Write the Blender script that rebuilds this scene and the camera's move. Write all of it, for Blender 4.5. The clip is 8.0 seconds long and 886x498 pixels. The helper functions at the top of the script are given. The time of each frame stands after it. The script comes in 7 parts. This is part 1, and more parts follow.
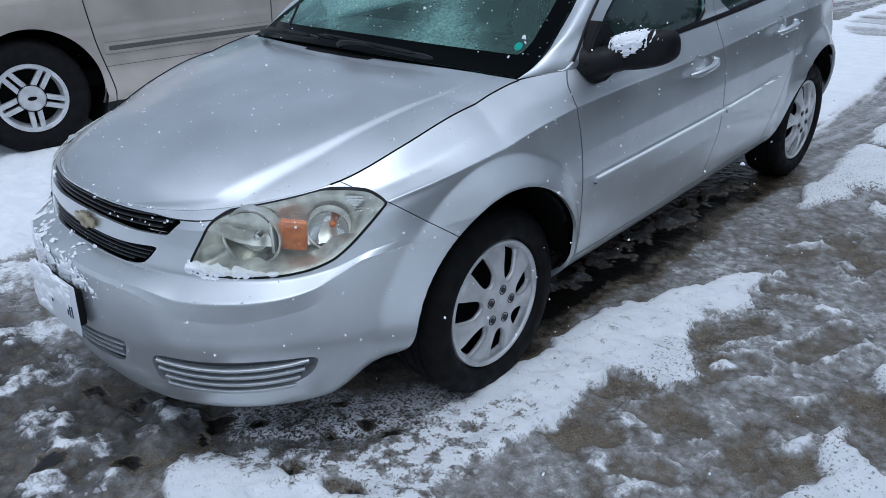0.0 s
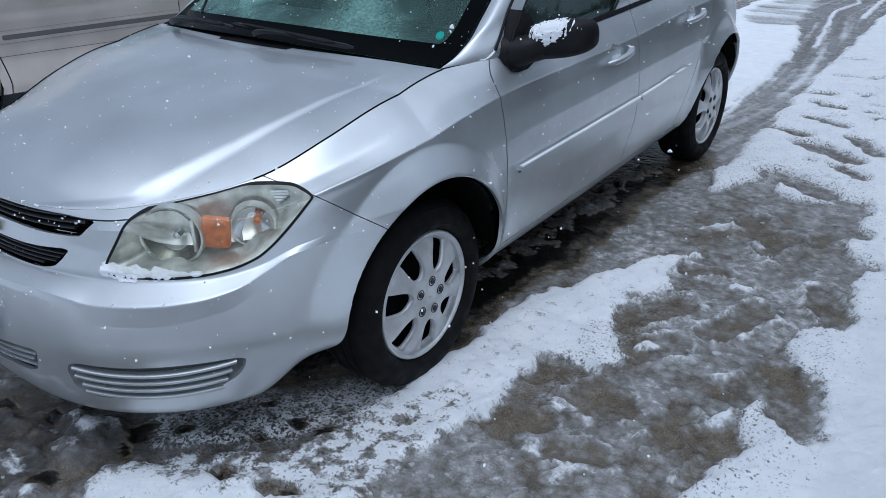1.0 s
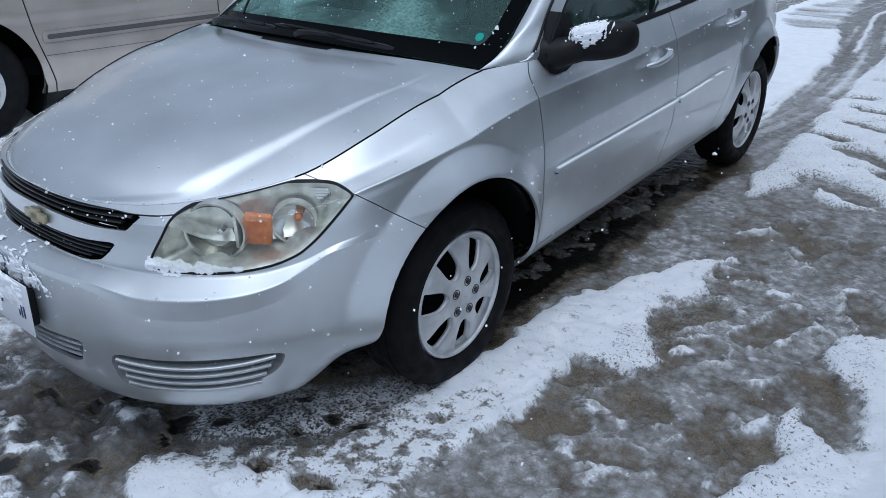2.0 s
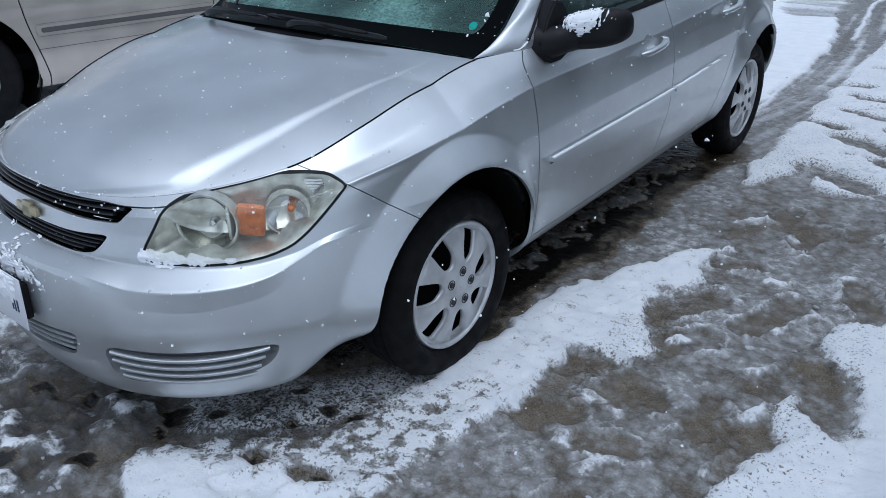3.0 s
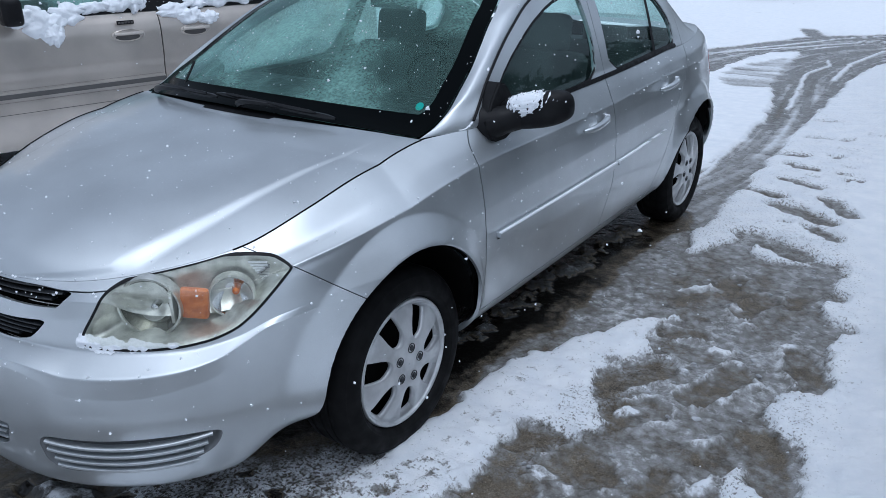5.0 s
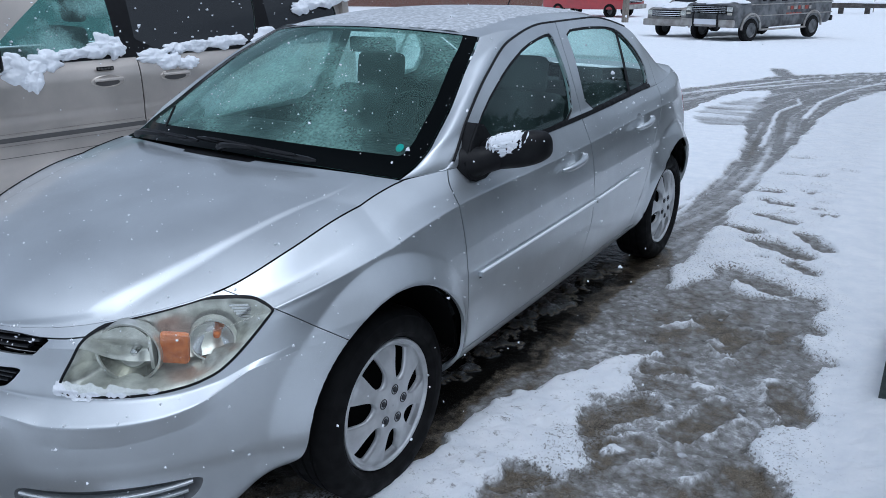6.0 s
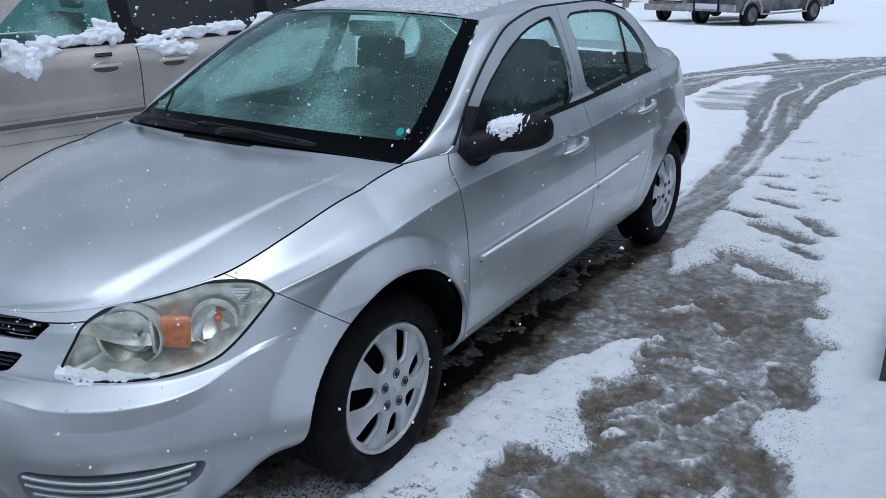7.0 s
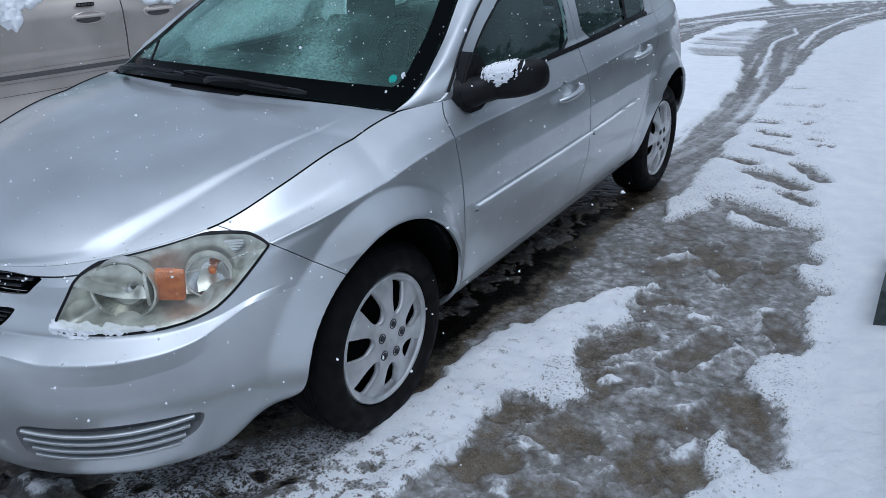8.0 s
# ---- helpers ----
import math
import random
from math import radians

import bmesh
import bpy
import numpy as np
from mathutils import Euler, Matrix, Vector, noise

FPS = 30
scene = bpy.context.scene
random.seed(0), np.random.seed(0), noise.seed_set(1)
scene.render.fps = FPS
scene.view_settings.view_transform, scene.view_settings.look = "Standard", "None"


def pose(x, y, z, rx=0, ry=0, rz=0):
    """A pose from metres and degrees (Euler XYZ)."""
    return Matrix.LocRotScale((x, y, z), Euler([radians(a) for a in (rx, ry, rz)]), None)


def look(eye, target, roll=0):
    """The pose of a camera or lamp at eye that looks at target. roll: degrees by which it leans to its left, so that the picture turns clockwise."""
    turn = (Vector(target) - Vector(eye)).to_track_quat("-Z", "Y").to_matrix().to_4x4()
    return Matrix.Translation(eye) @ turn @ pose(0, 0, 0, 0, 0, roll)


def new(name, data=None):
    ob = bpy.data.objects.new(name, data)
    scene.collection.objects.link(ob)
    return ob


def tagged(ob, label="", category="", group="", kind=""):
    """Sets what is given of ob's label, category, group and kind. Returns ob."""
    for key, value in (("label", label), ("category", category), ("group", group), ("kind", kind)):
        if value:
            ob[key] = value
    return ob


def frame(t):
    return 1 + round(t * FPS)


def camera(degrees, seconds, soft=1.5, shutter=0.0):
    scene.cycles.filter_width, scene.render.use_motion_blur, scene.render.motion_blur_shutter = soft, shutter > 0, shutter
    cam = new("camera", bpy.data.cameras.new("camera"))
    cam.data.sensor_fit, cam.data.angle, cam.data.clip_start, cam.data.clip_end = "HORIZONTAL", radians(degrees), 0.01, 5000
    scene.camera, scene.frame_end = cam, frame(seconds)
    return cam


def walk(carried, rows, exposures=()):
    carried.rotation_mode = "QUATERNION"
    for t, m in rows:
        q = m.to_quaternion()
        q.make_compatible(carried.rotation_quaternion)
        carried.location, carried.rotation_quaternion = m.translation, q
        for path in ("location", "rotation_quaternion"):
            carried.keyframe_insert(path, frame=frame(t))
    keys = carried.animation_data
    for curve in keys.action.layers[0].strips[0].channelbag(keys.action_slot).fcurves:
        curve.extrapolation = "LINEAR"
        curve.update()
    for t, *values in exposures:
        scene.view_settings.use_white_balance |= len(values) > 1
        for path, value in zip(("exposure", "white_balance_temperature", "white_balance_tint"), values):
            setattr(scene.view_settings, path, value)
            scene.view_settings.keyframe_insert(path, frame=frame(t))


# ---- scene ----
cam = camera(60.4, 8.0, 0.82)
PATH = [
    (0, (2.168, -1.685, 1.547), (0.924, -0.378, 0.684), -2.1),
    (0.5, (2.156, -1.673, 1.548), (1.023, -0.282, 0.664), -1.4),
    (1, (2.132, -1.687, 1.545), (1.059, -0.254, 0.652), -0.9),
    (1.5, (2.12, -1.707, 1.547), (1.025, -0.289, 0.66), -1.0),
    (2, (2.12, -1.714, 1.547), (0.988, -0.325, 0.659), -1.0),
    (3.5, (2.132, -1.691, 1.534), (1.01, -0.308, 0.624), -1.6),
    (4, (2.131, -1.685, 1.537), (1.018, -0.295, 0.626), -1.4),
    (4.5, (2.135, -1.692, 1.555), (1.03, -0.265, 0.693), -0.8),
    (5, (2.145, -1.675, 1.594), (1.072, -0.171, 0.827), -0.4),
    (6.5, (2.147, -1.68, 1.594), (1.093, -0.115, 0.932), -0.8),
    (7, (2.146, -1.679, 1.583), (1.097, -0.127, 0.883), -1.0),
    (7.5, (2.143, -1.672, 1.564), (1.109, -0.146, 0.79), -1.4),
    (8, (2.126, -1.67, 1.564), (1.118, -0.147, 0.749), -1.5),
]
walk(cam, [(t, look(eye, target, roll)) for t, eye, target, roll in PATH],
     [(0, -.33, 5350, 8), (4.8, -.33, 5350, 8), (6.6, -.40, 5350, 8), (8, -.40, 5350, 8)])

# ---- sky and light: an overcast winter day ----
world = bpy.data.worlds.new("overcast_sky")
scene.world = world
world.use_nodes = True
wn, wl = world.node_tree.nodes, world.node_tree.links
sky = wn.new("ShaderNodeTexSky")
sky.sky_type = "NISHITA"
sky.sun_disc = False
sky.sun_elevation, sky.sun_rotation = radians(75), radians(115)
sky.dust_density, sky.air_density = 5.0, 1.0
grey = wn.new("ShaderNodeHueSaturation")
grey.inputs["Saturation"].default_value = 0.3
wl.new(sky.outputs[0], grey.inputs["Color"])
wl.new(grey.outputs[0], wn["Background"].inputs["Color"])
wn["Background"].inputs["Strength"].default_value = 0.15
sun = new("sun", bpy.data.lights.new("sun", "SUN"))
sun.data.energy, sun.data.angle, sun.data.color = 0.5, radians(120), (1.0, 0.98, 0.95)
sun.matrix_world = look((4.4, -2.1, 18), (0.0, 0.0, 0.0))


# ---- small helpers ----
def track(*keys):
    """A smooth function through (place, value) keys, with no overshoot."""
    t = np.array([k[0] for k in keys], float)
    v = np.array([k[1] for k in keys], float)
    h = np.diff(t)
    d = np.diff(v) / h
    m = np.zeros_like(v)
    m[0], m[-1] = d[0], d[-1]
    for i in range(1, len(t) - 1):
        if d[i - 1] * d[i] > 0:
            a, b = 2 * h[i] + h[i - 1], h[i] + 2 * h[i - 1]
            m[i] = (a + b) / (a / d[i - 1] + b / d[i])

    def f(x):
        x = np.clip(np.asarray(x, float), t[0], t[-1])
        i = np.clip(np.searchsorted(t, x, "right") - 1, 0, len(h) - 1)
        s = (x - t[i]) / h[i]
        return ((2 * s**3 - 3 * s**2 + 1) * v[i] + (s**3 - 2 * s**2 + s) * h[i] * m[i]
                + (3 * s**2 - 2 * s**3) * v[i + 1] + (s**3 - s**2) * h[i] * m[i + 1])
    return f


def smooth(a, b, x):
    s = np.clip((x - a) / (b - a), 0, 1)
    return s * s * (3 - 2 * s)


def hashed(i, j, seed):
    n = np.sin(i * 127.1 + j * 311.7 + seed * 74.7) * 43758.5453
    return n - np.floor(n)


def rough(x, y, scale, seed=0, octaves=4):
    """Value noise, 0 to 1, on arrays of places."""
    x, y = np.asarray(x, float) * scale, np.asarray(y, float) * scale
    out, amp, total = 0, 1.0, 0
    for o in range(octaves):
        i, j = np.floor(x), np.floor(y)
        fx, fy = x - i, y - j
        fx, fy = fx * fx * (3 - 2 * fx), fy * fy * (3 - 2 * fy)
        a = hashed(i, j, seed + o) * (1 - fx) + hashed(i + 1, j, seed + o) * fx
        b = hashed(i, j + 1, seed + o) * (1 - fx) + hashed(i + 1, j + 1, seed + o) * fx
        out, total = out + amp * (a * (1 - fy) + b * fy), total + amp
        x, y, amp = x * 2.03 + 5.2, y * 2.03 + 1.7, amp * 0.5
    return out / total


class Sheet:
    """A surface as points, normals and faces, that can be cut along a field's zero line."""

    def __init__(self, p, n, f):
        self.p, self.n, self.f = np.asarray(p, float), np.asarray(n, float), f

    @classmethod
    def grid(cls, pts):
        pts = np.asarray(pts, float)
        a, b = pts.shape[:2]
        n = np.cross(np.gradient(pts, axis=0), np.gradient(pts, axis=1))
        n /= np.maximum(np.linalg.norm(n, axis=2, keepdims=True), 1e-9)
        idx = np.arange(a * b).reshape(a, b)
        f = np.stack([idx[:-1, :-1], idx[1:, :-1], idx[1:, 1:], idx[:-1, 1:]], -1).reshape(-1, 4).tolist()
        return cls(pts.reshape(-1, 3), n.reshape(-1, 3), f)

    def cut(self, field):
        """Two sheets: where the field is negative, and where it is not."""
        val = np.asarray(field(self.p) if callable(field) else field, float)
        val = np.where(np.abs(val) < 1e-6, 1e-6, val)
        p, n, made = list(self.p), list(self.n), {}
        minus, plus = [], []
        for f in self.f:
            s = [val[i] < 0 for i in f]
            if all(s):
                minus.append(f)
            elif not any(s):
                plus.append(f)
            else:
                a, b = [], []
                for k, i in enumerate(f):
                    j = f[(k + 1) % len(f)]
                    (a if s[k] else b).append(i)
                    if s[k] != s[(k + 1) % len(f)]:
                        key = (min(i, j), max(i, j))
                        if key not in made:
                            t = val[key[0]] / (val[key[0]] - val[key[1]])
                            made[key] = len(p)
                            p.append(self.p[key[0]] * (1 - t) + self.p[key[1]] * t)
                            n.append(self.n[key[0]] * (1 - t) + self.n[key[1]] * t)
                        a.append(made[key])
                        b.append(made[key])
                minus.append(a)
                plus.append(b)
        p, n = np.array(p), np.array(n)
        return Sheet(p, n, minus).packed(), Sheet(p, n, plus).packed()

    def packed(self):
        used = sorted({i for f in self.f for i in f})
        at = {i: k for k, i in enumerate(used)}
        self.f = [[at[i] for i in f] for f in self.f]
        self.p, self.n = self.p[used] if used else np.zeros((0, 3)), self.n[used] if used else np.zeros((0, 3))
        return self

    def inside(self, field):
        return self.cut(field)[0]

    def outside(self, field):
        return self.cut(field)[1]

    def split(self, field, gap=0.0025):
        """Both sides of a panel joint, with the joint left open."""
        return self.cut(lambda p: field(p) + gap)[0], self.cut(lambda p: field(p) - gap)[1]

    def offset(self, d):
        n = self.n / np.maximum(np.linalg.norm(self.n, axis=1, keepdims=True), 1e-9)
        return Sheet(self.p + n * d, n, self.f)

    def rim_edges(self):
        count = {}
        for f in self.f:
            for k in range(len(f)):
                i, j = f[k], f[(k + 1) % len(f)]
                count.setdefault((min(i, j), max(i, j)), []).append((i, j))
        return [e[0] for e in count.values() if len(e) == 1]

    def welded(self):
        """Joins points that lie on one another."""
        at, new_i, keep = {}, [], []
        for i, q in enumerate(np.round(self.p, 5).tolist()):
            key = tuple(q)
            if key not in at:
                at[key] = len(keep)
                keep.append(i)
            new_i.append(at[key])
        f = [[k for n_, k in enumerate(q) if k != q[n_ - 1]] for q in ([new_i[i] for i in q] for q in self.f)]
        return Sheet(self.p[keep], self.n[keep], [q for q in f if len(q) > 2])

    def thick(self, d):
        """Turns the rim in by d, so that a panel shows its thickness."""
        n = self.n / np.maximum(np.linalg.norm(self.n, axis=1, keepdims=True), 1e-9)
        p, nn, f = list(self.p), list(n), [list(q) for q in self.f]
        for i, j in self.rim_edges():
            a, b = self.p[i], self.p[j]
            side = np.cross(b - a, n[i])
            side = side / max(np.linalg.norm(side), 1e-9)
            k = len(p)
            p += [a, b, b - n[j] * d, a - n[i] * d]
            nn += [side] * 4
            f.append([k + 1, k, k + 3, k + 2])
        return Sheet(np.array(p), np.array(nn), f)

    def joined(self, *others):
        p, n, f = [self.p], [self.n], [list(q) for q in self.f]
        count = len(self.p)
        for o in others:
            p.append(o.p)
            n.append(o.n)
            f += [[i + count for i in q] for q in o.f]
            count += len(o.p)
        return Sheet(np.concatenate(p), np.concatenate(n), f)

    def mirrored(self):
        s = np.array([-1, 1, 1])
        return Sheet(self.p * s, self.n * s, [q[::-1] for q in self.f])

    def mesh(self, name):
        me = bpy.data.meshes.new(name)
        me.from_pydata([tuple(q) for q in self.p], [], [tuple(q) for q in self.f])
        me.polygons.foreach_set("use_smooth", [True] * len(me.polygons))
        me.update()
        n = self.n / np.maximum(np.linalg.norm(self.n, axis=1, keepdims=True), 1e-9)
        me.normals_split_custom_set_from_vertices([tuple(q) for q in n])
        return me


def sheet_part(name, sheet, material, parent=None, label=""):
    me = sheet.mesh(name)
    me.materials.append(material)
    ob = new(name, me)
    ob.parent = parent
    return tagged(ob, label)


def part(name, bm, material, parent=None, label="", shade=True):
    me = bpy.data.meshes.new(name)
    bm.to_mesh(me)
    bm.free()
    if shade:
        me.polygons.foreach_set("use_smooth", [True] * len(me.polygons))
        me.set_sharp_from_angle(angle=radians(38))
    me.materials.append(material)
    ob = new(name, me)
    ob.parent = parent
    return tagged(ob, label)


def thing(name, label, category, at=None, group="", kind=""):
    ob = new(name)
    ob.matrix_world = at or Matrix()
    return tagged(ob, label, category, group, kind)


def box_bm(size, at=(0, 0, 0), bevel=0.0, segments=2, turn=None):
    bm = bmesh.new()
    m = Matrix.Translation(at) @ (turn or Matrix()) @ Matrix.Diagonal((*size, 1))
    bmesh.ops.create_cube(bm, size=1, matrix=m)
    if bevel:
        bmesh.ops.bevel(bm, geom=bm.edges[:], offset=bevel, segments=segments, profile=0.6, affect="EDGES")
    return bm


def lathe_bm(profile, steps=64, axis="X"):
    """A turned body from (radius, along) pairs."""
    bm = bmesh.new()
    rings = []
    for k in range(steps):
        a = 2 * math.pi * k / steps
        c, s = math.cos(a), math.sin(a)
        if axis == "X":
            rings.append([bm.verts.new((u, r * c, r * s)) for r, u in profile])
        else:
            rings.append([bm.verts.new((r * c, r * s, u)) for r, u in profile])
    for k in range(steps):
        a, b = rings[k], rings[(k + 1) % steps]
        for i in range(len(profile) - 1):
            bm.faces.new((a[i], b[i], b[i + 1], a[i + 1]))
    bmesh.ops.remove_doubles(bm, verts=bm.verts, dist=1e-5)
    bmesh.ops.recalc_face_normals(bm, faces=bm.faces)
    return bm


def tube_bm(points, radius, steps=8):
    """A round bar along points; radius a number or one a point."""
    bm = bmesh.new()
    pts = [Vector(q) for q in points]
    rad = radius if hasattr(radius, "__len__") else [radius] * len(pts)
    rings = []
    for i, q in enumerate(pts):
        d = (pts[min(i + 1, len(pts) - 1)] - pts[max(i - 1, 0)]).normalized()
        up = Vector((0, 0, 1)) if abs(d.z) < 0.9 else Vector((1, 0, 0))
        a = d.cross(up).normalized()
        b = a.cross(d)
        rings.append([bm.verts.new(q + rad[i] * (a * math.cos(2 * math.pi * k / steps) + b * math.sin(2 * math.pi * k / steps))) for k in range(steps)])
    for r, s in zip(rings, rings[1:]):
        for k in range(steps):
            bm.faces.new((r[k], r[(k + 1) % steps], s[(k + 1) % steps], s[k]))
    bm.faces.new(rings[0][::-1])
    bm.faces.new(rings[-1])
    bmesh.ops.recalc_face_normals(bm, faces=bm.faces)
    return bm


# ---- materials ----
def material(name, color=(0.5, 0.5, 0.5), rough_=0.5, metal=0.0, **more):
    m = bpy.data.materials.new(name)
    m.use_nodes = True
    b = m.node_tree.nodes["Principled BSDF"]
    b.inputs["Base Color"].default_value = (*color, 1)
    b.inputs["Roughness"].default_value = rough_
    b.inputs["Metallic"].default_value = metal
    for key, value in more.items():
        b.inputs[key.replace("_", " ").title().replace("Ior", "IOR")].default_value = value
    return m


def nodes_of(m):
    return m.node_tree.nodes, m.node_tree.links, m.node_tree.nodes["Principled BSDF"]


def grain(m, scale, low, high, to="Base Color", detail=6, lo=0.35, hi=0.65, stretch=(1, 1, 1)):
    """Lets noise vary an input between two values or colours."""
    n, l, b = nodes_of(m)
    co, mp, t, r = (n.new("ShaderNode" + k) for k in ("TexCoord", "Mapping", "TexNoise", "ValToRGB"))
    mp.inputs["Scale"].default_value = stretch
    t.inputs["Scale"].default_value, t.inputs["Detail"].default_value = scale, detail
    r.color_ramp.elements[0].position, r.color_ramp.elements[1].position = lo, hi
    for e, c in zip(r.color_ramp.elements, (low, high)):
        e.color = (*c, 1) if hasattr(c, "__len__") else (c, c, c, 1)
    l.new(co.outputs["Object"], mp.inputs[0])
    l.new(mp.outputs[0], t.inputs["Vector"])
    l.new(t.outputs["Fac"], r.inputs[0])
    l.new(r.outputs[0], b.inputs[to])
    return r


def bumpy(m, scale, strength=0.3, depth=0.002, detail=5):
    n, l, b = nodes_of(m)
    co, t, u = (n.new("ShaderNode" + k) for k in ("TexCoord", "TexNoise", "Bump"))
    t.inputs["Scale"].default_value, t.inputs["Detail"].default_value = scale, detail
    u.inputs["Strength"].default_value, u.inputs["Distance"].default_value = strength, depth
    l.new(co.outputs["Object"], t.inputs["Vector"])
    l.new(t.outputs["Fac"], u.inputs["Height"])
    l.new(u.outputs[0], b.inputs["Normal"])


def paint(name, color, metal, rough_):
    """Metallic paint under clear coat, with a dull salty film of melt water; mottled reflections and smears are put
    into the colour.
    """
    m = material(name, color, rough_, metal, coat_weight=0.8, coat_roughness=0.06)
    n, l, b = nodes_of(m)
    co = n.new("ShaderNodeTexCoord")
    film, fleck = n.new("ShaderNodeTexNoise"), n.new("ShaderNodeTexNoise")
    film.inputs["Scale"].default_value, film.inputs["Detail"].default_value = 3.2, 7
    fleck.inputs["Scale"].default_value, fleck.inputs["Detail"].default_value = 900, 2
    for t, at, lo, hi in ((film, "Roughness", rough_ - 0.05, rough_ + 0.10), (film, "Coat Roughness", 0.03, 0.12)):
        fr = n.new("ShaderNodeMapRange")
        fr.inputs["From Min"].default_value, fr.inputs["From Max"].default_value = 0.15, 0.85
        fr.inputs["To Min"].default_value, fr.inputs["To Max"].default_value = lo, hi
        l.new(t.outputs["Fac"], fr.inputs["Value"])
        l.new(fr.outputs[0], b.inputs[at])
    mix = n.new("ShaderNodeValToRGB")
    mix.color_ramp.elements[0].position, mix.color_ramp.elements[1].position = 0.3, 0.7
    for e, k in zip(mix.color_ramp.elements, (0.88, 1.1)):
        e.color = (*(min(c * k, 1) for c in color), 1)
    l.new(fleck.outputs["Fac"], mix.inputs[0])
    # cloudy reflections and melt smears, painted into the base colour by the noise
    cloud_smear, both_ = n.new("ShaderNodeMapRange"), n.new("ShaderNodeVectorMath")
    cloud_smear.inputs["From Min"].default_value, cloud_smear.inputs["From Max"].default_value = 0.25, 0.75
    cloud_smear.inputs["To Min"].default_value, cloud_smear.inputs["To Max"].default_value = 0.82, 1.13
    both_.operation = "SCALE"
    l.new(film.outputs["Fac"], cloud_smear.inputs["Value"])
    l.new(mix.outputs[0], both_.inputs[0])
    l.new(cloud_smear.outputs[0], both_.inputs["Scale"])
    l.new(both_.outputs[0], b.inputs["Base Color"])
    beads, relief = n.new("ShaderNodeTexNoise"), n.new("ShaderNodeBump")
    beads.inputs["Scale"].default_value, beads.inputs["Detail"].default_value = 210, 3
    relief.inputs["Strength"].default_value, relief.inputs["Distance"].default_value = 0.10, 0.0012
    l.new(beads.outputs["Fac"], relief.inputs["Height"])
    l.new(relief.outputs[0], b.inputs["Coat Normal"])
    for t in (film, fleck, beads):
        l.new(co.outputs["Object"], t.inputs["Vector"])
    return m


def pane(name, tint, gloss_rough=0.03, wet=0.0, shine=(0.70, 0.95, 0.90), ior=1.45, fog=0.0, thin=.15, full=1.8):
    """Clear tinted glass: light passes straight through, the surface mirrors by its angle."""
    m = bpy.data.materials.new(name)
    m.use_nodes = True
    n, l = m.node_tree.nodes, m.node_tree.links
    n.clear()
    out, mix, tr, gl, fr = (n.new("ShaderNode" + k) for k in ("OutputMaterial", "MixShader", "BsdfTransparent", "BsdfGlossy", "LayerWeight"))
    tr.inputs["Color"].default_value = (*tint, 1)
    gl.inputs["Roughness"].default_value = gloss_rough
    gl.inputs["Color"].default_value = (*shine, 1)
    # gloss grows towards grazing angles, alike from both sides of the pane
    low_gloss = ((ior - 1) / (ior + 1)) ** 2
    power, gain = n.new("ShaderNodeMath"), n.new("ShaderNodeMath")
    fr.inputs["Blend"].default_value = 0.5
    power.operation, gain.operation = "POWER", "MULTIPLY_ADD"
    power.inputs[1].default_value = 5.0
    gain.inputs[1].default_value, gain.inputs[2].default_value = 1 - low_gloss, low_gloss
    l.new(fr.outputs["Facing"], power.inputs[0])
    l.new(power.outputs[0], gain.inputs[0])
    if wet:
        co, t, u = (n.new("ShaderNode" + k) for k in ("TexCoord", "TexNoise", "Bump"))
        t.inputs["Scale"].default_value, t.inputs["Detail"].default_value = 28, 6
        u.inputs["Strength"].default_value, u.inputs["Distance"].default_value = wet, 0.004
        l.new(co.outputs["Object"], t.inputs["Vector"])
        l.new(t.outputs["Fac"], u.inputs["Height"])
        l.new(u.outputs[0], gl.inputs["Normal"])
    l.new(gain.outputs[0], mix.inputs[0])
    if fog:
        # condensation on the inside scatters part of the light
        co, t, r, back, ahead, soft, veil = (n.new("ShaderNode" + k) for k in ("TexCoord", "TexNoise", "MapRange", "BsdfDiffuse", "BsdfTranslucent", "MixShader", "MixShader"))
        t.inputs["Scale"].default_value, t.inputs["Detail"].default_value = 2.6, 8
        for s_ in (back, ahead):
            s_.inputs["Color"].default_value = (*(min(1, c ** 2 * 1.1) for c in tint), 1)
        l.new(back.outputs[0], soft.inputs[1])
        l.new(ahead.outputs[0], soft.inputs[2])
        r.inputs["From Min"].default_value, r.inputs["From Max"].default_value = 0.44, 0.62
        r.inputs["To Min"].default_value, r.inputs["To Max"].default_value = fog * thin, fog * full
        l.new(co.outputs["Object"], t.inputs["Vector"])
        l.new(t.outputs["Fac"], r.inputs["Value"])
        fine, fr2, both_ = n.new("ShaderNodeTexNoise"), n.new("ShaderNodeMapRange"), n.new("ShaderNodeMath")
        fine.inputs["Scale"].default_value, fine.inputs["Detail"].default_value = 95, 4
        fr2.inputs["From Min"].default_value, fr2.inputs["From Max"].default_value = 0.35, 0.65
        fr2.inputs["To Min"].default_value, fr2.inputs["To Max"].default_value = 0.72, 1.28
        both_.operation = "MULTIPLY"
        l.new(co.outputs["Object"], fine.inputs["Vector"])
        l.new(fine.outputs["Fac"], fr2.inputs["Value"])
        l.new(r.outputs[0], both_.inputs[0])
        l.new(fr2.outputs[0], both_.inputs[1])
        l.new(both_.outputs[0], veil.inputs[0])
        l.new(tr.outputs[0], veil.inputs[1])
        l.new(soft.outputs[0], veil.inputs[2])
        l.new(veil.outputs[0], mix.inputs[1])
    else:
        l.new(tr.outputs[0], mix.inputs[1])
    l.new(gl.outputs[0], mix.inputs[2])
    l.new(mix.outputs[0], out.inputs["Surface"])
    return m


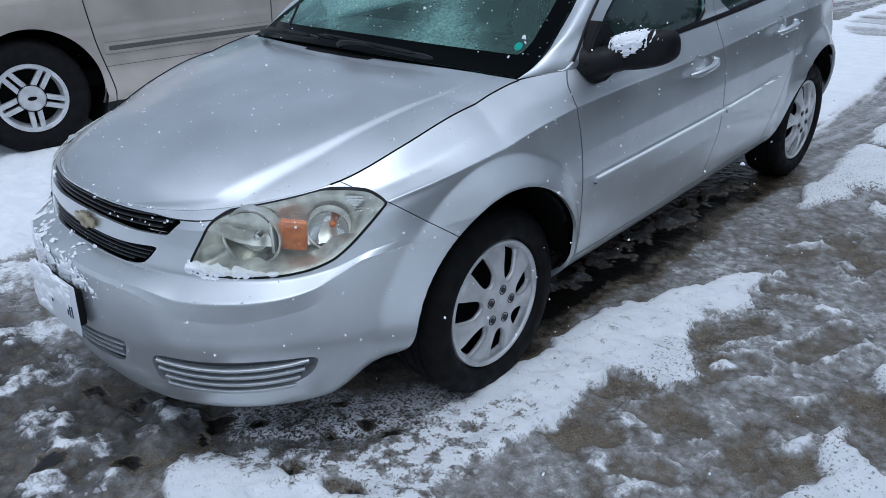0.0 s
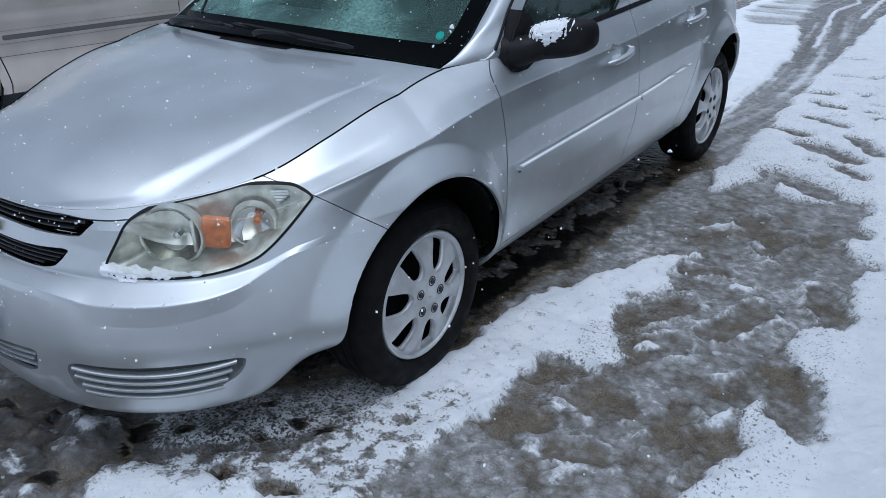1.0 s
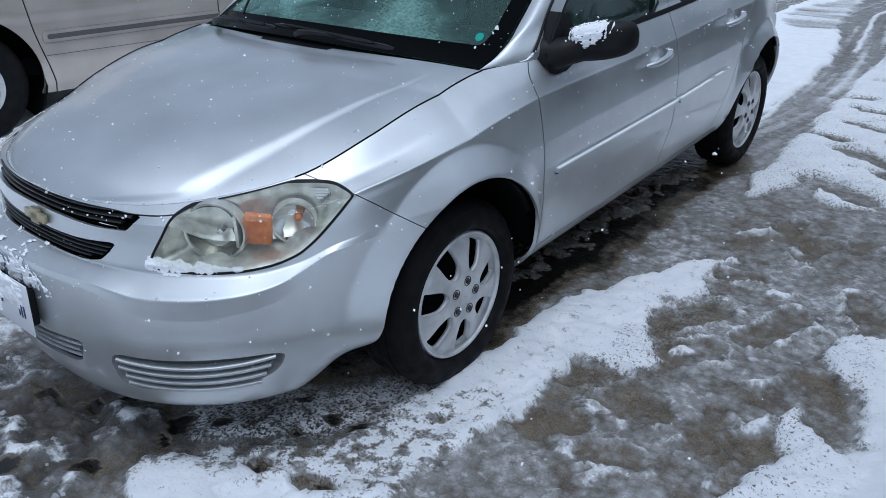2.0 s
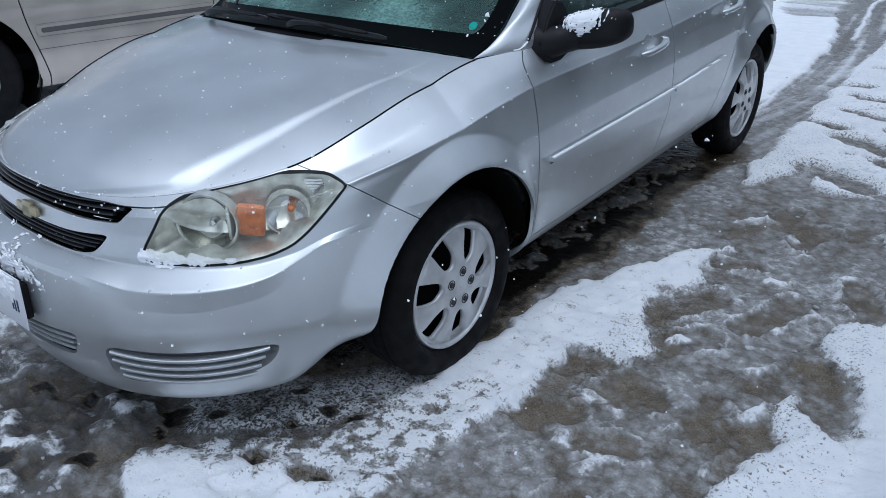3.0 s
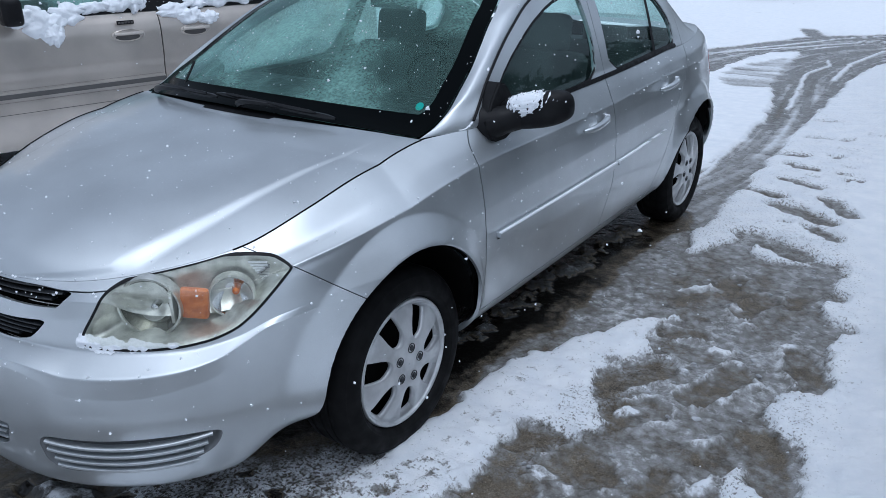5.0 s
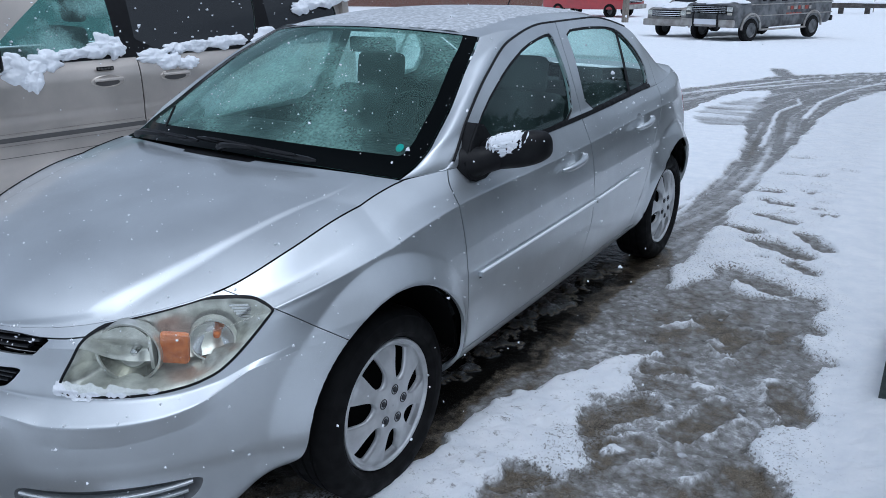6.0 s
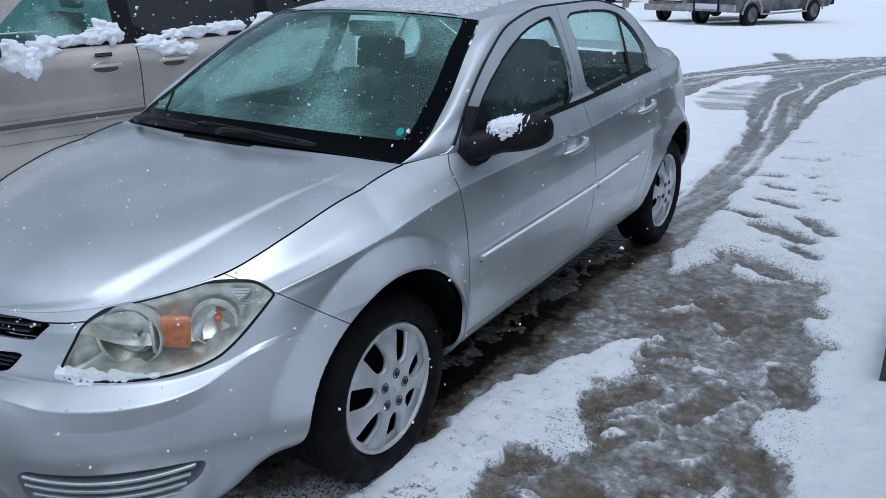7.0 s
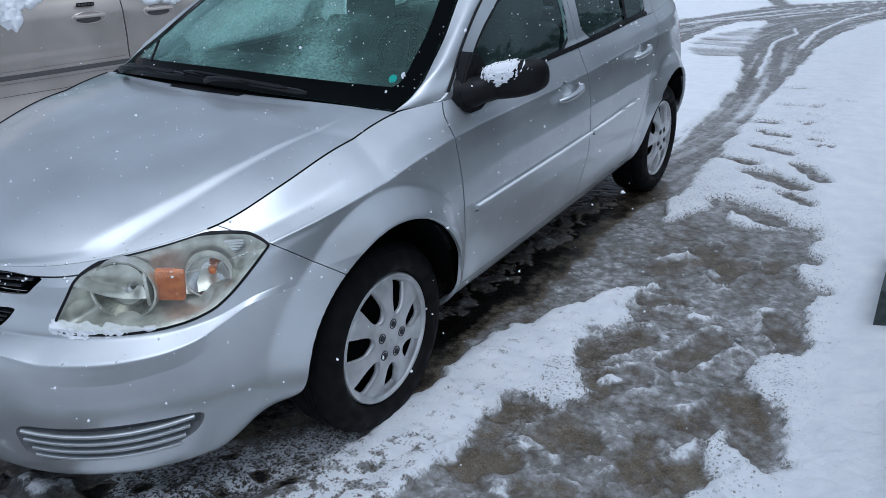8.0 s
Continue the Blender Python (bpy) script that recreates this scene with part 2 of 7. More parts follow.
silver = paint("silver_paint", (0.615, 0.645, 0.665), 0.83, 0.38)
champagne = paint("champagne_paint", (0.50, 0.45, 0.40), 0.55, 0.34)
black_plastic = material("black_plastic", (0.006, 0.006, 0.007), 0.5, specular_ior_level=0.22)
grain(black_plastic, 30, 0.42, 0.62, "Roughness")
inner_black = material("inner_black", (0.004, 0.004, 0.004), 0.9, specular_ior_level=0.1)
cloth = material("grey_cloth", (0.055, 0.057, 0.06), 0.9)
liner = material("headliner_felt", (0.16, 0.16, 0.155), 0.95)
rubber = material("rubber", (0.0065, 0.0065, 0.007), 0.62, specular_ior_level=0.16)
grain(rubber, 18, 0.6, 0.9, "Roughness")
bumpy(rubber, 90, 0.25, 0.001)
hub_silver = material("hubcap_paint", (0.60, 0.61, 0.62), 0.42, 0.5)
grain(hub_silver, 14, (0.50, 0.51, 0.52), (0.68, 0.69, 0.70))
windscreen_glass = pane("windscreen_glass", (0.70, 0.94, 0.88), 0.06, 0.45, (0.72, 0.95, 0.90), 1.40, 0.29, .30)
side_glass = pane("side_glass", (0.78, 0.96, 0.92), 0.02, 0.02, (.85, .96, .94), ior=1.55, fog=0.04)
fogged_glass = pane("fogged_glass", (0.86, 1.0, 0.97), 0.03, 0.04, fog=.85, thin=.6, full=1.1)
lens_glass = pane("lens_plastic", (0.965, 0.97, 0.93), 0.06, 0.10, (0.95, 0.96, 0.95), 1.40, fog=.02)
far_glass = pane("far_glass", (0.30, 0.44, 0.42), 0.03, 0.05)
clear_glass = pane("clear_glass", (0.62, 0.80, 0.77), 0.03, 0.05, fog=0.62)
glaze = material("black_glaze", (0.003, 0.004, 0.0045), 0.10, specular_ior_level=0.01)
wiper_black = material("wiper_rubber", (0.006, 0.006, 0.007), 0.38, specular_ior_level=0.35)
slat_black = material("satin_black_slat", (0.012, 0.013, 0.015), 0.34, specular_ior_level=0.55)
cowl_black = material("cowl_plastic", (0.004, 0.004, 0.005), 0.6, specular_ior_level=0.12)
privacy_glass = material("privacy_glass", (0.012, 0.014, 0.016), 0.08)
vent_grey = material("vent_grey", (0.17, 0.175, 0.18), 0.45, 0.4)
chrome = material("chrome", (0.72, 0.73, 0.75), 0.14, 1.0)
reflector = material("lamp_reflector", (0.60, 0.61, 0.57), 0.30, 0.75)
grain(reflector, 25, (0.50, 0.51, 0.47), (0.80, 0.81, 0.77))
haze = material("yellowed_bowl", (0.17, 0.175, 0.145), 0.26, 0.7)
amber = material("amber_plastic", (0.60, 0.17, 0.035), 0.30)
grain(amber, 60, (0.46, 0.11, 0.022), (0.68, 0.21, 0.045))
red_plastic = material("red_plastic", (0.35, 0.01, 0.012), 0.25)
gold = material("faded_gold_badge", (0.42, 0.37, 0.24), 0.35, 0.7)
snow_mat = material("snow", (0.86, 0.88, 0.91), 0.8)
bumpy(snow_mat, 140, 0.4, 0.004)
plate_mat = material("plate_enamel", (0.68, 0.70, 0.74), 0.35)
ink = material("plate_ink", (0.02, 0.025, 0.08), 0.4)
sticker_mat = material("teal_sticker", (0.02, 0.36, 0.30), 0.5)
red_paint = paint("red_paint", (0.42, 0.025, 0.03), 0.0, 0.35)
# ---- the silver sedan: lines of the body, metres from the front axle ----
AXLES, HUB, RIM, TYRE = (0.0, 2.624), 0.312, 0.217, 0.316
# each level: height, half width, reach of the nose, reach of the tail, along s (-1 nose, 0 to 2.2 metres along the side, 3.2 tail)
LEVELS = [
    (track((-1, .19), (-.6, .195), (-.4, .208), (-.25, .29), (0, .30), (.3, .255), (2.1, .27), (2.6, .3), (3.2, .30)), track((-1, .75), (0, .76), (3.2, .75)), .905, 1.20),
    (track((-1, .22), (-.6, .225), (-.4, .238), (-.25, .32), (0, .33), (.3, .28), (2.1, .295), (2.6, .33), (3.2, .33)), track((-1, .80), (0, .795), (3.2, .79)), .955, 1.24),
    (track((-1, .31), (-.3, .37), (.3, .34), (3.2, .40)), track((-1, .838), (0, .832), (3.2, .825)), .99, 1.27),
    (track((-1, .44), (0, .46), (3.2, .5)), track((-1, .852), (.4, .852), (2.3, .857), (3.2, .84)), 1.003, 1.29),
    (track((-1, .535), (-.8, .53), (-.7, .487), (-.5, .487), (-.4, .512), (-.3, .55), (0, .55), (3.2, .58)), track((-1, .848), (-.2, .852), (.4, .862), (2.3, .866), (3.2, .84)), 1.001, 1.29),
    (track((-1, .600), (-.85, .598), (-.8, .590), (-.76, .570), (-.7, .536), (-.57, .527), (-.495, .537), (-.415, .556), (-.345, .605), (-.29, .645), (0, .645), (3.2, .66)), track((-1, .844), (-.2, .852), (.4, .865), (2.3, .868), (3.2, .835)), .998, 1.285),
    (track((-1, .632), (-.5, .632), (-.392, .648), (-.298, .682), (0, .715), (.5, .735), (3.2, .78)), track((-1, .838), (.4, .861), (2.3, .863), (3.2, .83)), .922, 1.27),
    (track((-1, .70), (-.4, .715), (0, .775), (.4, .82), (3.2, .86)), track((-1, .826), (0, .848), (.4, .849), (2.3, .851), (3.2, .82)), .905, 1.255),
    (track((-1, .745), (-.4, .765), (-.2, .806), (0, .842), (.2, .868), (.4, .884), (1.2, .893), (2.2, .93), (3.2, .95)), track((-1, .802), (-.3, .822), (0, .834), (.4, .836), (2.3, .836), (3.2, .80)), .895, 1.24),
    (track((-1, .768), (-.4, .79), (-.15, .84), (0, .893), (.25, .932), (.6, .935), (1.2, .946), (2.2, .985), (2.7, 1.02), (3.2, .98)), track((-1, .752), (-.3, .768), (0, .778), (.25, .795), (.5, .811), (2.3, .81), (3.2, .77)), .89, 1.225),
    (track((-1, .785), (-.7, .79), (-.45, .812), (-.31, .836), (-.152, .898), (-.027, .948), (.1, .977), (.21, .990), (.32, .991), (.5, .990), (1.2, .998), (2.2, 1.035), (2.6, 1.07), (3.2, 1.0)), track((-1, .682), (-.45, .692), (-.3, .706), (0, .716), (.12, .720), (.21, .727), (.32, .752), (.42, .776), (.55, .788), (2.2, .782), (2.6, .745), (3.2, .72)), .885, 1.21),
]


def between(a, b, t):
    """A level part of the way from one to the next, to keep a crease crisp."""
    return (lambda s: a[0](s) * (1 - t) + b[0](s) * t, lambda s: a[1](s) * (1 - t) + b[1](s) * t, a[2] * (1 - t) + b[2] * t, a[3] * (1 - t) + b[3] * t)


lip = between(LEVELS[5], LEVELS[6], .55)
shelf_out = track((-1, 0), (-.85, .003), (-.72, .010), (-.50, .010), (-.34, 0), (3.2, 0))
lip = (lip[0], lambda s, w=lip[1]: w(s) + shelf_out(s), .993, lip[3])
LEVELS = LEVELS[:5] + [between(LEVELS[4], LEVELS[5], .85), LEVELS[5], between(LEVELS[5], lip, .75), lip, between(lip, LEVELS[6], .15), between(lip, LEVELS[6], .8)] + LEVELS[6:8] + [between(LEVELS[7], LEVELS[8], .5), between(LEVELS[7], LEVELS[8], .85), LEVELS[8], between(LEVELS[8], LEVELS[9], .2), between(LEVELS[8], LEVELS[9], .6)] + LEVELS[9:]


def level_point(k, s):
    z, w, nose, tail = LEVELS[k][0](s), LEVELS[k][1](s), LEVELS[k][2], LEVELS[k][3]
    # the steps of the nose run out towards the wheel
    nose = nose + .65 * (.945 - nose) * smooth(-.36, -.12, s) * (1 if .3 < float(LEVELS[k][0](-.3)) < .76 else 0)
    a = np.clip(s + 1, 0, 1) * math.pi / 2
    b = np.clip(s - 2.2, 0, 1) * math.pi / 2
    x = np.where(s < 0, np.sin(a) ** 0.8, np.where(s > 2.2, np.maximum(np.cos(b), 0) ** 0.7, 1.0)) * w
    y = np.where(s < 0, -nose * np.maximum(np.cos(a), 0) ** 0.8, np.where(s > 2.2, 2.2 + (tail + .05) * np.sin(b) ** 0.7, s))
    return np.stack([x, y, z], -1)


def flare(p):
    """The wings swell round the wheel openings."""
    out = p.copy()
    for y in AXLES:
        d = np.hypot(p[..., 1] - y + 0.04, p[..., 2] - 0.355)
        out[..., 0] += np.where(p[..., 0] > 0.3, 1, 0) * 0.044 * np.clip((0.472 - d) / 0.090, 0, 1) ** 1.1 * smooth(0.25, 0.4, p[..., 2]) * (smooth(.42, .28, p[..., 1]) if y == 0 else smooth(2.12, 2.3, p[..., 1]))
    return out


def rim_at(y):
    """The point of the top line at a distance along the car."""
    if y < 0:
        s = -1 + math.acos(min(-y / .885, 1) ** 1.25) / (math.pi / 2)
    elif y > 2.2:
        s = 2.2 + math.asin(min((y - 2.2) / 1.26, 1) ** (1 / .7)) / (math.pi / 2)
    else:
        s = y
    return level_point(len(LEVELS) - 1, np.array(float(s)))


def body_side():
    s = np.concatenate([np.linspace(-1, 0, 90)[:-1], np.linspace(0, 2.2, 150)[:-1], np.linspace(2.2, 3.2, 60)])
    rows = np.stack([level_point(k, s) for k in range(len(LEVELS))])  # level, s, xyz
    # even spacing up the section, smooth through the levels
    v = np.arange(len(LEVELS), dtype=float)
    fine = np.concatenate([np.linspace(0, 4, 40)[:-1], np.linspace(4, 12, 70)[:-1], np.linspace(12, len(LEVELS) - 1, 50)])
    m = np.gradient(rows, axis=0)
    d = np.diff(rows, axis=0)
    m[1:-1] = np.where(d[:-1] * d[1:] > 0, 2 * d[:-1] * d[1:] / np.where(np.abs(d[:-1] + d[1:]) < 1e-12, 1, d[:-1] + d[1:]), 0)
    i = np.clip(fine.astype(int), 0, len(LEVELS) - 2)
    t = (fine - i)[:, None, None]
    p = ((2 * t**3 - 3 * t**2 + 1) * rows[i] + (t**3 - 2 * t**2 + t) * m[i] + (3 * t**2 - 2 * t**3) * rows[i + 1] + (t**3 - t**2) * m[i + 1])
    return flare(p.transpose(1, 0, 2))


body_pts = body_side()
side = Sheet.grid(body_pts)


def waterline(z_of, a0, a1, inset):
    """A level line on the nose between two angles from straight ahead, as points set in from the skin."""
    out = []
    for col in body_pts[:90]:
        x0 = np.interp(.5, col[:, 2], col[:, 0])
        y0 = np.interp(.5, col[:, 2], col[:, 1])
        a = math.degrees(math.atan2(x0, -y0))
        if not a0 <= a <= a1:
            continue
        z = z_of(a, x0)
        x, y = np.interp(z, col[:, 2], col[:, 0]), np.interp(z, col[:, 2], col[:, 1])
        r = math.hypot(x, y)
        out.append((x * (1 - inset / r), y * (1 - inset / r), z))
    return out


def arch(p, y0):
    return np.where(p[:, 0] > 0.3, np.hypot(p[:, 1] - y0 + 0.05, p[:, 2] - 0.365) - 0.372, 1.0)


def outline(points, rounds=2):
    """A closed line with softened corners."""
    p = np.array(points, float)
    for _ in range(rounds):
        q = np.roll(p, -1, axis=0)
        p = np.stack([0.8 * p + 0.2 * q, 0.2 * p + 0.8 * q], 1).reshape(-1, 2)
    return p


def within_line(uv, line):
    """Signed distance to a closed line in the plane, negative inside."""
    a, b = line, np.roll(line, -1, axis=0)
    d = b - a
    best = np.full(len(uv), 1e9)
    odd = np.zeros(len(uv), bool)
    for (ax, ay), (bx, by), (dx, dy) in zip(a, b, d):
        px, py = uv[:, 0] - ax, uv[:, 1] - ay
        t = np.clip((px * dx + py * dy) / max(dx * dx + dy * dy, 1e-12), 0, 1)
        best = np.minimum(best, np.hypot(px - t * dx, py - t * dy))
        if ay != by:
            cross = ((ay > uv[:, 1]) != (by > uv[:, 1])) & (uv[:, 0] < ax + (uv[:, 1] - ay) / (by - ay) * dx)
            odd ^= cross
    return np.where(odd, -best, best)


def around(p):
    """Places on the nose as metres round it and height."""
    return np.stack([np.degrees(np.arctan2(p[:, 0], -p[:, 1])) * 0.0155, p[:, 2]], -1)


def front_view(p):
    return np.stack([p[:, 0], np.where(p[:, 1] < -0.4, p[:, 2], 9)], -1)


def side_view(p):
    return np.stack([p[:, 1], p[:, 2]], -1)


LAMP = outline([(27.2, .652), (27.8, .68), (29.5, .725), (31.2, .776), (33.5, .795), (38, .812), (44, .826), (50, .829), (55, .825), (58.5, .818), (60.6, .802), (61.3, .79), (59.3, .765), (56.5, .73), (53.4, .691), (51, .666), (47.4, .647), (43.1, .637), (38, .634), (33, .636), (29, .640)], 1) * (0.0155, 1)
UPPER_GRILLE = outline([(-.3, .780), (.15, .780), (.29, .778), (.385, .7735), (.399, .772), (.395, .766), (.371, .738), (.366, .732), (.25, .727), (.1, .730), (-.3, .730)], 1)
LOWER_GRILLE = outline([(-.3, .682), (.05, .682), (.2, .685), (.328, .697), (.337, .697), (.332, .691), (.31, .665), (.285, .643), (.235, .633), (.125, .633), (-.3, .634)], 1)
AIR_INTAKE = outline([(-.3, .398), (.05, .400), (.262, .428), (.24, .38), (.218, .336), (.05, .320), (-.3, .317)], 1)
FOG_VENT = outline([(19.5, .412), (28, .406), (37, .407), (47.3, .404), (46.5, .36), (45, .331), (40.5, .299), (31.5, .294), (20, .288)], 2) * (0.0155, 1)


RIM_LINE = level_point(len(LEVELS) - 1, np.linspace(-1, 0, 120))
RIM_ANGLE = np.degrees(np.arctan2(RIM_LINE[:, 0], -RIM_LINE[:, 1]))


def lamp_line(p):
    top = np.interp(np.degrees(np.arctan2(p[:, 0], -p[:, 1])), RIM_ANGLE, RIM_LINE[:, 2]) - .003
    return np.where(p[:, 1] < -0.3, np.maximum(within_line(around(p), LAMP), (p[:, 2] - top) * 2.2), 1.0)


def displaced(sheet, amount, even=0):
    n = sheet.n / np.maximum(np.linalg.norm(sheet.n, axis=1, keepdims=True), 1e-9)
    p = sheet.p + n * np.asarray(amount)[:, None]
    # fresh normals from the moved faces
    acc = np.zeros_like(p)
    for f in sheet.f:
        a = np.cross(p[f[1]] - p[f[0]], p[f[2]] - p[f[0]])
        for i in f:
            acc[i] += a
    for _ in range(even):
        acc /= np.maximum(np.linalg.norm(acc, axis=1, keepdims=True), 1e-12)
        mean = np.zeros_like(acc)
        for f in sheet.f:
            mean[f] += acc[f].mean(0)
        acc = mean
    length = np.linalg.norm(acc, axis=1, keepdims=True)
    return Sheet(p, np.where(length > 1e-12, acc / np.maximum(length, 1e-12), n), sheet.f)


def refined(sheet, times=1):
    """Splits every face into four."""
    for _ in range(times):
        p, n, f, made = list(sheet.p), list(sheet.n), [], {}
        for q in sheet.f:
            c = len(p)
            p.append(sheet.p[q].mean(0))
            n.append(sheet.n[q].mean(0))
            mids = []
            for k in range(len(q)):
                key = tuple(sorted((q[k], q[(k + 1) % len(q)])))
                if key not in made:
                    made[key] = len(p)
                    p.append((sheet.p[key[0]] + sheet.p[key[1]]) / 2)
                    n.append((sheet.n[key[0]] + sheet.n[key[1]]) / 2)
                mids.append(made[key])
            for k in range(len(q)):
                f.append([mids[k - 1], q[k], mids[k], c])
        sheet = Sheet(np.array(p), np.array(n), f)
    return sheet


def both(sheet):
    return (sheet, sheet.mirrored())


sedan = thing("sedan", "silver four-door sedan, wet and dusted with snow, parked on slush", "car")

# ---- cut the body side into its panels ----
shell = side.outside(lambda p: arch(p, 0.0)).outside(lambda p: arch(p, AXLES[1]))
lamp_hole = shell.inside(lamp_line)
shell = shell.outside(lamp_line)
holes = {}
for key, line, view in (("upper_grille", UPPER_GRILLE, front_view), ("lower_grille", LOWER_GRILLE, front_view), ("air_intake", AIR_INTAKE, front_view), ("fog_vent", FOG_VENT, around)):
    field = lambda p, line=line, view=view: np.where(p[:, 1] < -0.4, within_line(view(p), line), 1.0)
    holes[key] = shell.inside(field)
    shell = shell.outside(field)

bumper_joint = lambda p: np.where(p[:, 1] < 0.1, (p[:, 2] - .792) + .816 * (p[:, 1] + .42), 1.0) * 0.77
bumper, rest = shell.split(bumper_joint, .0013)
# the hood's front lip ends in a joint that runs from the grille's corner to the lamp
lip_line = track((0, .7795), (.30, .7785), (.385, .774), (.43, .7745), (.47, .778), (.55, .79))
bumper, hood_lip = bumper.split(lambda p: np.where(p[:, 1] < -.6, p[:, 2] - lip_line(p[:, 0]), -1.0), .0016)
door_front = track((.2, .398), (.349, .393), (.492, .382), (.767, .370), (.865, .367), (.936, .369), (1.01, .408))
door_mid = track((.2, 1.385), (.409, 1.40), (.539, 1.43), (.642, 1.44), (.805, 1.443), (1.04, 1.455))
door_rear = track((.2, 2.02), (.45, 2.06), (.571, 2.115), (.653, 2.16), (.788, 2.242), (.877, 2.335), (.981, 2.43), (1.08, 2.46))
fender, rest = rest.split(lambda p: p[:, 1] - door_front(p[:, 2]))
rocker, rest = rest.split(lambda p: np.where(p[:, 1] < 2.15, p[:, 2] - .338, 1.0))
front_door, rest = rest.split(lambda p: p[:, 1] - door_mid(p[:, 2]))
rear_door, rest = rest.split(lambda p: p[:, 1] - door_rear(p[:, 2]))
quarter, rear_bumper = rest.split(lambda p: np.where(p[:, 1] > 2.9, .62 - p[:, 2], -1.0))
tail_lamp = quarter.inside(lambda p: np.where(p[:, 1] > 3.05, np.maximum(np.abs(p[:, 2] - .86) - .07, .42 - p[:, 0]), 1.0))
quarter = quarter.outside(lambda p: np.where(p[:, 1] > 3.05, np.maximum(np.abs(p[:, 2] - .86) - .07, .42 - p[:, 0]), 1.0))
rocker_front, fender = fender.cut(lambda p: np.where(p[:, 1] > 0.2, p[:, 2] - 0.2, 1.0))

sheet_part("front_bumper", bumper.thick(.012).joined(bumper.thick(.012).mirrored()), silver, sedan)
sheet_part("hood_lip", hood_lip.thick(.012).joined(hood_lip.thick(.012).mirrored()), silver, sedan)
sheet_part("rear_bumper", rear_bumper.thick(.012).joined(rear_bumper.thick(.012).mirrored()), silver, sedan)

# black inner body behind the joints and openings
core = side.outside(lambda p: arch(p, 0.0)).outside(lambda p: arch(p, AXLES[1])).outside(lambda p: lamp_line(p) + .004)
for line, view in ((UPPER_GRILLE, front_view), (LOWER_GRILLE, front_view), (AIR_INTAKE, front_view), (FOG_VENT, around)):
    core = core.outside(lambda p: np.where(p[:, 1] < -0.4, within_line(view(p), line), 1.0))
core = core.offset(-.034).inside(lambda p: np.where(p[:, 1] > 2.3, .42 - p[:, 2], -1.0))
sheet_part("inner_body", core.joined(core.mirrored()), inner_black, sedan)
part("underbody", box_bm((1.30, 3.3, .08), (0, 1.35, .33), .02), inner_black, sedan)

door_parts = {}
HANDLES = {"front_door": (1.218, .863), "rear_door": (2.055, .900)}
moulding_z = track((.4, .620), (1.44, .640), (2.1, .670))
for name, sheet, ends in (("front_door", front_door, (.442, 1.432)), ("rear_door", rear_door, (1.452, 2.03))):
    hy, hz = HANDLES[name]
    cup_field = lambda p: np.hypot((p[:, 1] - hy) / 1.15, p[:, 2] - hz - .002) - .042
    cup = refined(sheet.inside(cup_field))
    panel = sheet.outside(cup_field).thick(.012)
    r = np.hypot((cup.p[:, 1] - hy) / 1.15, cup.p[:, 2] - hz - .002) / .042
    cup = displaced(cup, -.026 * np.sqrt(np.clip(1 - r**2, 0, 1)))
    strip = sheet.inside(lambda p: np.maximum(np.abs(p[:, 2] - moulding_z(p[:, 1])) - .011, np.maximum(ends[0] - p[:, 1], p[:, 1] - ends[1]))).offset(.017).thick(.019)
    frost = sheet.inside(lambda p: np.maximum(np.abs(p[:, 2] - moulding_z(p[:, 1]) - .0105) - .0028, np.maximum(ends[0] - p[:, 1], p[:, 1] - ends[1]))).offset(.019).thick(.010)
    # flat black line below the rubbing strip, drawn as its shadow
    strip_shadow = sheet.inside(lambda p: np.maximum(np.abs(p[:, 2] - moulding_z(p[:, 1]) + .014) - .004, np.maximum(ends[0] - p[:, 1], p[:, 1] - ends[1]))).offset(.003)
    for mirrored in (False, True):
        m = (lambda s: s.mirrored()) if mirrored else (lambda s: s)
        door = sheet_part(name, m(panel), silver, sedan)
        sheet_part("handle_cup", m(cup), silver, door)
        sheet_part("side_moulding", m(strip), silver, door, "narrow body-coloured rubbing strip")
        sheet_part("moulding_frost", m(frost), snow_mat, door, "line of snow on the rubbing strip")
        sheet_part("moulding_gasket", m(strip_shadow), black_plastic, door)
        sx = -1 if mirrored else 1
        pts = [(sx * (.862 + .024 * math.sin(math.pi * k / 10) ** 0.6), hy - .108 + .0216 * k, hz - .012 + .0018 * k) for k in range(11)]
        part("door_handle", tube_bm(pts, [.006, .011, .0135, .014, .014, .014, .014, .014, .015, .016, .008], 10), silver, door)
        part("key_lock", lathe_bm([(.001, .006), (.011, .006), (.012, -.01)], 20), chrome, door).location = (sx * .868, hy + .10, hz + .012)
        door_parts[name, mirrored] = door

fenders = [sheet_part("fender", s, silver, sedan) for s in both(fender.thick(.012))]
for s in both(rocker.thick(.012)):
    sheet_part("rocker_panel", s, silver, sedan)
quarters = [sheet_part("quarter_panel", s, silver, sedan) for s in both(quarter.thick(.012))]
for s in both(tail_lamp.offset(.004).thick(.02)):
    sheet_part("tail_light", s, red_plastic, sedan)

# wheel wells
for y in AXLES:
    for sx in (1, -1):
        a = np.linspace(.02, math.pi - .02, 40)
        rows = [np.stack([np.minimum(x, .852 - .075 * smooth(2.6, 2.9, y - .05 + r * np.cos(a)) - .075 * smooth(-.12, -.36, y - .05 + r * np.cos(a))), y - .05 + r * np.cos(a), .365 + r * np.sin(a)], -1) for x, r in ((.852, .3735), (.79, .385), (.70, .39), (.55, .39), (.549, .05))]
        s = Sheet.grid(np.array(rows))
        sheet_part("wheel_liner", s if sx > 0 else s.mirrored(), inner_black, sedan)

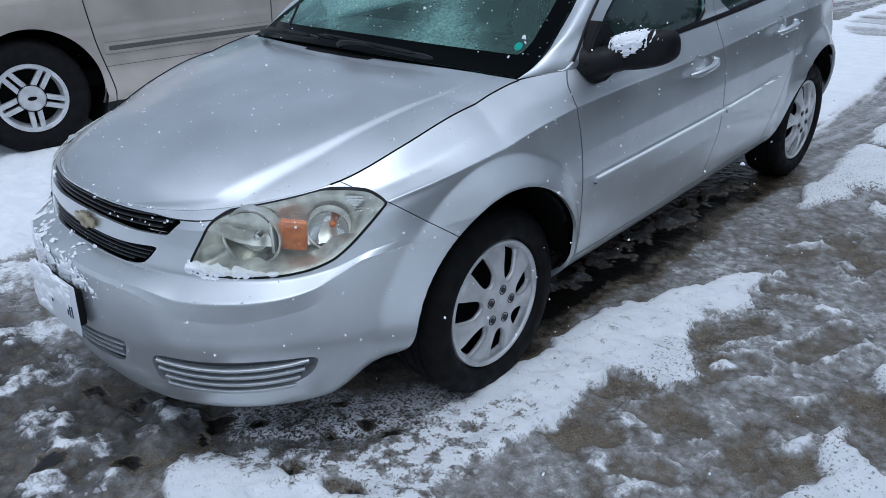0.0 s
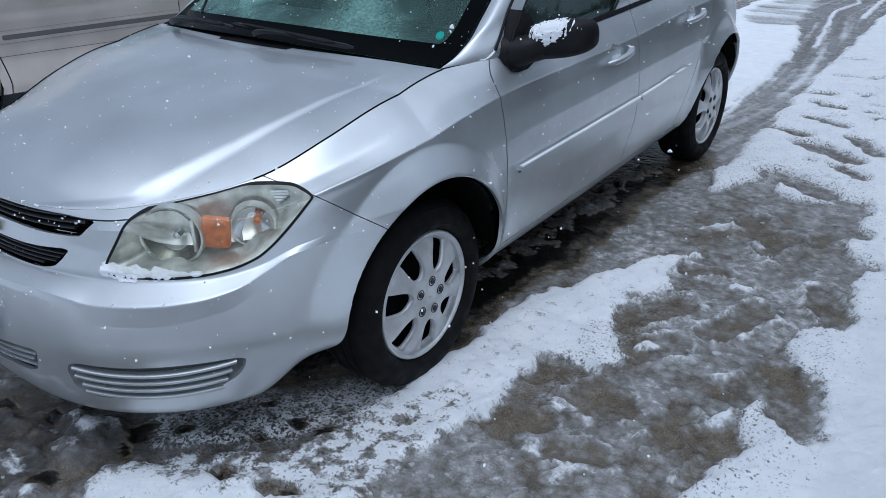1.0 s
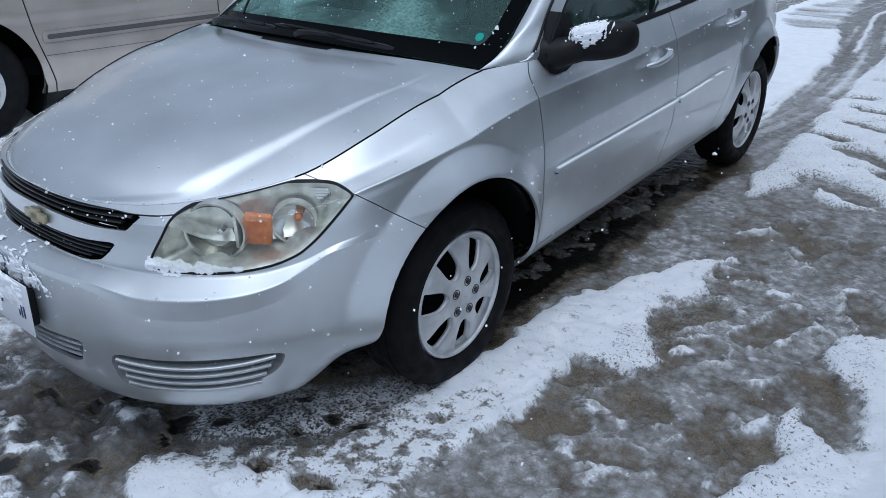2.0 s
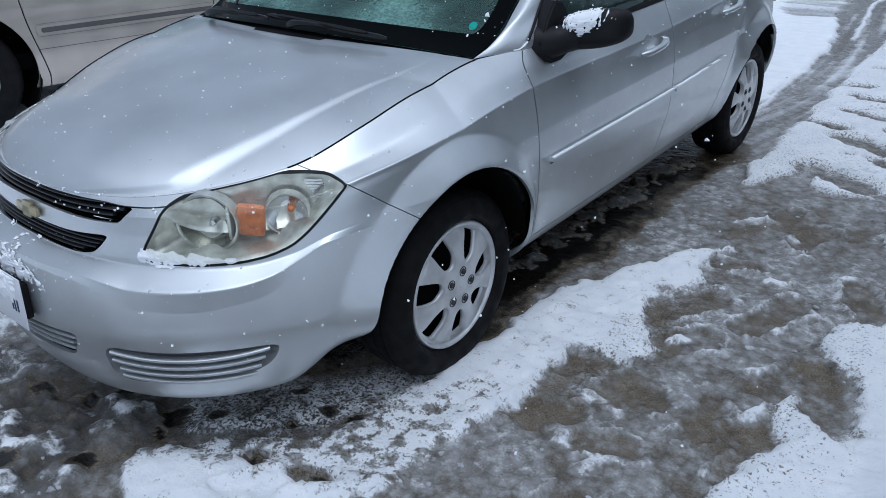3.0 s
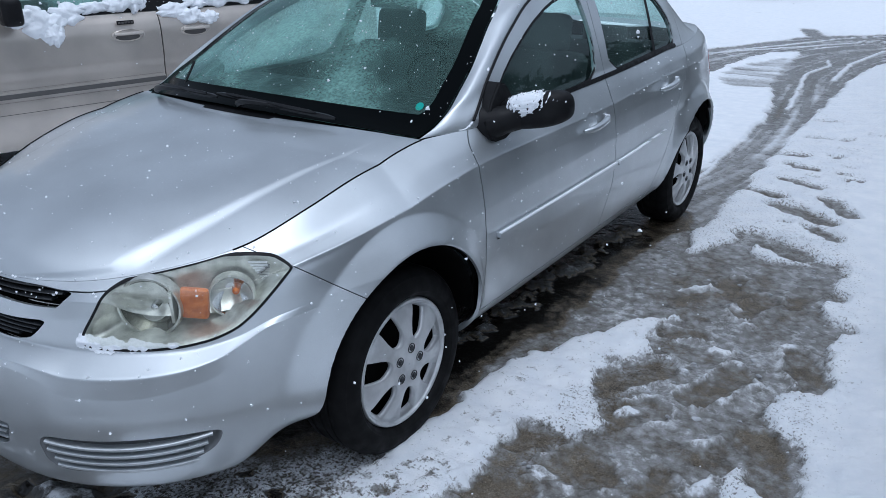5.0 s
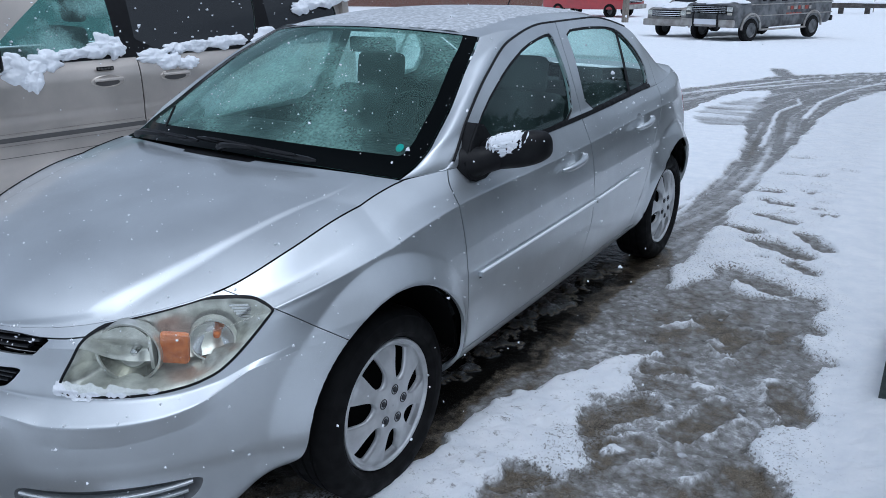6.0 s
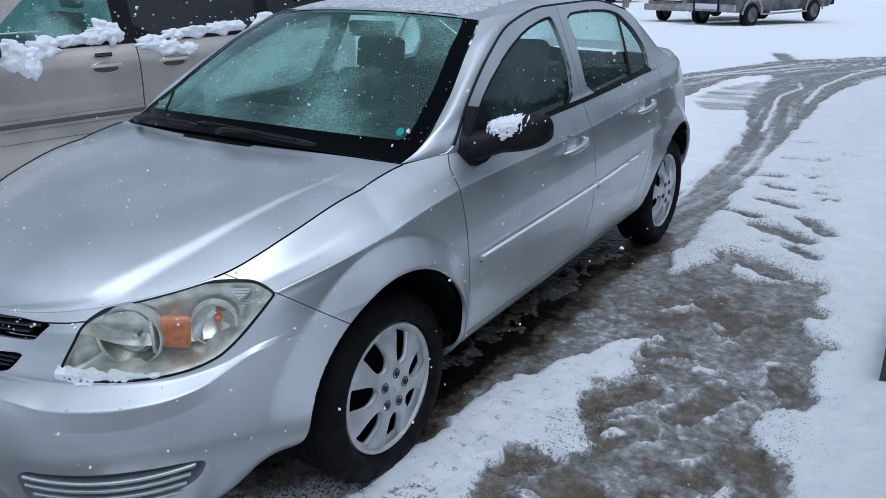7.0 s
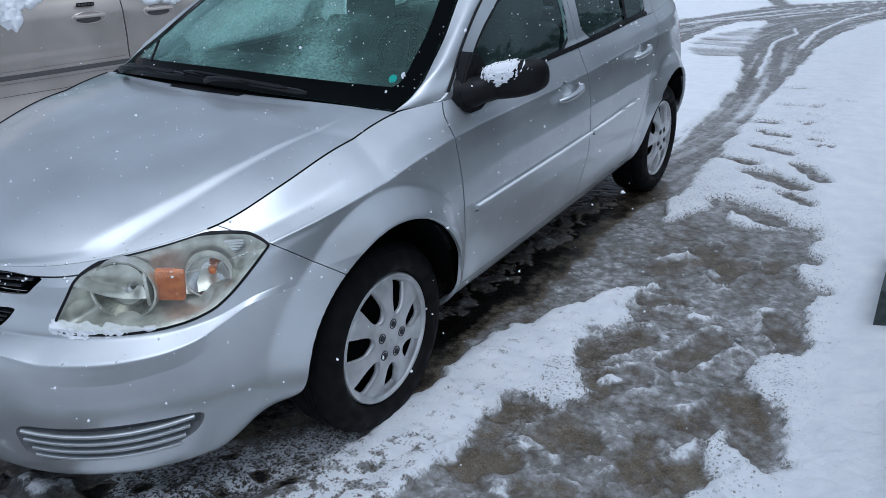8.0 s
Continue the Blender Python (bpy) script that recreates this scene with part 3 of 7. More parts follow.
# ---- hood ----
HOOD_EDGE = len(LEVELS) - 1
hood_crown = track((-.885, .785), (-.868, .803), (-.84, .817), (-.78, .841), (-.7, .866), (-.48, .911), (-.2, .953), (.1, .998), (.3, 1.03))
# the fold that runs back from the inner end of each lamp: its line, the width of its sloping face and its drop
fold_x = track((-.86, .398), (-.7, .442), (-.5, .488), (-.3, .528), (-.1, .567), (.1, .605))
fold_w = track((-.86, .056), (-.7, .046), (-.5, .034), (-.3, .023), (-.1, .016), (.1, .012))
fold_drop = track((-.86, .021), (-.7, .016), (-.5, .0115), (-.3, .008), (-.1, .005), (.1, .001))


def hood_sheet():
    rows = []
    for y in np.concatenate([-.885 + .1 * np.linspace(0, 1, 14)[:-1] ** 2, np.linspace(-.785, .205, 90)]):
        s = -1 + math.acos(min(max(-y, 0) / .885, 1) ** 1.25) / (math.pi / 2) if y < 0 else y
        e = level_point(HOOD_EDGE, np.array(float(s)))
        half = max(float(e[0]) - .003, 1e-3)
        f, w = min(float(fold_x(y)) / half, .93), float(fold_w(y)) / half
        f1 = min(f + w, .965)
        # columns gather on the fold, so that its face stays crisp
        out_ = np.concatenate([np.linspace(0, f - .035, 50)[:-1], np.linspace(f - .035, f + .012, 9)[:-1], np.linspace(f + .012, f1 - .010 if f1 - .010 > f + .014 else f + .014, 5)[:-1], np.linspace(max(f1 - .010, f + .014), f1 + .02, 8)[:-1], np.linspace(f1 + .02, 1, 26)])
        k = np.concatenate([out_[::-1], -out_[1:]])
        x, ax = k * half, np.abs(k)
        yy = y - 0.125 * smooth(-0.45, 0.205, y) * (1 - k**2)
        z = e[2] + (float(hood_crown(y)) - e[2]) * (1 - ax ** 3.2)
        face = np.clip((ax - f) / max(f1 - f, 1e-3), -.3, 1.3)
        soft_ = np.where(face < .3, (face + .3).clip(0) ** 2 / 1.2, np.where(face > .7, 1 - (1.3 - face).clip(0) ** 2 / 1.2, face))
        z = z + float(fold_drop(y)) * float(smooth(-.885, -.80, y)) * (1 - soft_) * (1 - ax ** 10)
        rows.append(np.stack([x, yy, z], -1))
    return Sheet.grid(np.array(rows))


hood_full = hood_sheet()
sheet_part("hood", hood_full.thick(.014), silver, sedan)
sheet_part("engine_bay", hood_full.offset(-.02), inner_black, sedan)

# ---- grilles ----
def bar_bm(points, w, h):
    """A flat bar along points, w deep and h high."""
    bm = bmesh.new()
    pts_ = [Vector(q) for q in points]
    rings = []
    for i, q in enumerate(pts_):
        d = (pts_[min(i + 1, len(pts_) - 1)] - pts_[max(i - 1, 0)]).normalized()
        out = d.cross(Vector((0, 0, 1))).normalized()
        ring = [(-.5, -.5), (.3, -.5), (.5, -.15), (.5, .25), (.3, .5), (-.5, .5)]
        rings.append([bm.verts.new(q + out * (a * w) + Vector((0, 0, c * h))) for a, c in ring])
    for a, c in zip(rings, rings[1:]):
        for k in range(6):
            bm.faces.new((a[k], a[(k + 1) % 6], c[(k + 1) % 6], c[k]))
    bm.faces.new(rings[0][::-1])
    bm.faces.new(rings[-1])
    bmesh.ops.recalc_face_normals(bm, faces=bm.faces)
    return bm


def across(points):
    """A line on one half of the nose, carried over to the other half."""
    return [(-x, y, z) for x, y, z in points[::-1]] + [q for q in points if q[0] > 1e-4]


for key, zs, half, reach in (("upper_grille", (.7695, .7555, .7415), .007, (.388, .376, .352)), ("lower_grille", (.673, .6615, .650, .6395), .007, (.316, .304, .289, .240))):
    back = holes[key].offset(-.04)
    g = sheet_part(key, back.joined(back.mirrored()), inner_black, sedan, "black grille opening with flat slats")
    for z, far in zip(zs, reach):
        line_ = [q for q in waterline(lambda a, x: z + .05 * x * x, 0, 60, .016) if q[0] < far]
        part("slat", bar_bm(across(line_), .022, half), slat_black, g)
back = holes["air_intake"].offset(-.03)
intake = sheet_part("lower_air_intake", back.joined(back.mirrored()), inner_black, sedan, "lower air intake with silver bars")
for z in (.338, .358, .378, .398):
    line_ = [q for q in waterline(lambda a, x: z + .10 * x, 0, 60, .010) if q[0] < .225 + (z - .338) * .45]
    part("slat", bar_bm(across(line_), .018, .009), silver, intake)
for m in (False, True):
    base = refined(holes["fog_vent"], 1)
    w = within_line(around(base.p), FOG_VENT)
    back = displaced(base, -.022 * smooth(0, -.016, w))
    vent = sheet_part("bumper_vent", back.mirrored() if m else back, vent_grey, sedan, "recessed bumper vent with silver bars")
    for k in range(4):
        line_ = waterline(lambda a, x: .392 - .0262 * k - .016 + .016 * ((a - 33) / 13) ** 2, 20.5 + .3 * k, 46.2 - .9 * k, .004)
        if m:
            line_ = [(-x, y, z) for x, y, z in line_]
        part("slat", bar_bm(line_, .020 if not m else -.020, .0125), silver, vent)

# emblem: a plain faded gold shape on the bar
bm = box_bm((.115, .012, .026), (0, 0, 0), .004)
bm2 = box_bm((.045, .012, .045), (0, 0, 0), .004)
tmp = bpy.data.meshes.new("tmp")
bm2.to_mesh(tmp)
bm.from_mesh(tmp)
bm2.free()
part("badge", bm, gold, sedan, "faded gold badge on the grille bar").matrix_world = pose(0, -.914, .704, -8, 0, 0)

# ---- headlights ----
for m in (False, True):
    fl = (lambda s: s.mirrored()) if m else (lambda s: s)
    sx = -1 if m else 1
    fine = refined(lamp_hole.joined(), 1)
    # the hole reaches up over the hood's edge
    w = lamp_line(fine.p)
    bucket = displaced(fine, -.092 * smooth(0, -.045, w), 5)
    lamp = sheet_part("headlight", fl(bucket), reflector, sedan, "headlight with hazed clear lens and amber indicator")
    seal = fine.inside(lambda p: -(lamp_line(p) + .0070)).offset(.003)
    sheet_part("seal", fl(seal), black_plastic, lamp)
    lens = displaced(fine.inside(lambda p: lamp_line(p) + .004), .006 * smooth(0, -.03, lamp_line(fine.inside(lambda p: lamp_line(p) + .004).p)) + .002)
    sheet_part("lens", fl(lens), lens_glass, lamp)
    for (x, y, z), r, depth, yaw, mat in (((.535, -.702, .722), .076, .050, 34, haze), ((.668, -.548, .728), .054, .045, 46, chrome)):
        turn_ = pose(0, 0, 0, -90, 0, sx * yaw)
        bowl = part("bowl", lathe_bm([(.010, depth), (.02, depth), (r * .45, depth * .86), (r * .75, depth * .55), (r * .92, depth * .2), (r, 0)], 48 if mat is haze else 18, "Y"), mat, lamp, shade=mat is chrome)
        bowl.matrix_world = Matrix.Translation((sx * x, y, z)) @ turn_
        ring_ = part("bowl_ring", lathe_bm([(r * .98, .004), (r, -.003), (r * 1.07, -.004), (r * 1.10, .004), (r * 1.10, .03)], 48, "Y"), reflector, bowl)
        ring_.matrix_world = bowl.matrix_world
        bulb = part("bulb", lathe_bm([(.001, 0), (.009, .004), (.011, .02), (.010, .045)], 16, "Y"), chrome if mat is haze else amber, lamp)
        bulb.matrix_world = Matrix.Translation((sx * (x + .012), y + .005, z + (.014 if mat is chrome else 0))) @ turn_
    ind = part("indicator", box_bm((.073, .022, .092), (0, 0, 0), .012), amber, lamp, "amber indicator window")
    ind.matrix_world = Matrix.Translation((sx * .616, -.624, .726)) @ pose(0, 0, 0, 10, sx * 8, sx * 40)
    part("lamp_divider", box_bm((.010, .05, .09), (0, 0, 0), .004), reflector, lamp).matrix_world = Matrix.Translation((sx * .575, -.655, .725)) @ pose(0, 0, 0, 0, 0, sx * 35)
    for k in range(7):
        rib = part("rib", box_bm((.05, .003, .006), (0, 0, 0)), chrome, lamp)
        rib.matrix_world = Matrix.Translation((sx * (.690 + .003 * k), -.470 + .004 * k, .803 - .0085 * k)) @ pose(0, 0, 0, 0, 10, sx * 60)

# ---- upper body ----
def glass_x(z):
    return 1.2164 - 0.43 * z + 0.010 * np.sin(np.clip((z - .98) / .43, 0, 1) * math.pi)


rail = track((.36, .985), (.415, 1.018), (.559, 1.125), (.818, 1.27), (1.061, 1.365), (1.396, 1.412), (1.878, 1.414), (2.262, 1.355), (2.50, 1.245), (2.80, 1.10))
belt = lambda y: np.array([float(rim_at(q)[2]) for q in np.atleast_1d(y)]) if np.ndim(y) else float(rim_at(y)[2])
edge_x = track((.95, .559), (1.2, .612), (1.396, .607), (1.878, .606), (2.262, .632), (2.50, .655), (2.80, .66))
FRONT_WINDOW = outline([(.52, 1.035), (.712, 1.162), (.945, 1.268), (1.158, 1.336), (1.35, 1.366), (1.425, 1.368), (1.436, 1.30), (1.434, 1.162), (1.375, 1.022), (1.069, 1.000), (.60, .992), (.50, .998)], 1)
REAR_WINDOW = outline([(1.57, 1.372), (1.57, 1.28), (1.517, 1.019), (1.9, 1.037), (2.31, 1.052), (2.345, 1.07), (2.367, 1.162), (2.288, 1.254), (2.168, 1.338), (2.05, 1.362), (1.84, 1.374)], 1)
rows = []
for y in np.linspace(.36, 2.80, 180):
    lo = float(belt(y)) + .001
    z = lo + np.linspace(0, 1, 44) * max(float(rail(y)) - .006 - lo, .001)
    blend = np.clip((z - lo) / .03, 0, 1)
    x = glass_x(z) * blend + (1 - blend) * np.minimum(float(rim_at(y)[0]), glass_x(z) + .01)
    # towards the tail the pillar runs straight from the shoulder to the roof line
    k = (z - lo) / max(float(rail(y)) - lo, .001)
    tail = float(smooth(2.25, 2.5, y))
    x = x * (1 - tail) + tail * (float(rim_at(y)[0]) * (1 - k) + float(edge_x(y)) * k)
    rows.append(np.stack([x, np.full(44, y), z], -1))
upper = Sheet.grid(np.array(rows))
fw = lambda p: within_line(side_view(p), FRONT_WINDOW)
rw = lambda p: within_line(side_view(p), REAR_WINDOW)
front_glass, upper2 = upper.cut(fw)
rear_glass, upper2 = upper2.cut(rw)
pillar_mid = track((.95, 1.45), (1.2, 1.475), (1.42, 1.51))
frame_f, upper3 = upper2.split(lambda p: p[:, 1] - pillar_mid(p[:, 2]), .002)
frame_end = track((1.0, 2.435), (1.04, 2.438), (1.138, 2.475), (1.225, 2.49), (1.42, 2.49))
frame_r, c_pillar = upper3.split(lambda p: p[:, 1] - frame_end(p[:, 2]), .002)
for m in (False, True):
    fl = (lambda s: s.mirrored()) if m else (lambda s: s)
    fd, rd = door_parts["front_door", m], door_parts["rear_door", m]
    sheet_part("window_frame", fl(frame_f.thick(.02)), silver, fd)
    sheet_part("window_frame", fl(frame_r.thick(.02)), silver, rd)
    sheet_part("rear_pillar", fl(c_pillar), silver, quarters[m])
    for frame_sheet, glass_sheet, field, door in ((frame_f, front_glass, fw, fd), (frame_r, rear_glass, rw, rd)):
        win = sheet_part("window", fl(glass_sheet.offset(-.012)), fogged_glass if m else side_glass, door)
        rim = upper.inside(lambda p: np.maximum(field(p), -(field(p) + .011))).offset(-.004)
        sheet_part("window_seal", fl(rim), black_plastic, door)
    # black weather strip along the belt
    strip = upper.inside(lambda p: np.maximum(np.abs(p[:, 2] - belt(p[:, 1]) - .012) - .009, np.maximum(.52 - p[:, 1], p[:, 1] - 2.33))).offset(.004).thick(.008)
    sheet_part("belt_strip", fl(strip), black_plastic, fd)
    post = rear_glass.inside(lambda p: np.abs(p[:, 1] - (2.066 + .28 * (p[:, 2] - 1.038))) - .016).offset(-.006)
    sheet_part("window_post", fl(post), black_plastic, rd)
    sail = front_glass.inside(lambda p: p[:, 1] - .63 - .25 * (1.04 - p[:, 2])).offset(-.003)
    sheet_part("mirror_sail", fl(sail), black_plastic, fd)

# windscreen, pillars, roof
screen_x = track((.21, .712), (.28, .716), (.35, .719), (.45, .702), (.55, .683), (.65, .655), (.75, .625), (.85, .596), (.95, .559))
screen_z = track((.21, .992), (.28, 1.012), (.35, 1.046), (.45, 1.101), (.55, 1.160), (.65, 1.222), (.75, 1.281), (.85, 1.329), (.95, 1.378))


def screen_grid(grow=0.0, y0=.21, n=44):
    rows = []
    for y in np.linspace(y0, .95, n):
        k = np.linspace(1, -1, 81)
        w = float(screen_x(y)) - .008 + grow
        rows.append(np.stack([w * k, y - .115 * (1 - np.abs(k) ** 2.2), float(screen_z(y)) + .036 * (1 - np.abs(k) ** 2.2)], -1))
    return Sheet.grid(np.array(rows))


screen = screen_grid()
frit = lambda p: np.minimum(np.minimum(screen_x(p[:, 1] + .0) - .068 - np.abs(p[:, 0]), p[:, 2] - 1.036 - .028 * (1 - (p[:, 0] / .7) ** 2)), 1.375 + .036 * (1 - (p[:, 0] / .56) ** 2) - p[:, 2])
ws = sheet_part("windshield", screen, windscreen_glass, sedan, "wet tinted windshield with melting snow")
sheet_part("black_border", screen.inside(frit).offset(.002), glaze, ws)
bm = bmesh.new()
bmesh.ops.create_cone(bm, segments=8, radius1=.016, radius2=.016, depth=.002, cap_ends=True)
part("sticker", bm, sticker_mat, ws, "small teal sticker").matrix_world = look((.622, .332, 1.062), (.60, .9, .55)) @ pose(0, 0, 0, 0, 0, 20)

pillar_rows = []
for t in np.linspace(0, 1, 40):
    ya, yd = .21 + .74 * t, .40 + .80 * t
    a = np.array([float(screen_x(ya)), ya, float(screen_z(ya))])
    zd = float(rail(yd)) + .001
    d = np.array([float(glass_x(np.array(zd))) - .004, yd, zd])
    if t < .06:
        d = level_point(HOOD_EDGE, np.array([.40]))[0] * (1 - t / .06) + d * t / .06
    k = np.linspace(0, 1, 12)[:, None]
    bulge = np.array([.6, -.35, .72]) * (.016 * np.sin(math.pi * k))
    foot = level_point(HOOD_EDGE, .40 - .19 * k[:, 0])
    ruled0 = level_point(HOOD_EDGE, np.array([.40])) * (1 - k) + level_point(HOOD_EDGE, np.array([.21])) * k
    pillar_rows.append(d * (1 - k) + a * k + bulge * min(1, t * 6) + (foot - ruled0 - np.array([0, 0, .002])) * (1 - t) ** 5)
pillar = Sheet.grid(np.array(pillar_rows))
for s, f in zip(both(pillar), fenders):
    sheet_part("windshield_pillar", s, silver, f)
edge_z = track((.95, 1.378), (1.2, 1.390), (1.396, 1.413), (1.878, 1.415), (2.262, 1.356), (2.50, 1.246), (2.80, 1.10))
roof_crown = track((.95, 1.414), (1.2, 1.448), (1.6, 1.466), (2.0, 1.456), (2.4, 1.395), (2.62, 1.30), (2.80, 1.12))


def roof_grid(y0, y1, n, lift=0.0):
    rows = []
    for y in np.linspace(y0, y1, n):
        k = np.linspace(1, -1, 91)
        yy = y - .115 * (1 - np.abs(k) ** 2.2) * smooth(1.6, .95, y)
        z = float(edge_z(y)) + (float(roof_crown(y)) - float(edge_z(y))) * (1 - np.abs(k) ** 2.8)
        rows.append(np.stack([k * float(edge_x(y)), yy, z + lift], -1))
    return Sheet.grid(np.array(rows))


for sx in (1, -1):
    seam = level_point(HOOD_EDGE, np.linspace(-.325, .20, 44)) * (sx, 1, 1)
    part("hood_seal", tube_bm([(x, y, z + .0005) for x, y, z in seam], .0024, 6), inner_black, sedan)
sheet_part("roof", roof_grid(.953, 2.34, 90).thick(.01), silver, sedan)
sheet_part("headliner", roof_grid(.96, 2.34, 40).offset(-.022), liner, sedan)
for keep_ in both(c_pillar.joined(frame_r)):
    sheet_part("pillar_trim", keep_.offset(-.024), liner, sedan)
back_light, back_sides = roof_grid(2.342, 2.80, 30).cut(lambda p: np.abs(p[:, 0]) - .56)
sheet_part("rear_window", back_light, fogged_glass, sedan)
for keep_ in (1, -1):
    sheet_part("rear_window_surround", back_sides.inside(lambda p: -keep_ * p[:, 0]), silver, sedan)
for sx in (1, -1):
    pts = [(sx * (float(glass_x(np.array(float(rail(y))))) - .001), y, float(rail(y)) - .003) for y in np.linspace(.42, 2.27, 60)]
    part("door_seal", tube_bm(pts, .0055, 6), black_plastic, sedan)
rows = []
for y in np.linspace(2.80, 3.41, 30):
    e = rim_at(y)
    k = np.linspace(1, -1, 41)
    rows.append(np.stack([k * float(e[0]), np.full(41, y), float(e[2]) + .035 * (1 - np.abs(k) ** 2.5)], -1))
sheet_part("trunk_lid", Sheet.grid(np.array(rows)), silver, sedan)
part("antenna", tube_bm([(-.05, 2.25, 1.43), (-.05, 2.33, 1.53), (-.05, 2.36, 1.56)], .004, 6), black_plastic, sedan)

# cowl and wipers
rows = []
for y, dz in ((.185, -.012), (.22, -.006), (.25, .004)):
    k = np.linspace(1, -1, 41)
    rows.append(np.stack([.70 * k, y - .122 * (1 - np.abs(k) ** 2.2), .992 + dz + .034 * (1 - np.abs(k) ** 2.2)], -1))
sheet_part("cowl", Sheet.grid(np.array(rows)), cowl_black, sedan)


def wiper(x0, x1, up0, up1, pivot, elbow):
    """A wiper at rest on the cowl: blade, spring arm with its cap, and the pivot."""
    base = thing("wiper", "", "")
    base.parent = sedan
    at = lambda x, up, out: (x, .20 - .115 * (1 - abs(x / .7) ** 2.2) + .10 * up - out, 1.006 + .034 * (1 - abs(x / .7) ** 2.2) + .065 * up + out * .6)
    n = 16
    pts = [at(x0 + (x1 - x0) * k / n, up0 + (up1 - up0) * k / n, .014) for k in range(n + 1)]
    part("wiper_blade", tube_bm(pts, [.004] + [.009] * (n - 1) + [.004], 6), wiper_black, base)
    part("blade_frame", tube_bm([(x, y - .010, z + .010) for x, y, z in pts[2:-2]], [.003] + [.006] * (n - 5) + [.003], 5), wiper_black, base)
    px, pu = pivot
    ex, eu = elbow
    arm = [at(px + (ex - px) * k / 8, pu + (eu - pu) * k / 8, .010 + .022 * math.sin(math.pi * (k / 8) ** .8)) for k in range(9)]
    part("wiper_arm", tube_bm(arm, [.014, .013, .011, .009, .008, .007, .007, .007, .006], 8), wiper_black, base)
    return base


wiper(-.52, -.10, .22, .12, (-.54, .02), (-.26, .16))
wiper(-.12, .44, .26, .05, (.02, .02), (.22, .16))
part("washer_nozzle", tube_bm([(-.52, .32, 1.115), (-.50, .25, 1.045), (-.47, .22, 1.03)], .005, 6), black_plastic, sedan)

# ---- mirrors ----
def mirror_bm():
    bm = bmesh.new()
    bmesh.ops.create_uvsphere(bm, u_segments=40, v_segments=24, radius=1)
    for v in bm.verts:
        x, y, z = v.co
        e = lambda c, n: math.copysign(abs(c) ** n, c)
        x, y, z = e(x, .55), e(y, .75), e(z, .72)
        taper = .80 + .22 * x
        v.co = (x * .125, (y * .064 if y < 0 else y * .038) + .03 * x + .02 * x * x, z * .078 * taper * (1 - .34 * max(0, x + .2) if z < 0 else 1) + .012 * x)
    bm.transform(Matrix.Translation((.905, .60, 1.032)))
    foot = [(.755, .50, .990), (.785, .51, .992), (.825, .54, 1.004), (.86, .57, 1.018)]
    f = tube_bm(foot, [.066, .060, .048, .050], 16)
    tmp = bpy.data.meshes.new("tmp")
    f.to_mesh(tmp)
    bm.from_mesh(tmp)
    f.free()
    return bm


part("wing_mirror", mirror_bm(), black_plastic, door_parts["front_door", False], "black wing mirror housing")

# plastic sail between mirror and window
SAIL = [(.452, 1.008), (.456, .965), (.475, .942), (.50, .934), (.564, .933), (.62, .948), (.65, .966), (.665, 1.03), (.60, 1.115), (.556, 1.125), (.50, 1.072)]
for sx, door in ((1, door_parts["front_door", False]), (-1, door_parts["front_door", True])):
    bm = bmesh.new()
    skin = [(max(float(glass_x(np.array(z))) + .010, .822 - .15 * max(0, z - .935)), y, z) for y, z in SAIL]
    outer, inner = [[bm.verts.new((sx * (x - d), y, z)) for x, y, z in skin] for d in (0, .045)]
    bm.faces.new(outer)
    for k in range(len(skin)):
        j = (k + 1) % len(skin)
        bm.faces.new((outer[j], outer[k], inner[k], inner[j]))
    bmesh.ops.recalc_face_normals(bm, faces=bm.faces)
    bmesh.ops.bevel(bm, geom=[e for e in bm.edges if all(v in outer for v in e.verts)], offset=.006, segments=3, affect="EDGES")
    part("mirror_base", bm, black_plastic, door)

# ---- wheels ----
def hubcap_sheet(spokes=7):
    r = np.concatenate([np.linspace(.004, .08, 12), np.linspace(.083, .212, 44), [.2145, .2165, .219]])
    a = np.linspace(0, 2 * math.pi, 351)
    dish = track((0, .845), (.03, .845), (.075, .844), (.10, .842), (.15, .835), (.185, .828), (.203, .822), (.207, .829), (.2145, .831), (.2165, .829), (.219, .820))
    R, A = np.meshgrid(r, a, indexing="ij")
    k = np.abs((A / (2 * math.pi / spokes) + .5) % 1 - .5) * 2
    # the spokes are faintly rounded across and a ring is pressed round the bolts
    X = dish(R) + .004 * smooth(.35, 1.0, k) * smooth(.08, .12, R) * smooth(.205, .19, R) - .0025 * np.exp(-((R - .034) / .004) ** 2)
    return Sheet.grid(np.stack([X, R * np.cos(A), R * np.sin(A)], -1).transpose(1, 0, 2)), r


def hole_field(p, spokes=7):
    """Seven rounded openings between the spokes, narrow at the hub."""
    r = np.hypot(p[:, 1], p[:, 2])
    a = np.arctan2(p[:, 2], p[:, 1])
    k = ((a / (2 * math.pi / spokes) + .5) % 1 - .5) * 2 * math.pi / spokes
    t = np.clip((r - .082) / .114, 0, 1)
    u = np.clip(t / .62, 0, 1)
    halfwidth = .033 * np.sqrt(u * (2 - u)) + .006 * t
    lean = .006 * (t - .4)
    return np.maximum(np.maximum(np.abs(r * np.sin(k) - lean) - halfwidth, .082 - r), r - .196)


nut_grey = material("dull_nut_grey", (.035, .037, .042), .55, .2)
rusty_iron = material("rusty_iron", (.05, .04, .035), .7, .5)


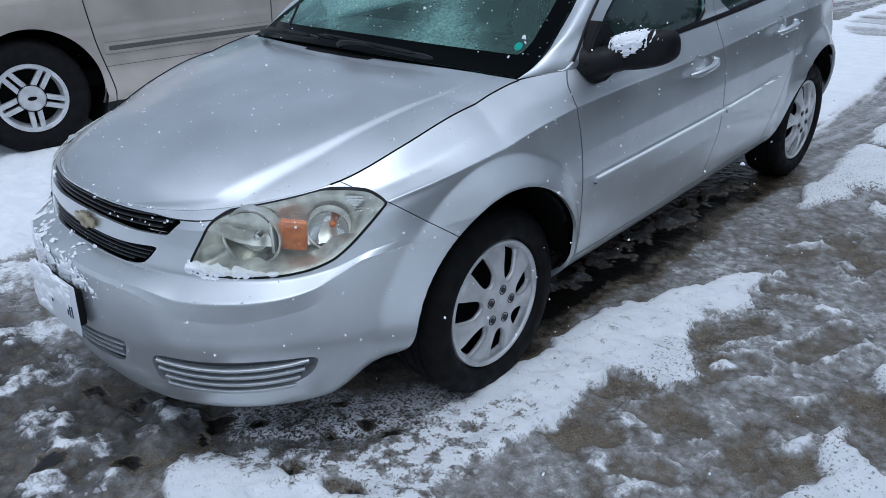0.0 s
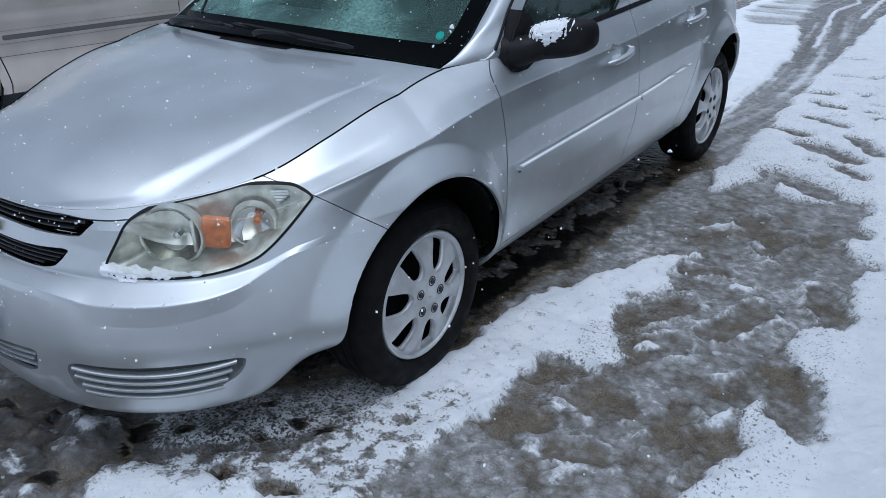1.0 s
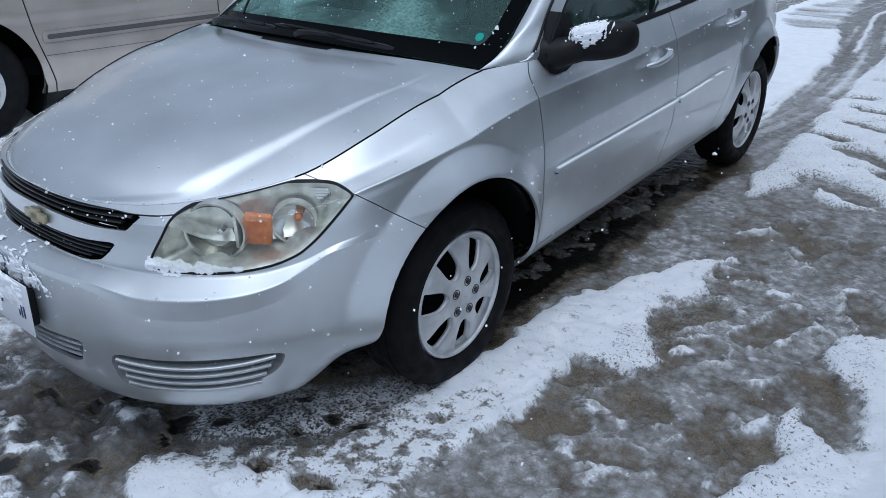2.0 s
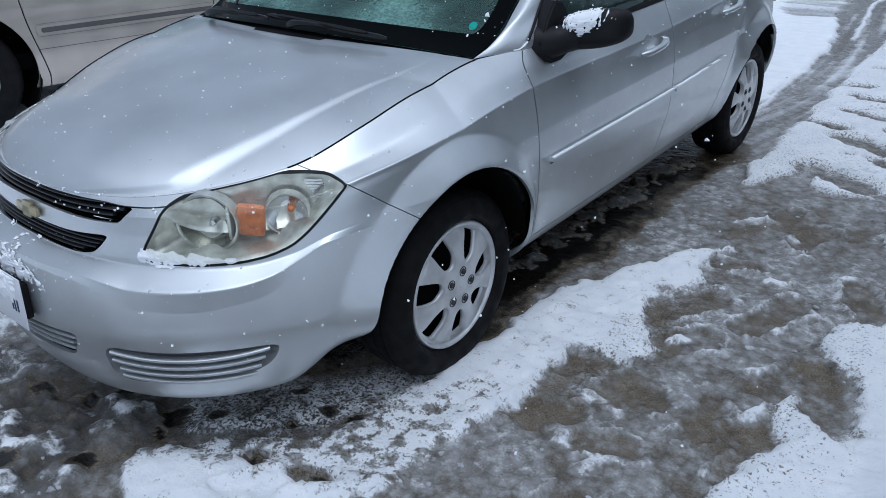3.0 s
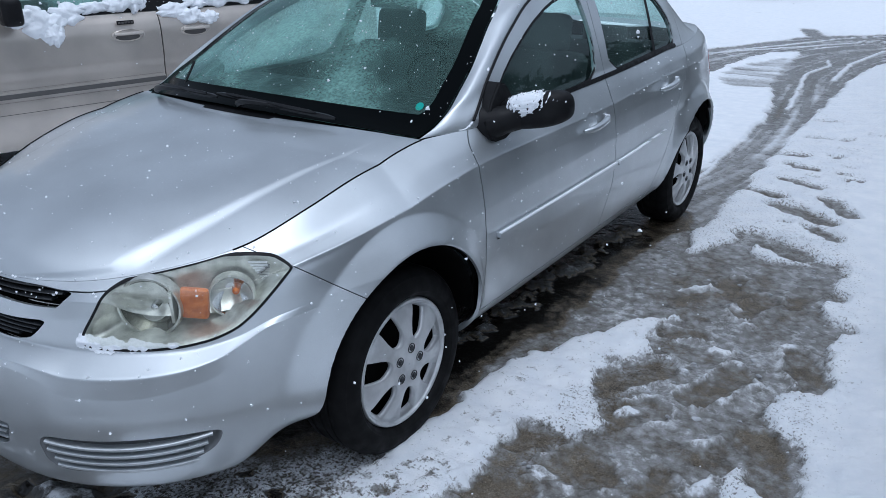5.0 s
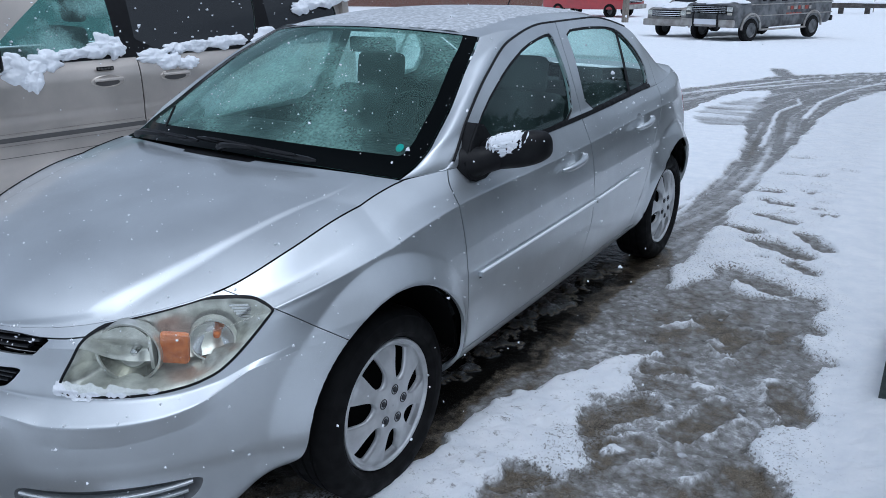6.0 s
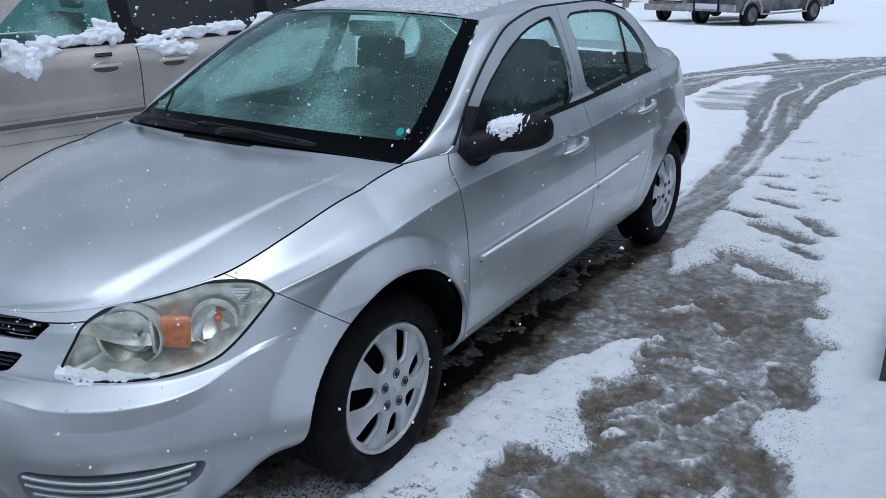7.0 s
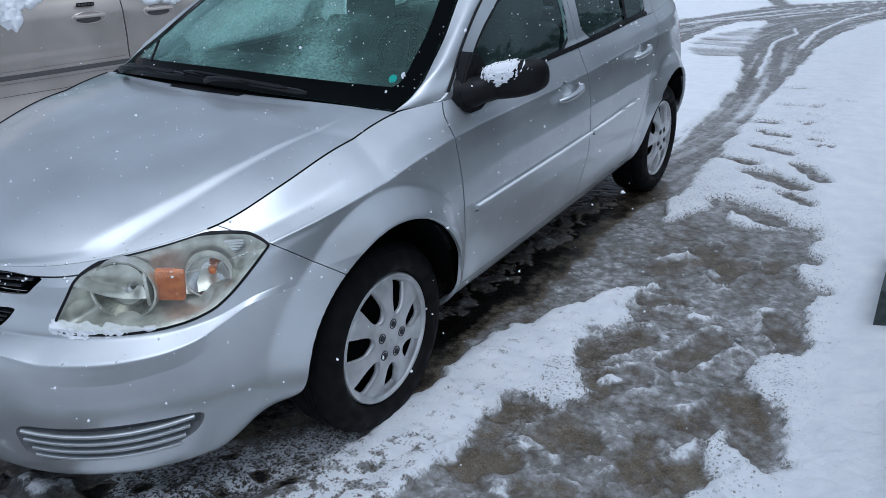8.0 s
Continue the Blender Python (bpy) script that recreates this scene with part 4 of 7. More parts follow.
def wheel(sx, y, turn, inset):
    w = thing("wheel", "", "")
    w.parent = sedan
    prof = [(.205, .655), (.24, .645), (TYRE - .03, .642), (TYRE - .008, .652), (TYRE, .672), (TYRE, .69), (TYRE - .006, .692), (TYRE - .006, .698), (TYRE, .70), (TYRE, .735), (TYRE - .006, .737), (TYRE - .006, .745), (TYRE, .747), (TYRE, .775), (TYRE - .006, .777), (TYRE - .006, .783), (TYRE, .785),
            (TYRE, .802), (TYRE - .007, .820), (TYRE - .022, .836), (TYRE - .026, .8365), (TYRE - .028, .8385), (TYRE - .048, .846), (.255, .848), (.242, .846), (.2395, .843), (.235, .842), (.229, .838), (.223, .826), (.212, .80)]
    part("tyre", lathe_bm(prof, 96), rubber, w)
    cap, _ = hubcap_sheet()
    cap = Sheet(cap.p, -cap.n, [f[::-1] for f in cap.f]).welded().outside(hole_field)
    part_cap = sheet_part("hubcap", cap.thick(.024).welded(), hub_silver, w, "scuffed silver plastic hubcap with seven openings")
    part("rim", lathe_bm([(.215, .80), (.19, .77), (.185, .70), (.12, .72), (.11, .75), (.001, .75)], 48), inner_black, w)
    part("brake_disc", lathe_bm([(.13, .70), (.13, .712), (.06, .714), (.001, .74)], 32), rusty_iron, w)
    for k in range(5):
        a = radians(72 * k - 7)
        c = (0, .055 * math.cos(a), .055 * math.sin(a))
        cup = part("lug_recess", lathe_bm([(.0175, .842), (.0165, .8468), (.0145, .8464), (.0115, .832)], 20), nut_grey, part_cap)
        cup.location = c
        nut = part("lug_nut", lathe_bm([(.001, .8515), (.007, .851), (.0105, .846), (.0110, .83)], 6), nut_grey, part_cap)
        nut.location = c
    w.matrix_world = pose(-sx * inset, y, HUB, 0, 0, 0 if sx > 0 else 180) @ pose(0, 0, 0, turn, 0, 0)
    return w


for sx in (1, -1):
    wheel(sx, -.011, 11.8, .023)
    wheel(sx, 2.632, -12, .018)

# ---- plate ----
plate = thing("plate_holder", "", "")
plate.parent = sedan
plate.matrix_world = pose(-.045, -1.035, .484, -4, 0, 0)
part("plate", box_bm((.305, .004, .155), (0, 0, 0), .0015), plate_mat, plate, "snow-caked front plate")
part("plate_bracket", box_bm((.25, .03, .11), (0, .018, -.005), .008), black_plastic, plate)
plate_red = material("plate_red_band", (.50, .22, .24), .5)
part("plate_band", box_bm((.20, .002, .012), (-.02, -.003, .058)), plate_red, plate)
for k, (x, w, h_) in enumerate(((.088, .005, .036), (.102, .005, .040), (.118, .006, .036), (-.06, .010, .026), (-.02, .008, .02))):
    part("plate_mark", box_bm((w, .002, h_), (x, -.003, -.012)), ink, plate)
for x in (-.075, .075):
    part("plate_bolt", lathe_bm([(.001, -.006), (.006, -.006), (.007, 0)], 10, "Y"), inner_black, plate).matrix_local = pose(x, -.003, .062, 90, 0, 0)

# ---- cabin ----
cabin = part("dashboard", box_bm((1.32, .42, .16), (0, .56, .93), .05, 3), black_plastic, sedan)
part("floor_pan", box_bm((1.3, 2.2, .05), (0, 1.4, .36), .01), cloth, sedan)
part("firewall", box_bm((1.36, .04, .5), (0, .42, .66), .01), inner_black, sedan)
part("rear_shelf", box_bm((1.2, .5, .04), (0, 2.5, .99), .01), cloth, sedan)
part("rear_bench", box_bm((1.24, .16, .62), (0, 2.28, .74), .06, 3, pose(0, 0, 0, -12, 0, 0)), cloth, sedan)
for x, dy in ((.37, -.05), (-.37, -.20)):
    seat = part("front_seat", box_bm((.48, .50, .14), (x, 1.28 + dy, .52), .05, 3), cloth, sedan)
    part("backrest", box_bm((.48, .13, .58), (x, 1.60 + dy, .80), .055, 3, pose(0, 0, 0, -16, 0, 0)), cloth, seat)
    part("headrest", box_bm((.27, .10, .18), (x, 1.70 + dy, 1.155), .045, 3, pose(0, 0, 0, -10, 0, 0)), cloth, seat)
    for px in (-.06, .06):
        part("headrest_post", tube_bm([(x + px, 1.70 + dy, 1.11), (x + px, 1.68 + dy, 1.02)], .006, 8), chrome, seat)
    part("headrest", box_bm((.25, .08, .13), (x, 2.36, 1.06), .035, 3), cloth, sedan)
ring = [(.36 + .185 * math.cos(a), .86 - .06 * math.sin(a), .99 + .175 * math.sin(a)) for a in np.linspace(0, 2 * math.pi, 33)]
part("steering_wheel", tube_bm(ring, .014, 8), black_plastic, sedan)
part("rear_view_mirror", box_bm((.24, .03, .065), (0, .98, 1.33), .012), black_plastic, sedan)

# ---- ground: one sheet, driveway with slush, snow and wheel tracks ----
def steps(*spans):
    out = [np.array([spans[0][0]])]
    for a, b, n in spans:
        out.append(np.linspace(a, b, n + 1)[1:])
    return np.concatenate(out)


def slope(y):
    """The lot falls away gently behind the car."""
    y = np.asarray(y, float)
    return -.03 * (np.clip(y, 5, 33) - 5)


gx = steps((-300, -60, 8), (-60, -12, 24), (-12, -3.6, 42), (-3.6, -1.2, 72), (-1.2, -.3, 50), (-.3, 2.3, 208), (2.3, 2.7, 16), (2.7, 6, 33), (6, 30, 24), (30, 300, 12))
gy = steps((-300, -30, 10), (-30, -7, 24), (-7, -1.6, 108), (-1.6, 2.4, 320), (2.4, 3.4, 50), (3.4, 14, 212), (14, 40, 104), (40, 100, 30), (100, 400, 12))
GX, GY = np.meshgrid(gx, gy, indexing="ij")
shape = GX.shape
flat = np.stack([GX.ravel(), GY.ravel()], -1)
wob = np.stack([rough(flat[:, 0], flat[:, 1], 5, 3, 4) - .5, rough(flat[:, 0], flat[:, 1], 5, 11, 4) - .5], -1)
fine_wob = np.stack([rough(flat[:, 0], flat[:, 1], 22, 5, 3) - .5, rough(flat[:, 0], flat[:, 1], 22, 17, 3) - .5], -1)
spot = flat + wob * .12 + fine_wob * .055


def region(points, soft=.03, rounds=1, at=spot):
    """How far a place lies inside a closed line, 0 to 1 over a soft edge."""
    line = outline(points, rounds)
    lo, hi = line.min(0) - .5, line.max(0) + .5
    near = ((at > lo) & (at < hi)).all(1)
    out = np.zeros(len(at))
    out[near] = smooth(soft, -soft, within_line(at[near], line))
    return out


# packed white strip beside the sedan
STRIP = [(.66, -1.25), (.45, -1.05), (.36, -.98), (.31, -.91), (.40, -.82), (.52, -.71), (.66, -.58), (.735, -.43), (.77, -.22), (.79, .06), (.80, .30), (.845, .52), (.90, .78), (.95, 1.0), (1.07, 1.2), (1.31, 1.44), (1.22, 1.19), (1.25, 1.02), (1.15, .84), (1.18, .66), (1.36, .47), (1.28, .32), (1.18, .36), (1.08, .27), (1.08, .09), (1.13, -.03), (1.07, -.17), (1.03, -.30), (.98, -.43), (.98, -.60), (.92, -.80), (.70, -1.2)]
# untrodden snow on the garden side
BANK = [(1.55, -3.0), (1.62, -.6), (1.71, -.07), (1.77, .16), (1.75, .38), (1.79, .50), (1.84, .36), (1.93, .35), (1.95, .49), (1.91, .67), (1.80, .74), (1.75, .93), (1.76, 1.12), (1.80, 1.03), (1.89, 1.07), (1.88, 1.27), (1.84, 1.45), (1.83, 1.70), (1.71, 1.92), (1.76, 2.2), (1.68, 2.42), (1.48, 2.22), (1.30, 2.28), (1.20, 2.55), (1.09, 2.18), (.98, 2.12), (.97, 2.57), (.97, 3.18), (.95, 4.49), (.87, 6.55), (.76, 9.1), (.86, 10.9), (1.2, 12.9), (2.2, 15.2), (4, 16.5), (40, 17), (40, -3)]
# trodden slush on the drive, and the tracks out to the lot
DRIVE = [(-1.9, -2.3), (1.9, -2.0), (1.95, -.2), (1.95, 1.6), (1.8, 2.5), (1.2, 2.7), (.96, 2.6), (-.7, 2.9), (-.9, 1.0), (-1.3, .2), (-1.7, -.9), (-2.1, -1.5), (-2.4, -2.2)]
TRACK = [(-.6, 2.4), (1.0, 2.2), (.97, 3.2), (.95, 4.5), (.87, 6.55), (.76, 9.1), (.86, 10.9), (1.2, 12.9), (2.2, 15.2), (5, 17), (12, 18), (12, 21), (4, 19.5), (.84, 17.0), (-.84, 14.5), (-1.25, 12.9), (-1.7, 11.0), (-3.5, 8.2), (-3.2, 7.2), (-.75, 8.3), (-.84, 9.1), (-.8, 11.2), (-.35, 11.7), (-.25, 9.8), (.02, 8.0), (.35, 6.8), (.54, 5.8), (.62, 4.5), (.6, 3.6), (.2, 3.0), (-.6, 2.9)]
WEDGE = [(-.9, 8.95), (-.78, 10.9), (-.45, 11.2), (-.2, 9.2), (-.5, 7.6)]
strip_in = region(STRIP, .03)
bank_in = region(BANK, .04)
drive_in = region(DRIVE, .10)
track_in = region(TRACK, .05)
# under and shade_side carry the sedan's painted shade; gutter is the wet strip
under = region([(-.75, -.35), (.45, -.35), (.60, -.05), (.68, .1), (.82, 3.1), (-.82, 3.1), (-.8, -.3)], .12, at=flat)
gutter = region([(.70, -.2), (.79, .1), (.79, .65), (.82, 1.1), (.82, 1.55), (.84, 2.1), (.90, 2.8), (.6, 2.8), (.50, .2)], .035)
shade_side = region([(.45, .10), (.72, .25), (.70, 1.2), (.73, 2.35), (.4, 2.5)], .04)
lump = rough(flat[:, 0], flat[:, 1], 9, 23, 4)
broad = rough(flat[:, 0], flat[:, 1], 2.1, 31, 3)
mottle = rough(flat[:, 0] * 1.0, flat[:, 1] * .8, 4.2, 41, 4)

# cover: below 0 puddles and painted car shade, 0 wet concrete, about 0.5 grey slush, 1 clean snow
slushy = .43 + .62 * (mottle - .5) + .55 * (lump - .5)
# bare wet prints trodden into the slush: (ends), width
TRODDEN = [(1.21, .73, 1.35, .94, .13), (1.09, .20, 1.22, .33, .10), (1.12, -.10, 1.25, .01, .11), (1.26, .13, 1.43, .23, .12), (1.34, -.09, 1.45, -.03, .10), (1.81, .61, 1.92, .36, .13), (1.76, 1.36, 1.86, 1.06, .12), (1.575, .11, 1.57, .28, .10), (1.71, 0, 1.78, .16, .10), (1.26, 1.22, 1.39, 1.27, .09), (1.30, .51, 1.45, .66, .12), (1.69, .45, 1.78, .68, .15), (1.69, .19, 1.79, .29, .11), (1.52, .80, 1.60, 1.05, .12), (1.45, 1.55, 1.52, 1.8, .11), (1.62, 1.75, 1.66, 2.0, .10), (1.30, 1.75, 1.36, 1.98, .10), (1.55, -.45, 1.66, -.25, .12), (1.30, -.55, 1.42, -.35, .12), (1.15, -.75, 1.3, -.6, .12), (1.0, -1.05, 1.15, -.9, .12), (1.50, -.9, 1.6, -.7, .12), (.66, -.90, .78, -.68, .08)]
trod = np.zeros(len(flat))
ring = np.zeros(len(flat))
for ax, ay, bx, by, w in TRODDEN:
    e = np.array((bx - ax, by - ay))
    q = flat + wob * .09 + fine_wob * .06 - (ax, ay)
    t = np.clip(q @ e / (e @ e), .08, .92)
    d = np.linalg.norm(q - t[:, None] * e, axis=1) / (w * .5)
    trod = np.maximum(trod, smooth(1.12, .85, d))
    ring = np.maximum(ring, smooth(.30, .06, np.abs(d - 1.28)))
slushy = np.minimum(slushy, .50 + .25 * (slushy - .50)) + .13 * ring * smooth(.4, .55, lump)
slushy = slushy * (1 - trod) + trod * (.20 + .6 * (lump - .45))
cover = np.full(len(flat), .97)
cover = cover * (1 - drive_in) + drive_in * slushy
lane = track((2.4, .45), (4.5, .74), (7, .50), (9, .28), (11, .40), (13, .9), (15, 2.2), (17, 5.0))
off_lane = flat[:, 0] - lane(flat[:, 1])
ruts = .13 + .42 * rough(off_lane * 4.5, flat[:, 1] * .22, 2.2, 53, 3) + .30 * rough(off_lane * 16, flat[:, 1] * .5, 1.6, 57, 2) + .25 * (lump - .5)
cover = cover * (1 - track_in) + track_in * np.minimum(cover, ruts)
for pts, w in (([(.59, 6.37), (.43, 7.54), (.20, 9.2), (.30, 10.2), (.16, 10.86)], .045), ([(.60, 8.7), (.50, 10.6), (.64, 12.6), (1.04, 14.6)], .06), ([(-1.36, 11.2), (-.88, 12.6), (-.15, 15.0), (1.5, 17.4)], .07), ([(-1.9, 9.7), (-1.0, 11.7), (.2, 14.2), (2.4, 16.6)], .06), ([(.66, 3.3), (.60, 4.6), (.52, 5.8)], .035)):
    line = np.array(pts)
    d = np.full(len(flat), 9.0)
    near = (flat[:, 1] > 3) & (flat[:, 1] < 18) & (np.abs(flat[:, 0]) < 4)
    for (ax, ay), (bx, by) in zip(line, line[1:]):
        q = (flat + wob * .05)[near] - (ax, ay)
        e = np.array((bx - ax, by - ay))
        t = np.clip(q @ e / (e @ e), 0, 1)
        d[near] = np.minimum(d[near], np.linalg.norm(q - t[:, None] * e, axis=1))
    cover = np.maximum(cover, .72 * smooth(w * 1.7, w * .2, d) * smooth(.15, .5, .2 + mottle))
cover = np.maximum(cover, .95 * region(WEDGE, .06))
thin_lane = region([(-.73, 8.47), (-.75, 9.54), (-.42, 10.87), (-.21, 10.33), (-.01, 8.66), (.2, 7.5), (-.41, 7.39)], .12)
cover = cover * (1 - thin_lane) + thin_lane * (.60 + .36 * (rough(flat[:, 0] * .6, flat[:, 1] * 2.6, 2.2, 63, 3) - .45))
for ax, ay, bx, by, w in ((-5.83, 22.56, -2.97, 20.72, .10), (-1.19, 16.3, -.70, 14.6, .22)):
    e = np.array((bx - ax, by - ay))
    q = spot - (ax, ay)
    t = np.clip(q @ e / (e @ e), 0, 1)
    cover = np.minimum(cover, 1 - .50 * smooth(w * 1.3, w * .5, np.linalg.norm(q - t[:, None] * e, axis=1)))
def holed(x, y, r):
    return smooth(1.1, .7, np.hypot(*(spot - (x, y)).T) / r)


pitted = rough(flat[:, 0], flat[:, 1], 40, 61, 2)
thin = region([(.3, -.95), (.8, -.35), (.98, .0), (1.0, -.3), (.98, -.6), (.6, -.75)], .1)
plain = np.maximum(np.maximum(cover, strip_in * (.93 - .25 * thin)), bank_in * .95)
cover = np.maximum(cover, strip_in * (.93 - .30 * thin * smooth(.42, .62, pitted) - .16 * smooth(.5, .7, pitted)))
cover = np.maximum(cover, bank_in * (.95 - .12 * smooth(.55, .75, pitted) * region(BANK, .35)))
# white islands left on the drive
for (x, y), rx, ry, turn in (((-2.9, .1), .9, .8, 0), ((-1.35, -.75), .40, .17, .5), ((-.52, -1.0), .16, .08, .9), ((-.75, -.80), .26, .08, .6), ((1.23, .60), .05, .03, 0), ((1.26, .12), .07, .04, .4), ((-.25, -1.3), .12, .06, .3), ((1.55, 1.45), .06, .04, .4), ((1.445, -.16), .10, .030, 1.0), ((1.69, .31), .095, .028, 1.05), ((1.28, -.11), .05, .045, 0), ((1.37, .60), .05, .03, .6), ((1.22, 1.72), .10, .035, .6), ((1.52, 1.18), .06, .03, .2), ((1.40, 1.62), .07, .025, .3)):
    q = spot - (x, y)
    c, s = math.cos(turn), math.sin(turn)
    d = np.hypot((q[:, 0] * c + q[:, 1] * s) / rx, (q[:, 1] * c - q[:, 0] * s) / ry)
    cover = np.maximum(cover, (.40 + .5 * lump) * smooth(1.35, .65, d))
    plain = np.maximum(plain, .72 * smooth(1.25, .6, d))
# melt holes in front of the bumper
front_slush = region([(-1.6, -1.7), (-1.4, -.95), (-.4, -.95), (.2, -.75), (.72, -.30), (.66, -.62), (.30, -.9), (.28, -1.7)], .12)
coarse = rough(flat[:, 0], flat[:, 1], 7, 83, 5)
cover = cover * (1 - front_slush) + front_slush * (.38 + .8 * (coarse - .5) + .12 * smooth(.54, .62, coarse))
front_rise = front_slush * smooth(.35, .75, coarse)
pile = np.zeros(len(flat))
ahead = (np.abs(flat[:, 0] + .5) < 1.1) & (np.abs(flat[:, 1] + 1.25) < .6)
rng = random.Random(19)
for _ in range(190):
    x, y, r_ = rng.uniform(-1.5, .34), rng.uniform(-1.75, -.80), rng.uniform(.022, .075)
    q = (flat + wob * .16 + fine_wob * .10)[ahead] - (x, y)
    turn, long = rng.uniform(0, 3.1), rng.uniform(.55, 1.0)
    c, s = math.cos(turn), math.sin(turn)
    d = np.hypot((q[:, 0] * c + q[:, 1] * s) / r_, (q[:, 1] * c - q[:, 0] * s) / (r_ * long))
    pile[ahead] = np.maximum(pile[ahead], rng.uniform(.25, .55) * r_ * np.sqrt(np.clip(1 - d**2, 0, 1)))
pile *= front_slush
# the row of dirty lumps thrown up beside the sill
row = np.zeros(len(flat))
beside = (np.abs(flat[:, 0] - .62) < .3) & (flat[:, 1] > .4) & (flat[:, 1] < 2.6)
for _ in range(75):
    y, r_ = rng.uniform(.55, 2.35), rng.uniform(.018, .05)
    x = rng.gauss(.575 + .045 * (y - .8), .030)
    q = (flat + wob * .10 + fine_wob * .08)[beside] - (x, y)
    turn, long = rng.uniform(0, 3.1), rng.uniform(.5, 1.0)
    c, s = math.cos(turn), math.sin(turn)
    d = np.hypot((q[:, 0] * c + q[:, 1] * s) / r_, (q[:, 1] * c - q[:, 0] * s) / (r_ * long))
    row[beside] = np.maximum(row[beside], rng.uniform(.4, .8) * r_ * np.sqrt(np.clip(1 - d**2, 0, 1)))
cover = np.maximum(cover, np.where(row > .004, .40 + .4 * (lump - .5), -9))
cover = cover + front_slush * (smooth(0, .018, pile) * .22 - .10) * smooth(.7, .6, cover)
for (x, y), rx, ry, turn in (((-.77, -.94), .26, .09, .3), ((-.42, -1.0), .15, .06, .9), ((.02, -.95), .07, .035, .5), ((.17, -.81), .06, .025, .4), ((.13, -1.07), .07, .04, .6), ((-.2, -1.2), .10, .05, .2)):
    q = spot - (x, y)
    c, s = math.cos(turn), math.sin(turn)
    d = np.hypot((q[:, 0] * c + q[:, 1] * s) / rx, (q[:, 1] * c - q[:, 0] * s) / ry)
    cover = np.maximum(cover, (.40 + .42 * lump) * smooth(1.4, .5, d))
cover = np.where(front_slush > .05, np.maximum(cover, front_slush * .34), cover)
thin_rim = region([(.15, -.75), (.42, -.36), (.66, -.08), (.78, -.10), (.80, -.32), (.66, -.56), (.42, -.78)], .06)
cover = cover * (1 - thin_rim) + thin_rim * (.72 + .35 * (mottle - .5))
for x, y, r in ((.575, -.594, .020), (.60, -.475, .022), (.707, -.453, .030), (.743, -.348, .020), (.467, -.449, .022), (.267, -.766, .05), (.296, -.84, .035), (-.026, -.888, .05), (.398, -.645, .03), (.635, -.735, .038), (.82, -.645, .028), (.226, -1.047, .05), (.05, -1.2, .06), (.0, -.78, .04), (-.2, -.95, .05)):
    cover = np.minimum(cover, 1.2 - 1.50 * holed(x, y, r))
    plain = np.minimum(plain, 1.2 - 1.0 * holed(x, y, r))
pits = np.clip(.25 * bank_in + .30 * strip_in + .35 * thin + .9 * thin_rim + .55 * region([(1.10, -.05), (1.2, .9), (1.35, 1.4), (1.36, .45), (1.28, .32)], .08) + .45 * bank_in * (1 - region([(1.9, -3), (1.95, 1.2), (1.85, 2.5), (1.6, 3.4), (1.6, 12), (6, 15), (40, 15), (40, -3)], .12)), 0, 1)
# shoe prints: (place), length, turn
PRINTS = [((.62, -.725), .10, .3), ((.79, -.68), .17, .2), ((1.04, 5.91), .3, .6), ((1.32, 5.16), .2, 1.2), ((1.12, 5.1), .24, .3), ((1.50, 5.5), .16, .2), ((1.38, 4.8), .14, .2), ((1.47, 4.3), .10, .2), ((1.30, 3.95), .12, .1), ((1.36, 2.86), .10, .1), ((1.52, 2.62), .08, .2)]
# longer slots melted through the trodden snow: ends and width
SLOTS = [(.99, 4.42, 1.14, 4.47, .10), (1.09, 4.18, 1.28, 4.12, .11), (1.12, 3.80, 1.40, 3.69, .11), (1.19, 3.21, 1.60, 3.01, .16), (1.48, 3.48, 1.66, 3.18, .13), (1.47, 2.89, 1.66, 2.70, .13), (1.21, 2.57, 1.53, 2.40, .20), (1.62, 2.38, 1.75, 2.25, .12), (1.32, 4.53, 1.41, 4.53, .07), (1.43, 4.10, 1.50, 4.10, .06), (1.53, 3.96, 1.59, 3.98, .06), (.99, 3.43, 1.22, 3.36, .11), (1.60, 1.98, 1.785, 1.96, .14), (1.66, 1.73, 1.84, 1.62, .13)]
slot = np.zeros(len(flat))
for ax, ay, bx, by, w in SLOTS:
    e = np.array((bx - ax, by - ay))
    q = flat + wob * .10 + fine_wob * .05 - (ax, ay)
    t = np.clip(q @ e / (e @ e), .1, .9)
    d = np.linalg.norm(q - t[:, None] * e, axis=1) / (w * .5)
    slot = np.maximum(slot, smooth(1.35, .6, d))
cover = cover * (1 - slot) + slot * (.44 + .5 * (lump - .5))
plain = plain * (1 - slot) + slot * .3
dent = np.zeros(len(flat))
for (x, y), size, turn in PRINTS:
    q = flat - (x, y) + fine_wob * .03
    c, s = math.cos(turn), math.sin(turn)
    d = np.hypot((q[:, 0] * c + q[:, 1] * s) / (size * .5), (q[:, 1] * c - q[:, 0] * s) / (size * .24))
    dent = np.maximum(dent, smooth(1.15, .7, d))
